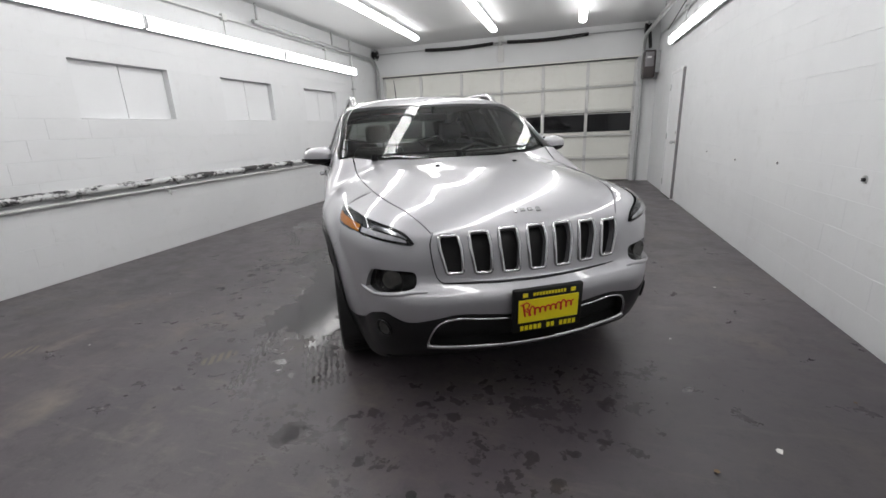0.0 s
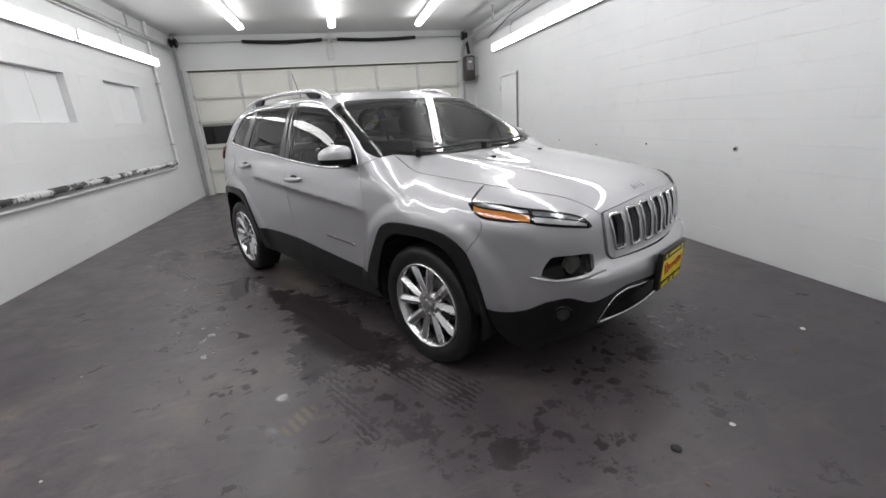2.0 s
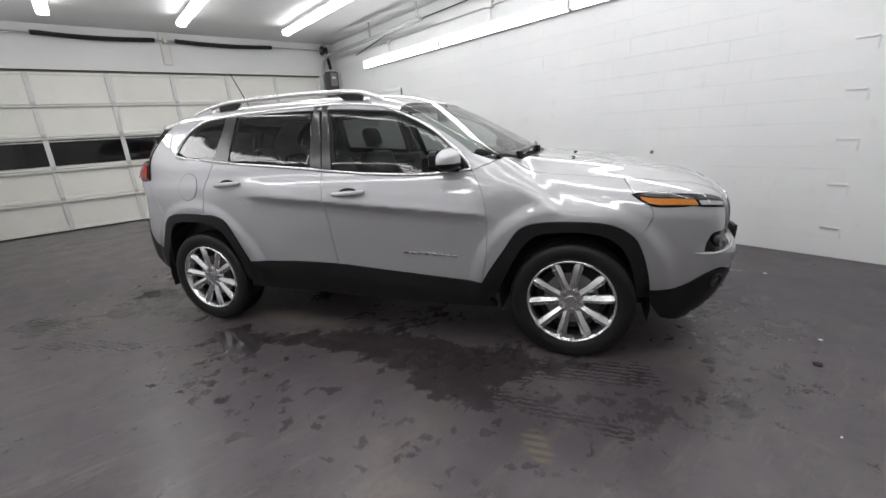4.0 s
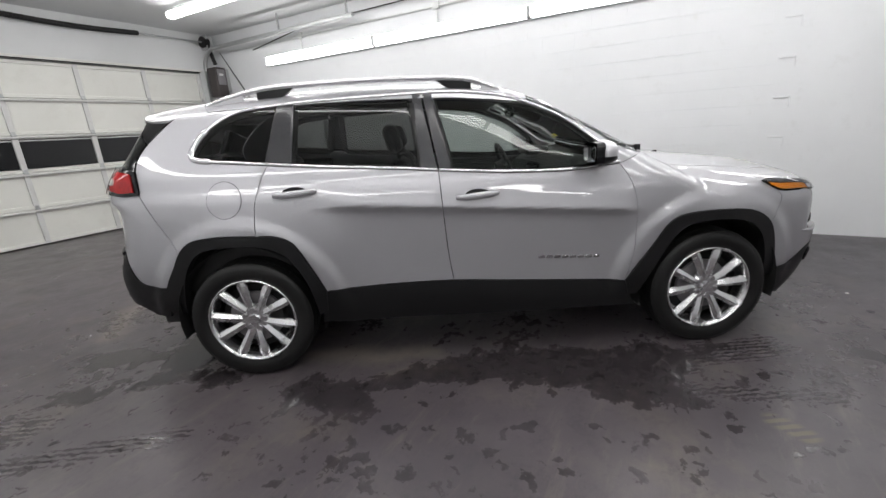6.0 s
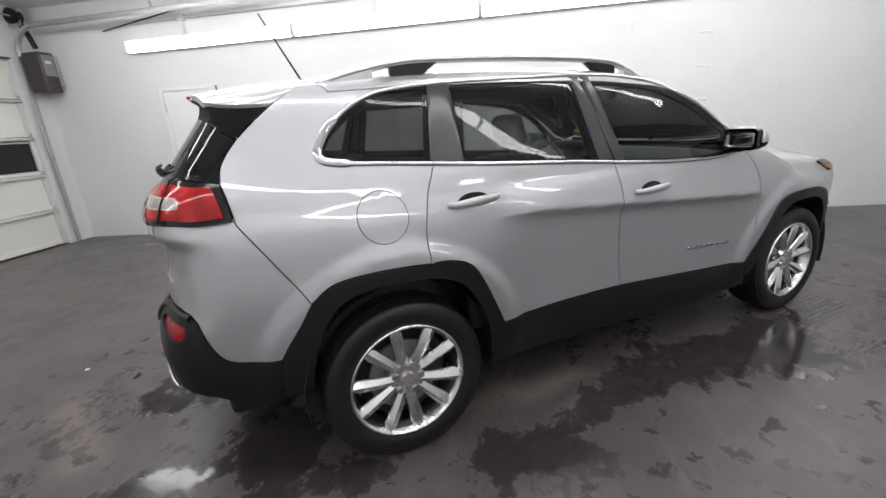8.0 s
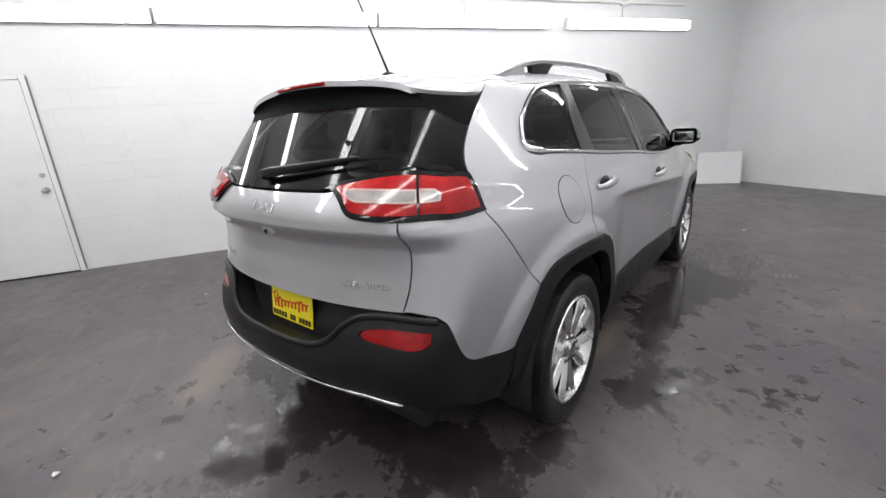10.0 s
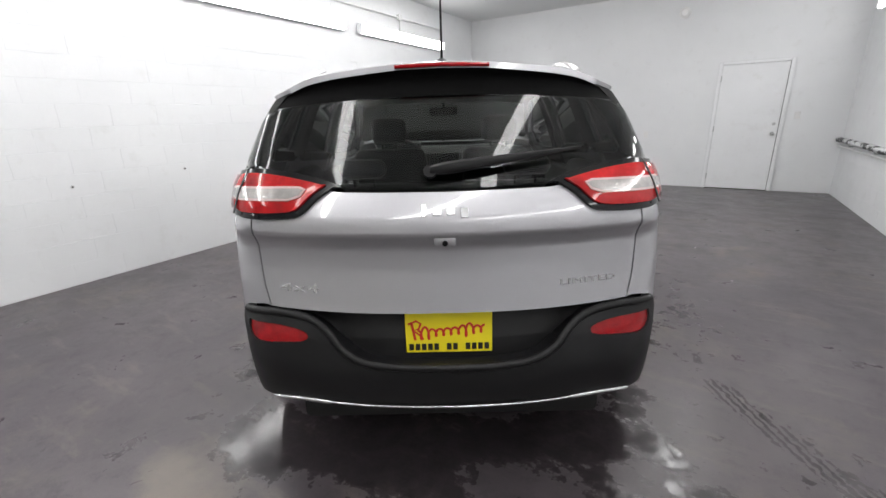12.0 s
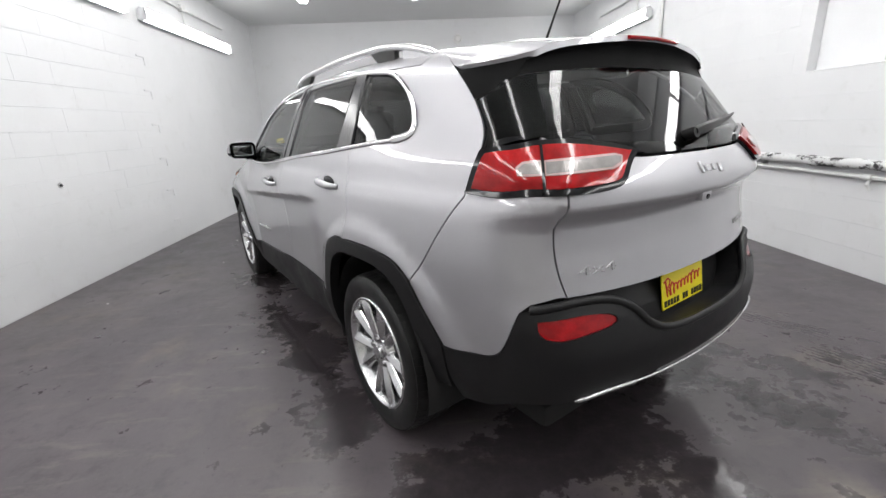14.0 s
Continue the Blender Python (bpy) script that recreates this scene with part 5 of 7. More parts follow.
val = panel("front_valance", sd, np.concatenate([v_half, flip(v_half)[1:-1]]), CLAD, car, "black plastic lower valance", holes=[intake], grid=0.03, deep=0.05, lift=0.003)[0]
panel("intake_mesh", sd, inset(intake, -0.02), MESH_BLACK, val, lift=-0.05, deep=0, gap=0)
strip("intake_trim", lifted("front", [(-0.520, 0.384), (-0.49, 0.370), (-0.25, 0.353), (0.0, 0.347), (0.25, 0.353), (0.49, 0.370), (0.520, 0.384)], 0.008), 0.012, CHROME, val, "chrome intake moulding", seg=10, up=(0, 1, 0))
strip("intake_trim", lifted("front", [(-0.520, 0.384), (-0.508, 0.44), (-0.472, 0.504), (-0.385, 0.529), (-0.25, 0.517), (0.0, 0.505), (0.25, 0.517), (0.385, 0.529), (0.472, 0.504), (0.508, 0.44), (0.520, 0.384)], 0.006), 0.0055, CHROME, val, "chrome intake moulding", seg=8, up=(0, 1, 0))
for s in (1, -1):
    c = on_front([(-0.705 * s, 0.465)])[0]
    nrm = gradient(np.array([c]))[0]
    q = Vector(c) + Vector(nrm) * 0.004
    bm = bmesh.new()
    rod(bm, q - Vector(nrm) * 0.03, q + Vector(nrm) * 0.001, 0.036, 24)
    part("fog_lamp", bm, DIM_LAMP, val, "round fog lamp")
    strip("fog_bezel", [q + 0.040 * (math.cos(t) * Vector(nrm).orthogonal().normalized() + math.sin(t) * Vector(nrm).orthogonal().normalized().cross(Vector(nrm))) for t in [i * math.pi / 12 for i in range(24)]], 0.008, GLOSS_BLACK, val, closed=True)

# headlamps
LAMP_TOP = [(-0.547, 0.869), (-0.56, 0.892), (-0.585, 0.918), (-0.63, 0.939), (-0.69, 0.958)]
tip_in = flat(sd, on_front(dense(LAMP_TOP)))
tip_out = line("side", [(-1.90, 0.984), (-1.80, 0.990), (-1.748, 0.982)], sd)
bot_out = line("side", [(-1.748, 0.982), (-1.80, 0.945), (-1.87, 0.916), (-1.99, 0.908)], sd)
bot_in = flat(sd, on_front(dense([(-0.755, 0.897), (-0.68, 0.882), (-0.60, 0.867), (-0.565, 0.862), (-0.547, 0.869)])))
lamp = ring(tip_in, tip_out, bot_out[1:], bot_in)
for s in (1, -1):
    L = lamp if s > 0 else flip(lamp)
    hl = panel("headlamp", sd, L, GLOSS_BLACK, car, "slim headlamp with amber corner under clear glass", lift=0.003, deep=0.03, gap=0.001, grid=0.02)[0]
    a0, a1 = lamp[:, 0].min(), lamp[:, 0].max()
    inner = inset(lamp, 0.009)
    us = np.linspace(a0 + 0.030, a1 - 0.03, 30)
    zt, zb = [], []
    for u in us:
        xs = []
        for (xa, za), (xb, zb_) in zip(inner, np.roll(inner, -1, 0)):
            if (xa - u) * (xb - u) <= 0 and abs(xb - xa) > 1e-9:
                xs.append(za + (zb_ - za) * (u - xa) / (xb - xa))
        xs = xs or [0.9]
        zt.append(max(xs)), zb.append(min(xs))
    zt, zb = np.array(zt), np.array(zb)
    f = (us - a0) / (a1 - a0)
    cutf = 0.52
    am = f < cutf
    mid = zb + 0.62 * (zt - zb)
    P = np.c_[np.r_[us[am], us[am][::-1]], np.r_[zb[am] + 0.002, mid[am][::-1]]]
    Q = np.c_[np.r_[us[am], us[am][::-1]], np.r_[mid[am] + 0.005, zt[am][::-1] - 0.001]]
    cut2 = zb + 0.50 * (zt - zb)
    W2 = np.c_[np.r_[us[~am], us[~am][::-1]], np.r_[cut2[~am] + 0.005, zt[~am][::-1] - 0.002]]
    W1 = np.c_[np.r_[us[~am], us[~am][::-1]], np.r_[zb[~am] + 0.002, cut2[~am][::-1]]]
    for nm, poly, mt, lb in (("turn_signal", P, AMBER, "amber turn signal"), ("reflector", Q, LAMP_CHROME, "bright reflector"), ("reflector", W2, LAMP_CHROME, "bright reflector"), ("light_guide", W1, LAMP_CLEAR, "white light guide")):
        panel(nm, sd, poly if s > 0 else flip(poly), mt, hl, lb, lift=0.006, deep=0.002, gap=0.001, grid=0.02)
    panel("lens", sd, inset(L, 0.004), LENS, hl, "clear headlamp lens", lift=0.012, deep=0, gap=0, grid=0.03)

# ---- tail
sd = "tail"
gate_side = [(-0.632, 1.285), (-0.634, 1.14), (-0.645, 1.02), (-0.640, 0.895), (-0.618, 0.802)]
gate_half = np.concatenate([line("rear", [(0, 1.206), (-0.25, 1.208), (-0.36, 1.213), (-0.50, 1.245), (-0.632, 1.285)], sd), line("rear", gate_side, sd)[1:], line("rear", [(-0.618, 0.802), (-0.30, 0.798), (0, 0.799)], sd)[1:]])
gate = panel("tailgate", sd, np.concatenate([gate_half, flip(gate_half)[1:-1]]), PAINT, car, grid=0.03)[0]
glass_side = line("side", D_POST[4:], sd)
gl_half = np.concatenate([line("rear", [(0, 1.209), (-0.25, 1.211), (-0.36, 1.216), (-0.50, 1.248), (-0.63, 1.282)], sd), glass_side[::-1], line("rear", [(-0.660, 1.430), (-0.60, 1.466), (-0.35, 1.494), (0, 1.502)], sd)])
panel("rear_window", sd, np.concatenate([gl_half, flip(gl_half)[1:-1]]), REAR_GLASS, gate, "dark privacy rear window", lift=0.003, deep=0.01, gap=0.003, grid=0.05)
band = np.concatenate([glass_side[::-1], line("rear", [(-0.660, 1.430), (-0.60, 1.466), (-0.53, 1.476)], sd), line("rear", [(-0.53, 1.470), (-0.555, 1.42), (-0.60, 1.29)], sd)])
for s in (1, -1):
    panel("window_border", sd, band if s > 0 else flip(band), GLOSS_BLACK, gate, "black painted glass border", lift=-0.004, deep=0, gap=0.003)
corner_low = [(1.850, 0.584), (1.94, 0.582), (2.02, 0.592), (2.065, 0.625), (2.095, 0.69), (2.115, 0.765)]
cor = ring(line("rear", gate_side[1:], sd), line("rear", [(-0.618, 0.802), (-0.65, 0.806), (-0.72, 0.790)], sd), line("side", corner_low[::-1], sd), line("side", between(R_ARCH, 1.712, 1.850)[::-1], sd), line("side", [(1.712, 0.80), (1.83, 0.985), (1.915, 1.113)], sd), line("side", [(1.915, 1.113), (1.917, 1.135)], sd))
for s in (1, -1):
    panel("bumper_corner", sd, cor if s > 0 else flip(cor), PAINT, car, "silver bumper corner", grid=0.03)
B_UP = [(-0.72, 0.790), (-0.65, 0.806), (-0.618, 0.800), (-0.30, 0.796), (0, 0.797)]
B_LOW = [(-0.74, 0.442), (-0.60, 0.474), (-0.30, 0.494), (0, 0.498)]
rb_half = np.concatenate([line("rear", B_UP, sd)[::-1], line("side", corner_low[::-1], sd), line("side", [(1.850, 0.584), (1.868, 0.46), (1.90, 0.385)], sd)[1:], line("side", [(1.90, 0.385), (2.0, 0.388)], sd)[1:], line("rear", B_LOW, sd)])
rb_full = np.concatenate([rb_half, flip(rb_half)[1:-1]])
rb = panel("rear_bumper", sd, rb_full, CLAD, car, "black textured plastic rear bumper", grid=0.03, deep=0.02, lift=-0.10)[0]
CONT = [(-0.725, 0.776), (-0.60, 0.786), (-0.48, 0.776), (-0.405, 0.740), (-0.350, 0.682), (-0.270, 0.645), (-0.14, 0.633), (0, 0.632)]
lip_half = np.concatenate([line("rear", CONT, sd)[::-1], line("side", corner_low[::-1], sd), line("side", [(1.850, 0.584), (1.868, 0.46), (1.90, 0.385)], sd)[1:], line("side", [(1.90, 0.385), (2.0, 0.388)], sd)[1:], line("rear", B_LOW, sd)])
ridge = np.concatenate([on_rear(dense([(-x, z) for x, z in CONT[:-1]])), on_rear(dense(CONT[::-1]))])
strip("bumper_edge", ridge + gradient(ridge) * 0.002, 0.014, CLAD, rb, seg=10, up=(0, 1, 0))
REFL = [(-0.715, 0.742), (-0.60, 0.748), (-0.50, 0.738), (-0.474, 0.720), (-0.50, 0.703), (-0.60, 0.690), (-0.68, 0.682), (-0.715, 0.70), (-0.715, 0.742)]
refl = line("rear", REFL, sd, 0.02)[:-1]
panel("bumper_lip", sd, np.concatenate([lip_half, flip(lip_half)[1:-1]]), CLAD, rb, holes=[refl, flip(refl)], lift=0.004, deep=0.11, grid=0.03, gap=0.0)
for s in (1, -1):
    panel("reflector", sd, inset(refl if s > 0 else flip(refl), -0.004), RED_DARK, rb, "dark red bumper reflector", lift=-0.004, deep=0.01, gap=0, grid=0.02)
    skid = on_rear(dense([(-0.63 * s, 0.476), (-0.52 * s, 0.490), (-0.40 * s, 0.488)]))
    skid = skid + gradient(skid) * 0.010
    strip("skid_trim", skid, [0.003] + [0.008] * (len(skid) - 2) + [0.003], SATIN, rb, "satin silver skid trim", up=(0, 1, 0))
    bm = bmesh.new()
    c = skid[len(skid) // 2]
    sweep(bm, [(c[0], c[1] - 0.24, 0.446), (c[0], c[1] - 0.075, 0.446)], 0.024, 18, flat=0.75)
    part("exhaust_tip", bm, CHROME, rb, "chrome exhaust tip")

skid = on_rear(dense([(-0.40, 0.488), (-0.30, 0.485), (0, 0.484), (0.30, 0.485), (0.40, 0.488)]))
strip("skid_trim", skid + gradient(skid) * 0.010, 0.0045, SATIN, rb, "satin silver skid trim", up=(0, 1, 0))

# tail lamps
lt = ring(line("rear", [(-0.318, 1.214), (-0.375, 1.238), (-0.50, 1.262), (-0.60, 1.272), (-0.66, 1.270)], sd), line("side", [(2.03, 1.262), (1.975, 1.258), (1.940, 1.250)], sd), line("side", [(1.940, 1.250), (1.928, 1.19), (1.918, 1.122)], sd), line("side", [(1.918, 1.122), (2.00, 1.114), (2.06, 1.114)], sd), line("rear", [(-0.66, 1.120), (-0.55, 1.122), (-0.475, 1.130), (-0.440, 1.148), (-0.40, 1.185), (-0.350, 1.216)], sd))
red = inset(lt, 0.018)
red = red[np.min(np.linalg.norm(red[:, None] - lt[None], axis=2), 1) > 0.0165]
split = line("rear", [(-0.632, 1.30), (-0.632, 1.10)], sd)[0][0]
for s in (1, -1):
    L = lt if s > 0 else flip(lt)
    tl = panel("tail_lamp", sd, L, GLOSS_BLACK, car, "red tail lamp with a clear centre band and black surround", lift=0.012, deep=0.03, gap=0.001, grid=0.02)[0]
    R_ = red if s > 0 else flip(red)
    panel("lens", sd, R_, RED, tl, "glossy red lens", lift=0.019, deep=0.010, gap=0, grid=0.02, bulge=0.006)
    ui = line("rear", [(-0.445, 1.2), (-0.44, 1.2)], sd)[0][0]
    for b in (dense([(split + 0.006, 1.176), (ui - 0.03, 1.179), (ui - 0.004, 1.189), (ui + 0.004, 1.203), (ui - 0.012, 1.207), (split + 0.006, 1.204), (split + 0.006, 1.176)], 0.02, False)[:-1], dense([(split - 0.046, 1.179), (split - 0.006, 1.176), (split - 0.006, 1.206), (split - 0.038, 1.203), (split - 0.048, 1.194), (split - 0.046, 1.179)], 0.02, False)[:-1]):
        rim_b = inset(b, -0.006)
        panel("band_rim", sd, rim_b if s > 0 else flip(rim_b), BAND_RIM, tl, "pale rim of the reversing lamp", lift=0.0262, deep=0.003, gap=0, grid=0.02)
        panel("clear_band", sd, b if s > 0 else flip(b), CLEAR, tl, "clear reversing lamp band", lift=0.0270, deep=0.002, gap=0, grid=0.02)
    seam = dense([(split - 0.003, 1.128), (split + 0.003, 1.128), (split + 0.003, 1.262), (split - 0.003, 1.262), (split - 0.003, 1.128)], 0.02, False)[:-1]
    panel("lamp_seam", sd, seam if s > 0 else flip(seam), GLOSS_BLACK, tl, lift=0.0282, deep=0.003, gap=0, grid=0.02)

# ---- spoiler over the rear window: silver blade on the roof's end, charcoal fins below its corners
def spoiler_end(x):
    return 2.030 - 0.28 * np.abs(x) ** 2


def spoiler_top(x):
    return np.interp(np.abs(x), (0, 0.15, 0.29, 0.38, 0.45, 0.50, 0.53), (1.605, 1.602, 1.590, 1.581, 1.570, 1.556, 1.543))


def resample(p, n):
    p = np.asarray(p, float)
    d = np.r_[0, np.cumsum(np.linalg.norm(np.diff(p, axis=0), axis=1))]
    t = np.linspace(0, d[-1], n)
    return np.c_[np.interp(t, d, p[:, 0]), np.interp(t, d, p[:, 1]), np.interp(t, d, p[:, 2])]


fin = on_side(dense(D_POST[:3], 0.02))                     # from the roof's corner down the side body's rear edge
corner = fin[-1]
front_half = np.concatenate([on_top(roof_end[::-1]), fin[1:]])
tail_half = [(-x, float(spoiler_end(x)), float(spoiler_top(x))) for x in np.linspace(0, 0.53, 15)]
tail_half += [(-0.575, 1.912, 1.531), (-0.615, 1.865, 1.524), (-0.648, 1.800, 1.520), tuple(corner + (0, 0.012, -0.006))]
n_top, n_fin = 24, 14
roof_n = len(roof_end)
front_c = np.concatenate([resample(front_half[:roof_n], n_top), resample(front_half[roof_n - 1:], n_fin)[1:]])
tail_c = np.concatenate([resample(tail_half[:15], n_top), resample(tail_half[14:], n_fin)[1:]])
post = on_side(dense(D_POST[2:5], 0.02))[::-1]
low_c = np.concatenate([resample(on_rear([(-x, 1.500 - 0.03 * (x / 0.6) ** 2) for x in np.linspace(0, 0.585, 12)]) + (0, 0.004, 0), n_top), resample([(-0.59, 1.955, 1.470), (-0.64, 1.915, 1.44)] + [tuple(p + (-0.004, 0.004, 0)) for p in post], n_fin)[1:]])


def across(a, b, t, swell):
    """A line of places between two edges, from side to side."""
    p = a + (b - a) * t + swell * np.sin(np.pi * t)
    return np.concatenate([p[::-1], (p * (-1, 1, 1))[1:]])


def sheet(rows):
    b = bmesh.new()
    v = [[b.verts.new(q) for q in r] for r in rows]
    for r, w in zip(v, v[1:]):
        for i in range(len(r) - 1):
            b.faces.new((r[i], r[i + 1], w[i + 1], w[i]))
    return b


up = np.zeros_like(front_c)
up[:n_top, 2] = 0.006
lip = tail_c + np.where(np.arange(len(tail_c))[:, None] < n_top, np.array([0, 0.003, -0.020]), np.array([0.004, -0.004, -0.012]))
lip[-1] = tail_c[-1]
bm = sheet([across(front_c, tail_c, t, up) for t in np.linspace(0, 1, 9)] + [across(tail_c, lip, 1, up)])
spoiler = part("spoiler", bm, PAINT, car, "silver roof spoiler with black underside", 50)
hollow = np.zeros_like(front_c)
hollow[:n_top, 1:] = (-0.022, 0.012)
rows = [across(lip, low_c, t, hollow) for t in np.linspace(0, 1, 7)]
part("spoiler_underside", sheet([r[n_fin - 1:-(n_fin - 1)] for r in rows]), SPOILER_BLACK, spoiler, "black spoiler underside", 50)
part("spoiler_fin", sheet([r[:n_fin] for r in rows]), SPOILER_BLACK, spoiler, "black spoiler fin", 50)
part("spoiler_fin", sheet([r[-n_fin:] for r in rows]), SPOILER_BLACK, spoiler, "black spoiler fin", 50)
bm = bmesh.new()
pts = [(x, float(spoiler_end(x)) + 0.006, float(spoiler_top(x)) - 0.010) for x in np.linspace(-0.155, 0.155, 13)]
sweep(bm, pts, 0.009, 8, flat=0.8)
part("brake_light", bm, RED_DARK, spoiler, "red high brake light")

# ---- rear wiper, badges, camera
bm = bmesh.new()
base, tip = on_rear([(0.045, 1.258)])[0], on_rear([(-0.44, 1.312)])[0]
arm = [Vector(base) + (Vector(tip) - Vector(base)) * t for t in np.linspace(0, 1, 12)]
arm = [Vector(on_rear([(p.x, p.z)])[0]) + Vector((0, 0.035, 0.012)) for p in arm]
sweep(bm, arm, [0.015, 0.020, 0.020, 0.018, 0.017, 0.015, 0.013, 0.012, 0.010, 0.008, 0.006, 0.004], 8, flat=0.8, up=(0, 1, 0))
wiper = part("rear_wiper", bm, CLAD, car, "black rear wiper")
bm = bmesh.new()
rod(bm, Vector(base) + Vector((0, 0.0, 0)), Vector(base) + Vector((0, 0.042, 0.012)), 0.020, 16)
part("wiper_cap", bm, CLAD, wiper)
bm = bmesh.new()
sweep(bm, [p + Vector((0, -0.028, -0.004)) for p in arm[1:]], 0.006, 6)
part("wiper_blade", bm, RUBBER, wiper)


def bars(name, spots, kind, material, parent, label, d=0.004, both=False):
    """Raised plain bars that stand for small badge lettering: (u, v, width, height)."""
    for u, v, w, h in spots:
        c = ONTO[kind](np.array([(u, v)]))
        n = Vector(gradient(c)[0])
        x = Vector((0, 0, 1)).cross(n).normalized() if abs(n.z) < 0.9 else Vector((1, 0, 0))
        y = n.cross(x)
        m = Matrix((x, y, n)).transposed().to_4x4()
        m.translation = Vector(c[0])
        bm = bmesh.new()
        box(bm, (-w / 2, -h / 2, 0), (w / 2, h / 2, d), 0.0012)
        bm.transform(m)
        part(name, bm, material, parent, label)


bars("maker_badge", [(0.066, 1.152, 0.014, 0.042), (0.026, 1.148, 0.026, 0.024), (-0.016, 1.148, 0.026, 0.024), (-0.058, 1.143, 0.024, 0.034)], "rear", BADGE, gate, "chrome maker badge", 0.006)


def words(name, text, kind, u, v, size, wide, material, parent, label):
    """Raised badge letters in the built-in font, one mesh, their middle at (u, v)."""
    cu = bpy.data.curves.new(name, "FONT")
    cu.body, cu.size, cu.extrude = text, size, 0.002
    cu.bevel_depth, cu.resolution_u = 0.0006, 3
    cu.align_x, cu.align_y, cu.space_character = "CENTER", "CENTER", 1.15
    holder = bpy.data.objects.new(name, cu)
    me = bpy.data.meshes.new_from_object(holder)
    bpy.data.objects.remove(holder)
    bm = bmesh.new()
    bm.from_mesh(me)
    bpy.data.meshes.remove(me)
    span = max(q.co.x for q in bm.verts) - min(q.co.x for q in bm.verts)
    c = ONTO[kind](np.array([(u, v)]))
    n = Vector(gradient(c)[0])
    x = Vector((0, 0, 1)).cross(n).normalized()
    m = Matrix((x, n.cross(x), n)).transposed().to_4x4()
    m.translation = Vector(c[0]) + n * 0.003
    bm.transform(m @ Matrix.Diagonal((wide / span, 1, 1, 1)))
    bm.verts.ensure_lookup_table()
    at = ONTO[kind](np.array([(q.co.x, q.co.z) for q in bm.verts]))
    for q, p in zip(bm.verts, at):                        # follow the panel's curve
        q.co.y = p[1] + (q.co - Vector(c[0])).dot(n) * n.y
    part(name, bm, material, parent, label)


words("trim_badge", "LIMITED", "rear", -0.4725, 0.884, 0.027, 0.203, BADGE, gate, "small chrome trim badge")
words("drive_badge", "4x4", "rear", 0.502, 0.877, 0.040, 0.142, BADGE, gate, "small chrome drive badge")
bars("hood_badge", [(-0.060, -2.262, 0.012, 0.034), (-0.022, -2.262, 0.024, 0.022), (0.016, -2.262, 0.024, 0.022), (0.056, -2.265, 0.022, 0.030)], "top", BADGE, car, "chrome maker badge on the hood", 0.006)
for i in (0, 1):
    sgn = (-1, 1)[i]
    bm = bmesh.new()
    for k2 in range(8):
        y = -0.395 - 0.0475 * k2
        z = 0.632 - 0.0025 * k2
        p = on_side([(y, z)])[0]
        box(bm, (sgn * abs(p[0]) - 0.004, y - 0.019, z - 0.009), (sgn * abs(p[0]) + 0.004, y + 0.019, z + 0.009), 0.0015)
    part("model_badge", bm, CHROME, front_doors[i], "small chrome model badge")
bm = bmesh.new()
c = on_rear([(0.004, 1.052)])[0]
box(bm, (c[0] - 0.035, c[1] - 0.03, c[2] - 0.018), (c[0] + 0.035, c[1] + 0.014, c[2] + 0.016), 0.008, 2)
cam_pod = part("rear_camera", bm, PAINT, gate, "small silver camera pod")
bm = bmesh.new()
rod(bm, (c[0], c[1] + 0.010, c[2] - 0.004), (c[0], c[1] + 0.018, c[2] - 0.006), 0.009, 12)
part("camera_lens", bm, GLOSS_BLACK, cam_pod)

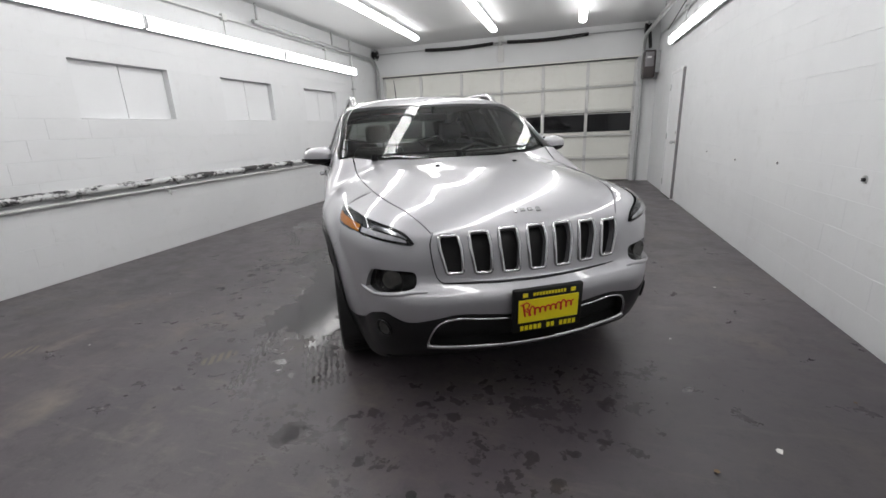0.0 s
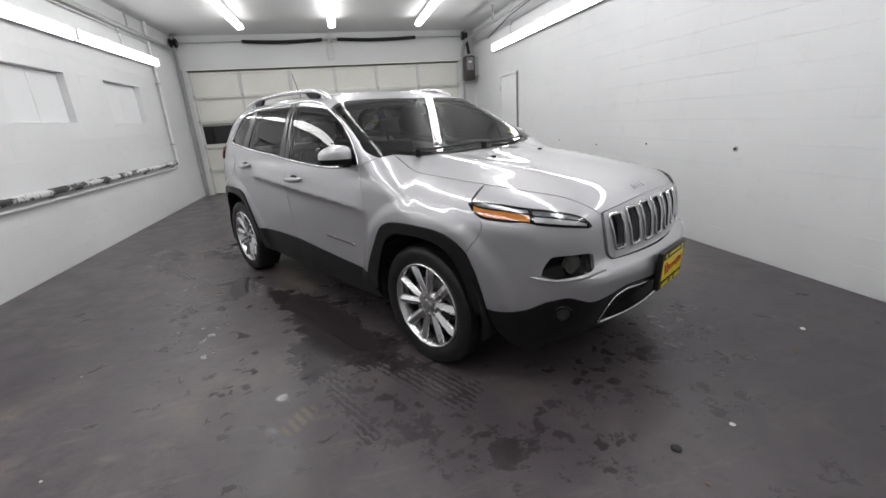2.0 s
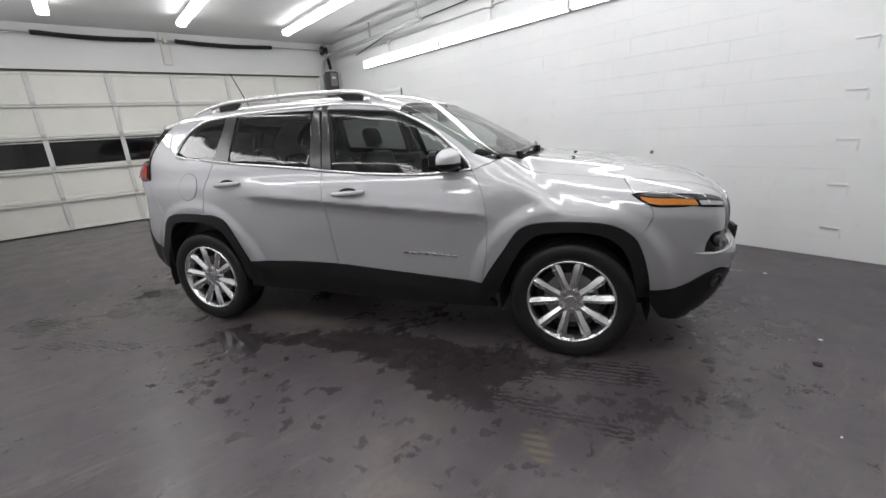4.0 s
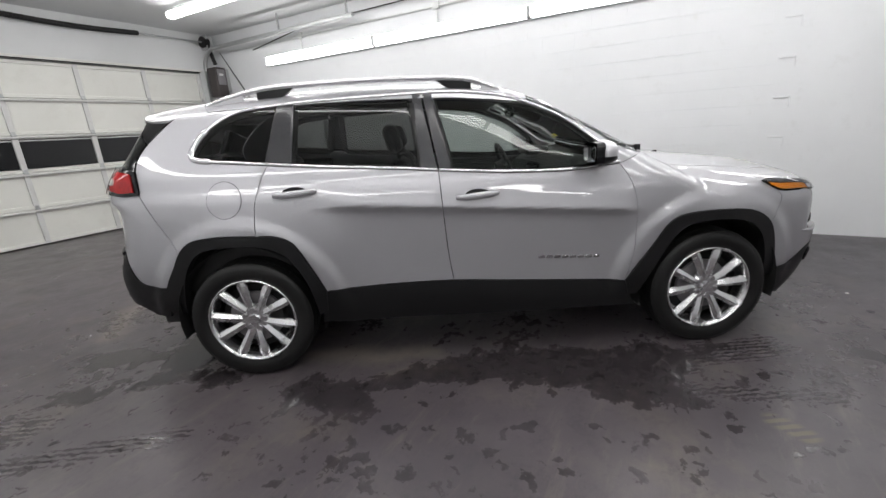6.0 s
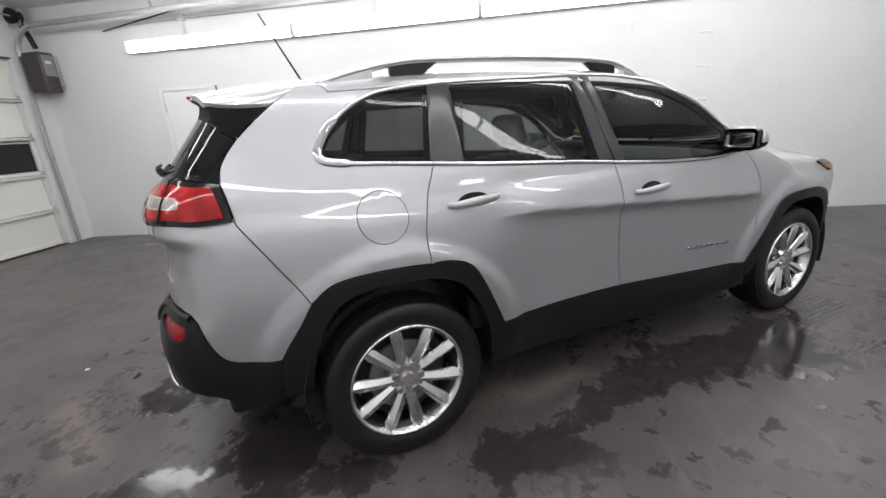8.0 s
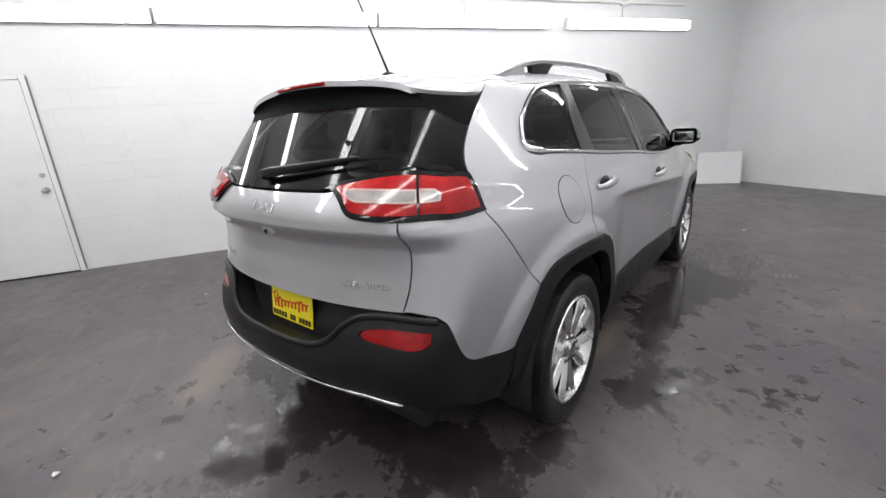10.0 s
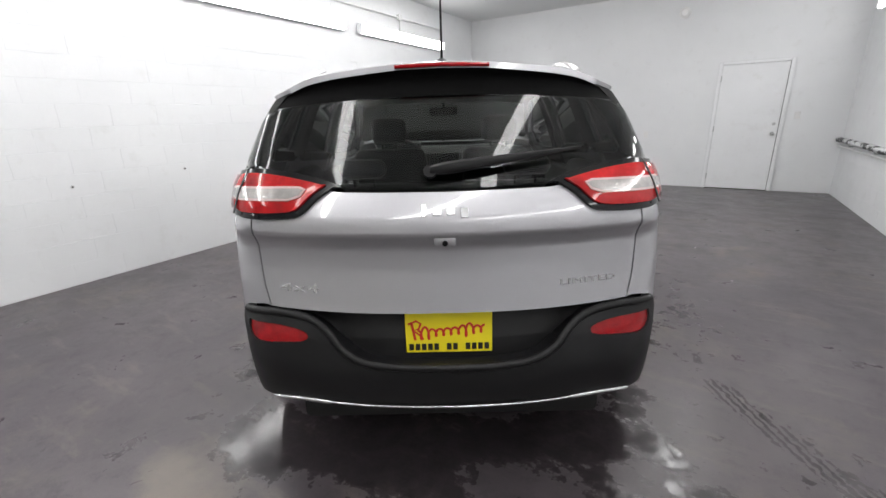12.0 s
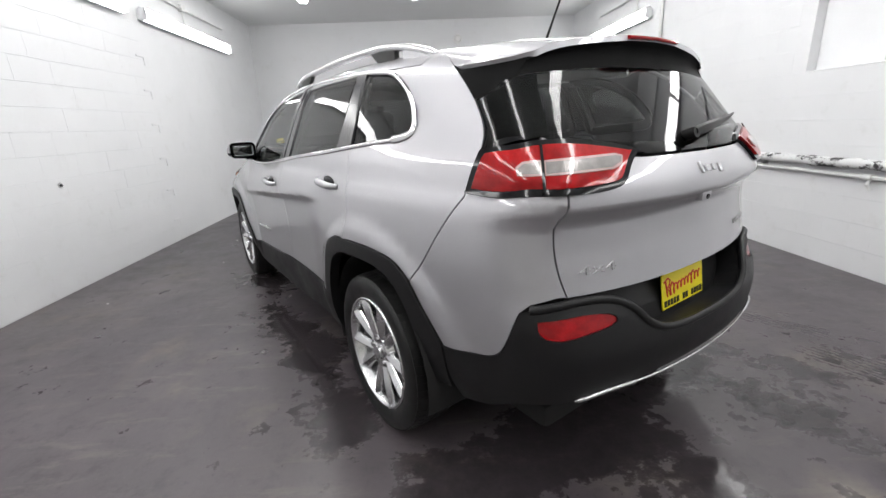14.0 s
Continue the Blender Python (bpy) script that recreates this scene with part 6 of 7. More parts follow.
# ---- dealer plates
def dealer_plate(name, at, framed):
    p = thing(name, "yellow dealer plate with red script and black lettering bars", "plate")
    p.parent = car
    p.matrix_basis = at
    del p["category"]
    bm = bmesh.new()
    if framed:
        box(bm, (-0.172, 0.0, -0.108), (0.172, 0.03, 0.108), 0.008, 2)
        part("plate_frame", bm, CLAD, p, "black plate frame")
    bm = bmesh.new()
    z0, z1 = (-0.058, 0.060) if framed else (-0.072, 0.076)
    box(bm, (-0.15, 0.026, z0), (0.15, 0.0325, z1), 0.003)
    part("plate_sheet", bm, YELLOW, p)
    bm = bmesh.new()                                   # the script, as one flowing red line
    n = 220
    pts = []
    for i in range(n):
        t = i / (n - 1)
        w = t * 2 * math.pi * 9
        amp = 0.013 + 0.012 * max(0, math.sin(t * 2 * math.pi * 1.6 + 0.4)) ** 3
        x = -0.108 + 0.232 * t + 0.007 * math.sin(w)
        pts.append((-x, 0.0335, 0.006 + 0.018 * (t - 0.5) + amp * math.cos(w)))
    sweep(bm, pts, 0.0042, 5, flat=0.5, up=(0, 1, 0))
    sweep(bm, [(0.128, 0.0335, 0.040), (0.116, 0.0335, -0.024)], 0.0045, 6, flat=0.5, up=(0, 1, 0))
    sweep(bm, [(0.140, 0.0335, 0.034), (0.112, 0.0335, 0.046), (0.096, 0.0335, 0.036), (0.104, 0.0335, 0.016), (0.122, 0.0335, 0.010), (0.100, 0.0335, -0.006), (0.088, 0.0335, -0.022)], 0.0038, 6, flat=0.5, up=(0, 1, 0))
    part("script", bm, RED_INK, p, "red script line")
    zl = -0.083 if framed else -0.050
    marks = [(0.130 - 0.0217 * i, zl, 0.008, 0.012, 0.033) for i in range(13) if i not in (5, 8)]
    if framed:
        marks += [(0.075 - 0.015 * i, 0.082, 0.0055, 0.008, 0.031) for i in range(11)] + [(s * 0.118, 0.082, 0.012, 0.010, 0.031) for s in (-1, 1)]
    for x, z, w, h, y in marks:
        bm = bmesh.new()
        box(bm, (x - w, y - 0.0015, z - h), (x + w, y + 0.0015, z + h), 0.0008)
        part("lettering_bar", bm, YELLOW if framed else BLACK_INK, p)
    return p


dealer_plate("front_plate", pose(0.015, -2.448, 0.552, -4, 0, 180), True)
dealer_plate("rear_plate", pose(0.0, 2.208, 0.700, 8, 0, 0), False)

# ---- mirrors, handles, rails, aerial, wipers
for i, s in enumerate((-1, 1)):
    bm = bmesh.new()
    bmesh.ops.create_uvsphere(bm, u_segments=28, v_segments=18, radius=1)
    for v in bm.verts:
        x, y, z = v.co
        sx = 0.104 * (1 - 0.10 * z) * (abs(x) ** 0.8 * (1 if x > 0 else -1))
        yy = 0.066 * y * (1.15 if y < 0 else 0.35)
        zz = 0.064 * (abs(z) ** 0.68 * (1 if z > 0 else -1)) * (1 - 0.20 * x * s)
        v.co = Vector((s * 0.952 + sx + 0.0 * s, -0.700 + yy - 0.02 * (1 - x * s), 1.212 + zz))
    bowl = bm.copy()
    bmesh.ops.delete(bm, geom=[f for f in bm.faces if f.calc_center_median().z < 1.194], context="FACES")
    bmesh.ops.delete(bowl, geom=[f for f in bowl.faces if f.calc_center_median().z >= 1.194], context="FACES")
    mirror = part("door_mirror", bm, PAINT, front_doors[i], "silver door mirror cap", 80)
    part("mirror_bowl", bowl, CLAD, mirror, "black lower mirror shell", 80)
    bm = bmesh.new()
    box(bm, (s * 0.952 - 0.088, -0.678, 1.155), (s * 0.952 + 0.088, -0.664, 1.270), 0.03, 4)
    part("mirror_housing", bm, GLOSS_BLACK, mirror, "black mirror housing")
    bm = bmesh.new()
    box(bm, (s * 0.952 - 0.078, -0.666, 1.165), (s * 0.952 + 0.078, -0.660, 1.260), 0.025, 4)
    part("mirror_glass", bm, MIRROR, mirror, "mirror glass")
    bm = bmesh.new()
    sweep(bm, [(s * 0.835, -0.775, 1.150), (s * 0.87, -0.755, 1.150), (s * 0.92, -0.715, 1.162)], [0.036, 0.030, 0.032], 12, flat=0.7)
    part("mirror_arm", bm, GLOSS_BLACK, mirror, "black mirror foot")
    # handles
    for y0, y1, z, owner in ((0.108, -0.152, 1.024, front_doors[i]), (1.127, 0.876, 1.094, rear_doors[i])):
        ym = (y0 + y1) / 2
        px = abs(on_side([(ym, z)])[0][0])
        slope = -0.065
        pts, rad = [], []
        for t in np.linspace(-1, 1, 17):
            y = ym + 0.118 * t
            q2 = abs(on_side([(y, z)])[0][0])
            pts.append((s * (q2 + 0.034 - 0.030 * abs(t) ** 5), y, z + slope * (ym - y) * -1))
            rad.append(0.0190 * (1 - 0.35 * t * t))
        bm = bmesh.new()
        sweep(bm, pts, rad, 12, flat=0.7, up=(1, 0, 0))
        handle = part("door_handle", bm, PAINT, owner, "silver door handle", 60)
        # black oval gives the silver recess its shade by colour
        bm = bmesh.new()
        c = on_side([(ym, z - 0.004)])[0]
        bmesh.ops.create_uvsphere(bm, u_segments=20, v_segments=10, radius=1)
        for v in bm.verts:
            v.co = Vector((s * (px - 0.001) + 0.005 * v.co.x, ym + 0.074 * v.co.y, z - 0.002 + 0.036 * v.co.z))
        part("handle_shade", bm, GLOSS_BLACK, handle, "black oval drawn for the shaded handle recess")
    # roof rail
    ry = np.linspace(-0.22, 1.52, 40)
    rail, rr = [], []
    for y in ry:
        e = min(1, (y + 0.22) / 0.26, (1.52 - y) / 0.46)
        x = 0.625 - 0.030 * max(0, y - 0.6) ** 2
        rail.append((s * x, y, float(roof_z(x, y)) - 0.012 + 0.062 * math.sin(math.pi / 2 * max(0, e)) ** 0.9))
        rr.append(0.022 if 0.05 < e else 0.012)
    rail_ob = strip("roof_rail", rail, rr, SATIN, car, "satin silver roof rail", flat_to=0.75, seg=12)[0]
    for nm, ya, yb, mt, wide, lb2 in (("rail_foot", 0.98, 1.22, CLAD, 0.012, "black rail foot"), ("rail_foot", -0.04, 0.19, CLAD, 0.012, "black rail foot"), ("rail_foot", -0.22, -0.10, SATIN, 0.019, ""), ("rail_foot", 1.30, 1.53, SATIN, 0.019, "")):
        bm = bmesh.new()
        rows = []
        for y in np.linspace(ya, yb, 12):
            x = 0.625 - 0.030 * max(0, y - 0.6) ** 2
            e = max(0, min(1, (y + 0.22) / 0.26, (1.52 - y) / 0.46))
            z0 = float(roof_z(x, y)) - 0.012
            z1 = z0 + 0.062 * math.sin(math.pi / 2 * e) ** 0.9
            k2 = (y - ya) / (yb - ya)
            lean = 0 if mt is SATIN else 0.11 * (1 - k2) if ya > 0.5 else -0.11 * k2
            rows.append([bm.verts.new((s * (x + dx), y + (lean if z < z1 else 0), z)) for dx, z in ((-wide, z0 - 0.01), (wide, z0 - 0.01), (wide, z1 + 0.002), (-wide, z1 + 0.002))])
        for p, q in zip(rows, rows[1:]):
            for k2 in range(4):
                bm.faces.new((p[k2], p[(k2 + 1) % 4], q[(k2 + 1) % 4], q[k2]))
        bm.faces.new(rows[0]), bm.faces.new(rows[-1])
        part(nm, bm, mt, rail_ob, lb2)
    # fuel door on the right side only
    if s < 0:
        disc = np.array([(1.398 + 0.098 * math.cos(a), 1.078 + 0.097 * math.sin(a)) for a in np.linspace(0, 2 * math.pi, 48, endpoint=False)])
        panel("fuel_door", "side", disc, PAINT, quarter[0], "round silver fuel door", lift=0.0022, deep=0.004, gap=0, grid=0.04)
        o = on_side(np.array([(1.398 + 0.0995 * math.cos(a), 1.078 + 0.0985 * math.sin(a)) for a in np.linspace(0, 2 * math.pi, 48, endpoint=False)]))
        strip("fuel_door_gap", o + gradient(o) * 0.0002, 0.0018, INNER, quarter[0], closed=True, seg=6)
aerial = thing("aerial", "", "", None)
aerial.parent = car
bm = bmesh.new()
zr = float(roof_z(0, 1.50))
bmesh.ops.create_uvsphere(bm, u_segments=16, v_segments=10, radius=1)
for v in bm.verts:
    v.co = Vector((0.028 * v.co.x, 1.50 + 0.05 * v.co.y, zr + 0.030 * max(0, v.co.z)))
part("aerial_base", bm, CLAD, aerial)
bm = bmesh.new()
rod(bm, (0, 1.50, zr + 0.02), (0, 1.66, zr + 0.33), 0.006, 8, 0.003)
part("aerial_mast", bm, CLAD, aerial)
for x0, x1 in ((-0.58, 0.02), (0.0, 0.55)):
    w = thing("windshield_wiper", "", "", None)
    w.parent = car
    bm = bmesh.new()
    pts = [on_top([(x0 + (x1 - x0) * t, -1.115 + 0.05 * (abs(x0 + (x1 - x0) * t) / 0.6) ** 2 + 0.02 * t)])[0] + (0, -0.012, 0.018) for t in np.linspace(0, 1, 12)]
    sweep(bm, pts, 0.011, 6, flat=0.7)
    part("wiper_arm", bm, CLAD, w)
    bm = bmesh.new()
    c = pts[0]
    rod(bm, (c[0], c[1] - 0.02, c[2] - 0.035), (c[0], c[1] - 0.02, c[2] + 0.012), 0.02, 12)
    part("wiper_pivot", bm, CLAD, w)
for x in (-0.22, 0.30):
    bm = bmesh.new()
    c = on_top([(x, -1.42)])[0]
    box(bm, (x - 0.012, c[1] - 0.012, c[2] - 0.004), (x + 0.012, c[1] + 0.012, c[2] + 0.010), 0.004, 2)
    part("washer_jet", bm, CLAD, car, "small black washer jet")
bm = bmesh.new()
c = on_top([(0.60, -0.93)])[0]
box(bm, (-0.028, -0.022, -0.001), (0.028, 0.022, 0.001))
bm.transform(Matrix.Translation((c[0], c[1], c[2] - 0.016)) @ Matrix.Rotation(radians(28), 4, "X"))
part("screen_sticker", bm, YELLOW, car, "small yellow windshield sticker")

# ---- wheels
def tyre_mesh():
    bm = bmesh.new()
    prof = [(-0.085, 0.240), (-0.101, 0.253), (-0.113, 0.285), (-0.112, 0.318), (-0.103, 0.340), (-0.088, 0.350), (-0.060, 0.353), (0, 0.3535), (0.060, 0.353), (0.088, 0.350), (0.103, 0.340), (0.112, 0.318), (0.113, 0.285), (0.101, 0.253), (0.085, 0.240)]
    n = 64
    rings = [[bm.verts.new((x, r * math.cos(2 * math.pi * j / n), r * math.sin(2 * math.pi * j / n))) for x, r in prof] for j in range(n)]
    for j in range(n):
        a, b = rings[j], rings[(j + 1) % n]
        for i in range(len(prof) - 1):
            bm.faces.new((a[i], a[i + 1], b[i + 1], b[i]))
    return bm


def tread_mesh(n=64):
    """Tread blocks at both shoulders and the middle."""
    bm = bmesh.new()
    for j in range(n):
        a = 2 * math.pi * (j + 0.5) / n
        for x0, x1 in ((-0.098, -0.055), (-0.045, -0.006), (0.006, 0.045), (0.055, 0.098)):
            b2 = bmesh.ops.create_cube(bm, size=1)["verts"]
            for v in b2:
                r = 0.3500 + 0.006 * (v.co.z + 0.5)
                aa = a + v.co.y * 0.082 + v.co.x * 0.02
                x = (x0 + x1) / 2 + v.co.x * (x1 - x0)
                r -= 0.008 * max(0, abs(x) - 0.085) / 0.013
                v.co = Vector((x, r * math.cos(aa), r * math.sin(aa)))
    return bm


def wheel_thing(parent, at, side):
    w = thing("wheel", "", "", None)
    w.parent = parent
    w.matrix_basis = at
    tyre = part("tyre", tyre_mesh(), RUBBER, w, "black tyre", 40)
    tagged(part("tread", tread_mesh(), RUBBER, tyre, "black tread blocks", 40), "black tread blocks", kind="stuff")
    o = -1 if side < 0 else 1               # outer face
    bm = bmesh.new()
    prof = [(o * 0.100, 0.254), (o * 0.106, 0.252), (o * 0.108, 0.247), (o * 0.106, 0.242), (o * 0.094, 0.237), (o * 0.080, 0.230), (o * 0.02, 0.216), (-o * 0.08, 0.212), (-o * 0.10, 0.238)]
    n = 72
    rings = [[bm.verts.new((x, r * math.cos(2 * math.pi * j / n), r * math.sin(2 * math.pi * j / n))) for x, r in prof] for j in range(n)]
    for j in range(n):
        for i in range(len(prof) - 1):
            bm.faces.new((rings[j][i], rings[j][i + 1], rings[(j + 1) % n][i + 1], rings[(j + 1) % n][i]))
    rim = part("rim", bm, ALLOY, w, "polished alloy rim", 50)
    for k3 in range(10):                    # five pairs of ridged spokes
        pair, sg = k3 // 2, (-1 if k3 % 2 else 1)
        bm = bmesh.new()
        rows = []
        for r, wd, x, h, off in ((0.040, 0.019, 0.078, 0.020, 12), (0.075, 0.0235, 0.086, 0.026, 14), (0.12, 0.0255, 0.094, 0.032, 15.5), (0.17, 0.0285, 0.100, 0.036, 16.3), (0.214, 0.0300, 0.103, 0.036, 16.8), (0.2405, 0.019, 0.101, 0.028, 17.0)):
            a = 2 * math.pi * pair / 5 + math.radians(sg * off)
            c, s2 = math.cos(a), math.sin(a)
            sec = []
            for u, d in ((-1, 0.62), (-0.86, 0.40), (0.12, 0.0), (0.86, 0.42), (1, 0.62), (0.8, 1.0), (-0.8, 1.0)):
                sec.append(bm.verts.new((o * (x - h * d), r * c - u * wd * s2, r * s2 + u * wd * c)))
            rows.append(sec)
        for p, q in zip(rows, rows[1:]):
            for i in range(7):
                bm.faces.new((p[i], p[(i + 1) % 7], q[(i + 1) % 7], q[i]))
        bm.faces.new(rows[-1])
        part("spoke", bm, ALLOY, rim, smooth=18)
    bm = bmesh.new()
    rod(bm, (o * 0.05, 0, 0), (o * 0.082, 0, 0), 0.094, 40, 0.074)
    part("hub", bm, ALLOY, rim)
    bm = bmesh.new()
    rod(bm, (o * 0.078, 0, 0), (o * 0.096, 0, 0), 0.036, 28, 0.031)
    part("centre_cap", bm, SATIN, rim, "satin centre cap")
    for k3 in range(5):
        a = 2 * math.pi * (k3 + 0.5) / 5
        bm = bmesh.new()
        rod(bm, (o * 0.070, 0.057 * math.cos(a), 0.057 * math.sin(a)), (o * 0.092, 0.057 * math.cos(a), 0.057 * math.sin(a)), 0.0115, 6)
        part("lug_nut", bm, CHROME, rim)
    bm = bmesh.new()
    rod(bm, (o * 0.015, 0, 0), (o * 0.035, 0, 0), 0.155, 40)
    part("brake_disc", bm, GREY_PLASTIC, w, "grey brake disc")
    bm = bmesh.new()
    box(bm, (-0.03 if o > 0 else -0.06, -0.165, -0.06), (0.06 if o > 0 else 0.03, -0.085, 0.06), 0.012, 2)
    part("brake_caliper", bm, INNER, w)
    bm = bmesh.new()
    rod(bm, (-o * 0.09, 0, 0), (o * 0.01, 0, 0), 0.20, 32)
    part("backing_plate", bm, INNER, w)


for s in (-1, 1):
    for y, spin in ((-1.35, 12), (1.35, -8)):
        wheel_thing(car, BODY.inverted() @ pose(s * 0.806, y, 0.353, spin * (1 if s < 0 else 1.7), 0, 0), s)
        y = (y - 0.038) / 0.962
        bm = bmesh.new()                     # dark wheel housing
        n = 18
        arcs = [[bm.verts.new((s * x, y + 0.435 * math.cos(a), 0.375 + 0.435 * math.sin(a))) for a in [math.pi * (-0.08 + 1.16 * i / n) for i in range(n + 1)]] for x in (0.90, 0.56)]
        for i in range(n):
            bm.faces.new((arcs[0][i], arcs[0][i + 1], arcs[1][i + 1], arcs[1][i]))
        bm.faces.new(arcs[1])
        part("wheel_housing", bm, INNER, car, "dark wheel housing")

# ---- underbody, cabin
bm = bmesh.new()
box(bm, (-0.60, -2.05, 0.24), (0.60, 2.10, 0.34), 0.03, 2)
box(bm, (-0.84, -0.90, 0.27), (0.84, 0.88, 0.46), 0.03, 2)
part("underbody", bm, INNER, car, "dark underbody")
# unseen box, added to stop light passing through the nose
bm = bmesh.new()
box(bm, (-0.57, -2.12, 0.34), (0.57, -1.15, 0.90), 0.05, 2)
part("nose_light_stop", bm, INNER, car, "unseen dark box that stops light inside the nose")
bm = bmesh.new()
box(bm, (-0.58, 1.60, 0.34), (0.58, 2.12, 0.62), 0.03, 2)
part("load_floor", bm, TRIM_IN, car)
for s in (-1, 1):
    for y0, y1 in ((-0.82, 0.14), (0.22, 1.0)):
        bm = bmesh.new()
        box(bm, (s * 0.79 - 0.03, y0, 0.45), (s * 0.79 + 0.03, y1, 1.10), 0.03, 3)
        part("door_card", bm, TRIM_IN, car)
    bm = bmesh.new()
    box(bm, (s * 0.72 - 0.05, 1.12, 0.5), (s * 0.72 + 0.05, 1.80, 1.19), 0.04, 3)
    part("side_trim", bm, TRIM_IN, car)
bm = bmesh.new()
prof = [(-1.04, 1.115), (-0.85, 1.150), (-0.70, 1.145), (-0.60, 1.09), (-0.56, 0.98), (-0.62, 0.80), (-0.66, 0.55), (-1.04, 0.5)]
ends = [[bm.verts.new((x, y, z - (0.02 if abs(x) > 0.6 else 0))) for y, z in prof] for x in (-0.76, -0.4, 0.4, 0.76)]
for a, b in zip(ends, ends[1:]):
    for i in range(len(prof)):
        bm.faces.new((a[i], a[(i + 1) % len(prof)], b[(i + 1) % len(prof)], b[i]))
bm.faces.new(ends[0]), bm.faces.new(ends[-1])
dash = part("dashboard", bm, TRIM_IN, car, "dark dashboard", 30)
bm = bmesh.new()
box(bm, (0.22, -0.78, 1.13), (0.54, -0.58, 1.20), 0.03, 3)
part("instrument_hood", bm, TRIM_IN, dash)
bm = bmesh.new()
box(bm, (-0.13, -0.60, 0.92), (0.13, -0.555, 1.10), 0.012, 2)
part("centre_screen", bm, GLOSS_BLACK, dash)
bm = bmesh.new()
m = Matrix.Translation((0.38, -0.44, 1.055)) @ Matrix.Rotation(radians(66), 4, "X")
sweep(bm, [m @ Vector((0.185 * math.cos(a), 0.185 * math.sin(a), 0)) for a in [2 * math.pi * i / 32 for i in range(32)]], 0.016, 8, closed=True)
for a in (radians(0), radians(180), radians(270)):
    sweep(bm, [m @ Vector((0, 0, -0.02)), m @ Vector((0.18 * math.cos(a), 0.18 * math.sin(a), 0))], 0.018, 6)
rod(bm, m @ Vector((0, 0, -0.08)), m @ Vector((0, 0, 0.0)), 0.06, 18)
part("steering_wheel", bm, TRIM_IN, car, "dark steering wheel", 60)


def seat_of(x, y, width, rest):
    st = thing("front_seat" if rest == 1 else "rear_seat", "", "", None)
    st.parent = car
    bm = bmesh.new()
    box(bm, (x - width / 2, y - 0.28, 0.50), (x + width / 2, y + 0.26, 0.68), 0.06, 3)
    part("seat_cushion", bm, SEAT, st)
    bm = bmesh.new()
    tall = 0.62 if rest == 1 else 0.50
    box(bm, (-width / 2, -0.07, 0), (width / 2, 0.07, tall), 0.06, 4)
    bm.transform(Matrix.Translation((x, y + 0.26, 0.62)) @ Matrix.Rotation(radians(-18), 4, "X"))
    part("seat_back", bm, SEAT, st)
    spots = [0] if rest == 1 else [-width * 0.33, width * 0.33]
    for dx in spots:
        bm = bmesh.new()
        box(bm, (-0.12, -0.05, 0.66), (0.12, 0.05, 0.84 if rest == 1 else 0.76), 0.05, 4)
        rod(bm, (-0.05, 0, 0.58), (-0.05, 0, 0.68), 0.008, 8)
        rod(bm, (0.05, 0, 0.58), (0.05, 0, 0.68), 0.008, 8)
        bm.transform(Matrix.Translation((x + dx, y + 0.26, 0.62 if rest == 1 else 0.50)) @ Matrix.Rotation(radians(-16), 4, "X"))
        part("headrest", bm, SEAT, st)


seat_of(-0.38, 0.00, 0.50, 1)
seat_of(0.38, 0.00, 0.50, 1)
seat_of(0.0, 0.92, 1.24, 2)
bm = bmesh.new()
box(bm, (-0.12, -0.415, 1.435), (0.12, -0.385, 1.505), 0.018, 3)
rod(bm, (0, -0.40, 1.49), (0, -0.43, 1.555), 0.012, 8)
part("cabin_mirror", bm, GLOSS_BLACK, car, "cabin rear-view mirror")

# ---------------------------------------------------------------- the painted blocks of the side walls, last
def block_mesh(length, joined=None, at=(0, 0, 0), side=1):
    """One block face, local x into the room, edges rounded under the paint; joined adds it to lists of places and faces."""
    h, g, r, q = BH / 2 - 0.0008, length / 2 - 0.0001, 0.0016, 0.0002
    pts = [(-D - 0.002, -g, -h), (-D - 0.002, g, -h), (-D - 0.002, g, h), (-D - 0.002, -g, h), (0, -g + q, -h + r), (0, g - q, -h + r), (0, g - q, h - r), (0, -g + q, h - r)]
    faces = [(4, 5, 6, 7), (0, 1, 5, 4), (1, 2, 6, 5), (2, 3, 7, 6), (3, 0, 4, 7)]
    if joined is None:
        me = bpy.data.meshes.new("block")
        me.from_pydata(pts, [], faces)
        me.materials.append(WALL)
        return me
    n = len(joined[0])
    joined[0].extend((at[0] + side * x, at[1] + y, at[2] + z) for x, y, z in pts)
    joined[1].extend(tuple(n + i for i in (f if side > 0 else f[::-1])) for f in faces)


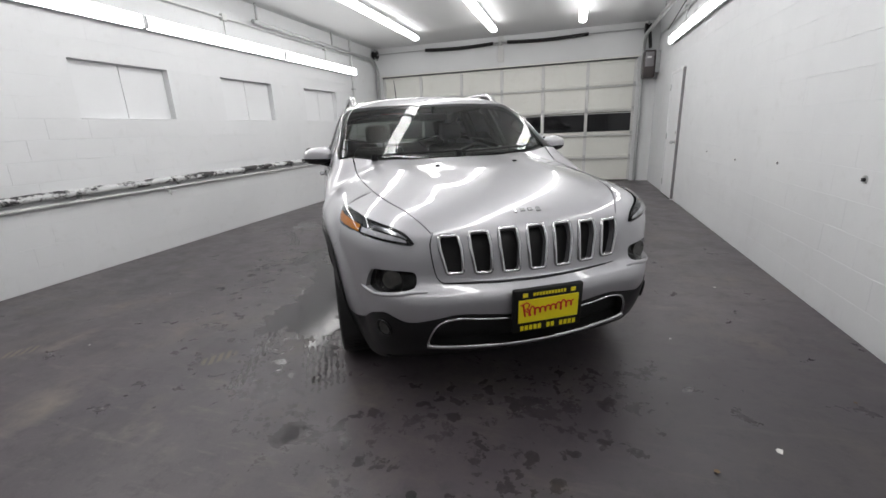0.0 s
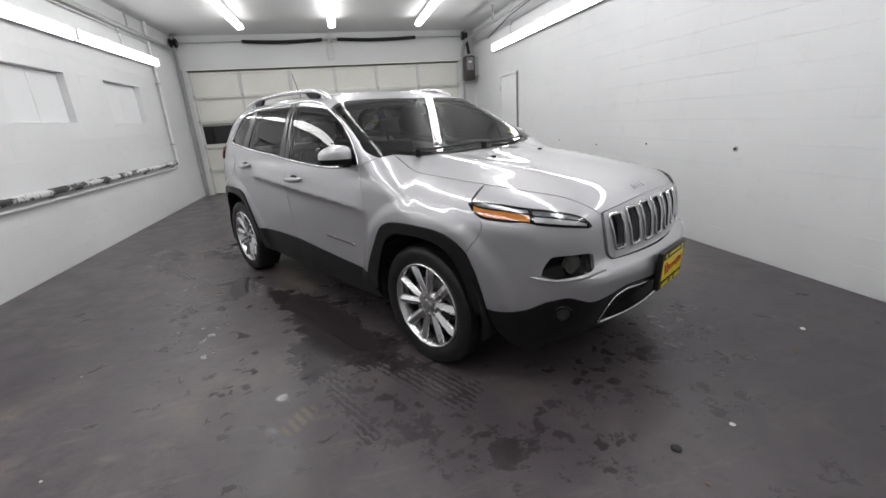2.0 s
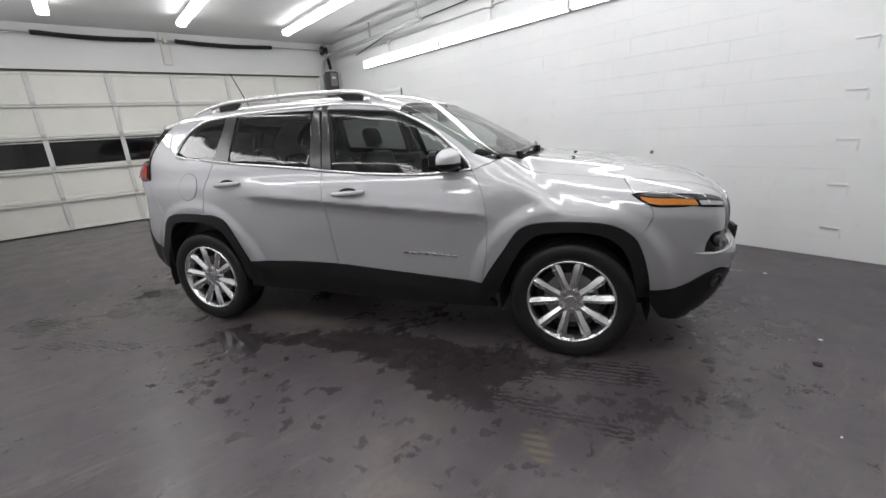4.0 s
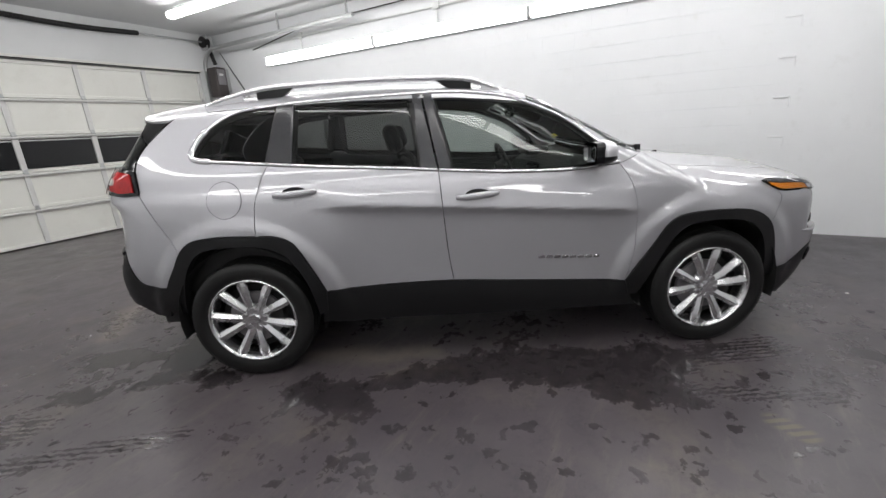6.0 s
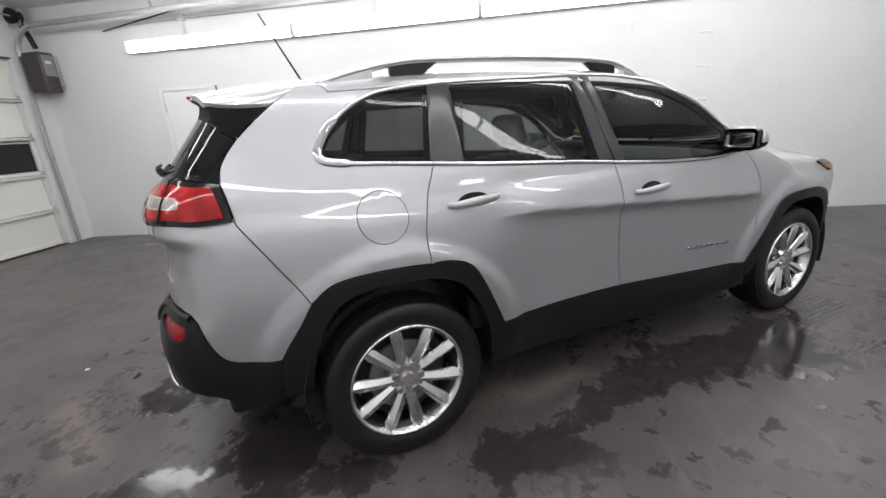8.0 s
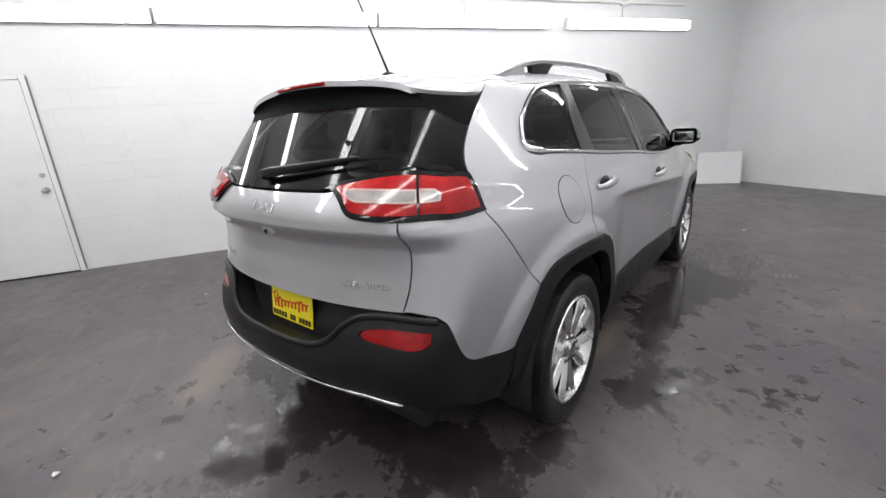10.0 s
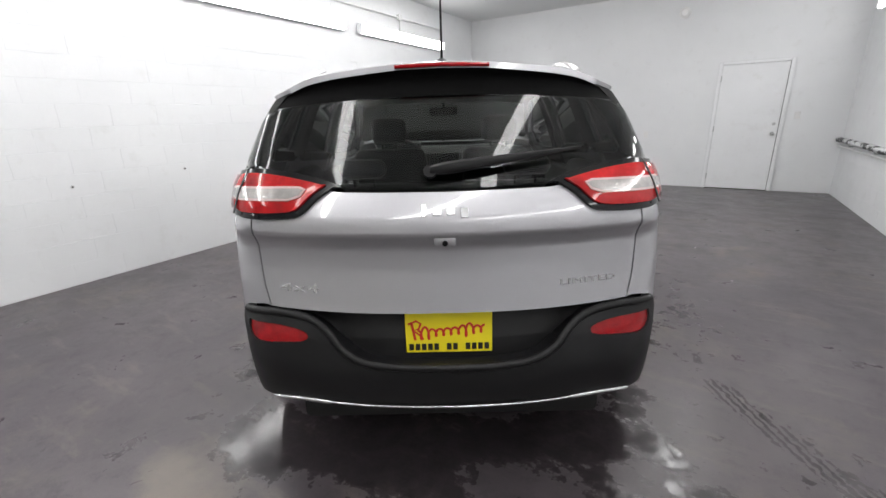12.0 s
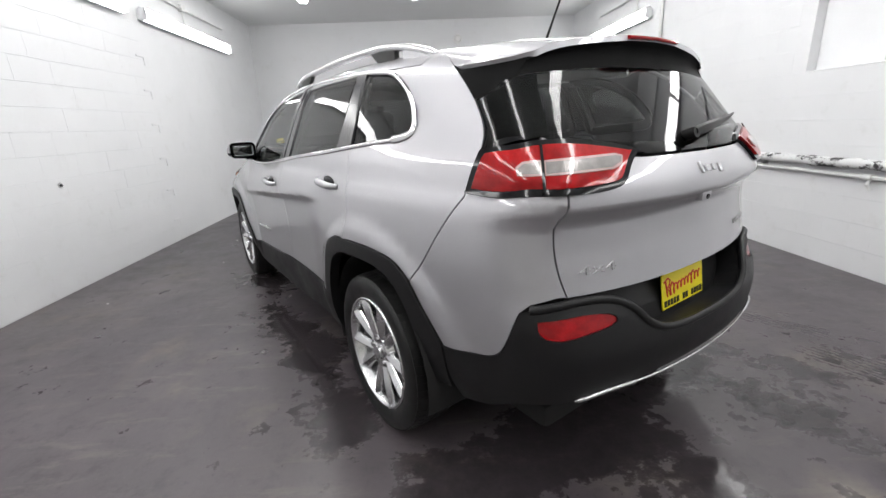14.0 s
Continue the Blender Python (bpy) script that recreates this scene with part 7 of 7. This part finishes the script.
rnd = random.Random(11)
rest = {wall_right: ([], []), wall_left: ([], [])}
whole = block_mesh(BW)
for wall, x, side, y_lo in ((wall_right, XR, -1, -2.42), (wall_left, XL, 1, YB)):
    for row in range(int(ZC / BH)):
        z = (row + 0.5) * BH
        y = y_lo + (BW / 2 if row % 2 else 0)
        if row % 2:
            block_mesh(BW / 2, rest[wall], (x, y_lo + BW / 4, z), side)
        while y + BW < YF - 0.03:
            c = y + BW / 2
            y += BW
            if wall is wall_left and z + BH / 2 > NZ0 + 0.005 and z - BH / 2 < NZ1 - 0.005 and any(c + BW / 2 > a and c - BW / 2 < b for a, b in NICHES):
                continue
            dx = rnd.uniform(-0.0004, 0.0004)
            if wall is wall_right and c < 5.0 and row < 15:
                ob = new("block", whole)
                ob.parent = wall
                ob.matrix_basis = pose(x + dx, c, z, 0, 0, 180)
            else:
                block_mesh(BW, rest[wall], (x + dx, c, z), side)
for wall, (pts, faces) in rest.items():
    me = bpy.data.meshes.new("blockwork")
    me.from_pydata(pts, [], faces)
    me.materials.append(WALL)
    ob = new("blockwork", me)
    ob.parent = wall
    tagged(ob, "white painted block courses", kind="stuff")

# mortar squeezed out of the joints and painted over, in broken lengths
rnd = random.Random(23)
for wall, x, side, y_lo, y_hi, count in ((wall_right, XR, -1, -2.35, 4.0, 150), (wall_left, XL, 1, -5.5, 5.0, 60)):
    bm = bmesh.new()
    for _ in range(count):
        z = BH * rnd.randint(2, 14)
        y, length = rnd.uniform(y_lo, y_hi), rnd.uniform(0.05, 0.30)
        if wall is wall_left and NZ0 - 0.05 < z < NZ1 + 0.05 or abs(z - 2.7) < 0.14 or 4.0 < y + length:
            continue
        n = max(3, int(length / 0.06))
        line_of = [(x + side * 0.001, y + length * i / n, z + rnd.uniform(-0.003, 0.003)) for i in range(n + 1)]
        sweep(bm, line_of, [0.0015] + [rnd.uniform(0.0018, 0.0042) for _ in range(n - 1)] + [0.0015], 5)
    tagged(part("mortar_ridges", bm, WALL, wall, "painted-over mortar ridges along the joints", 60), "painted-over mortar ridges along the joints", kind="stuff")
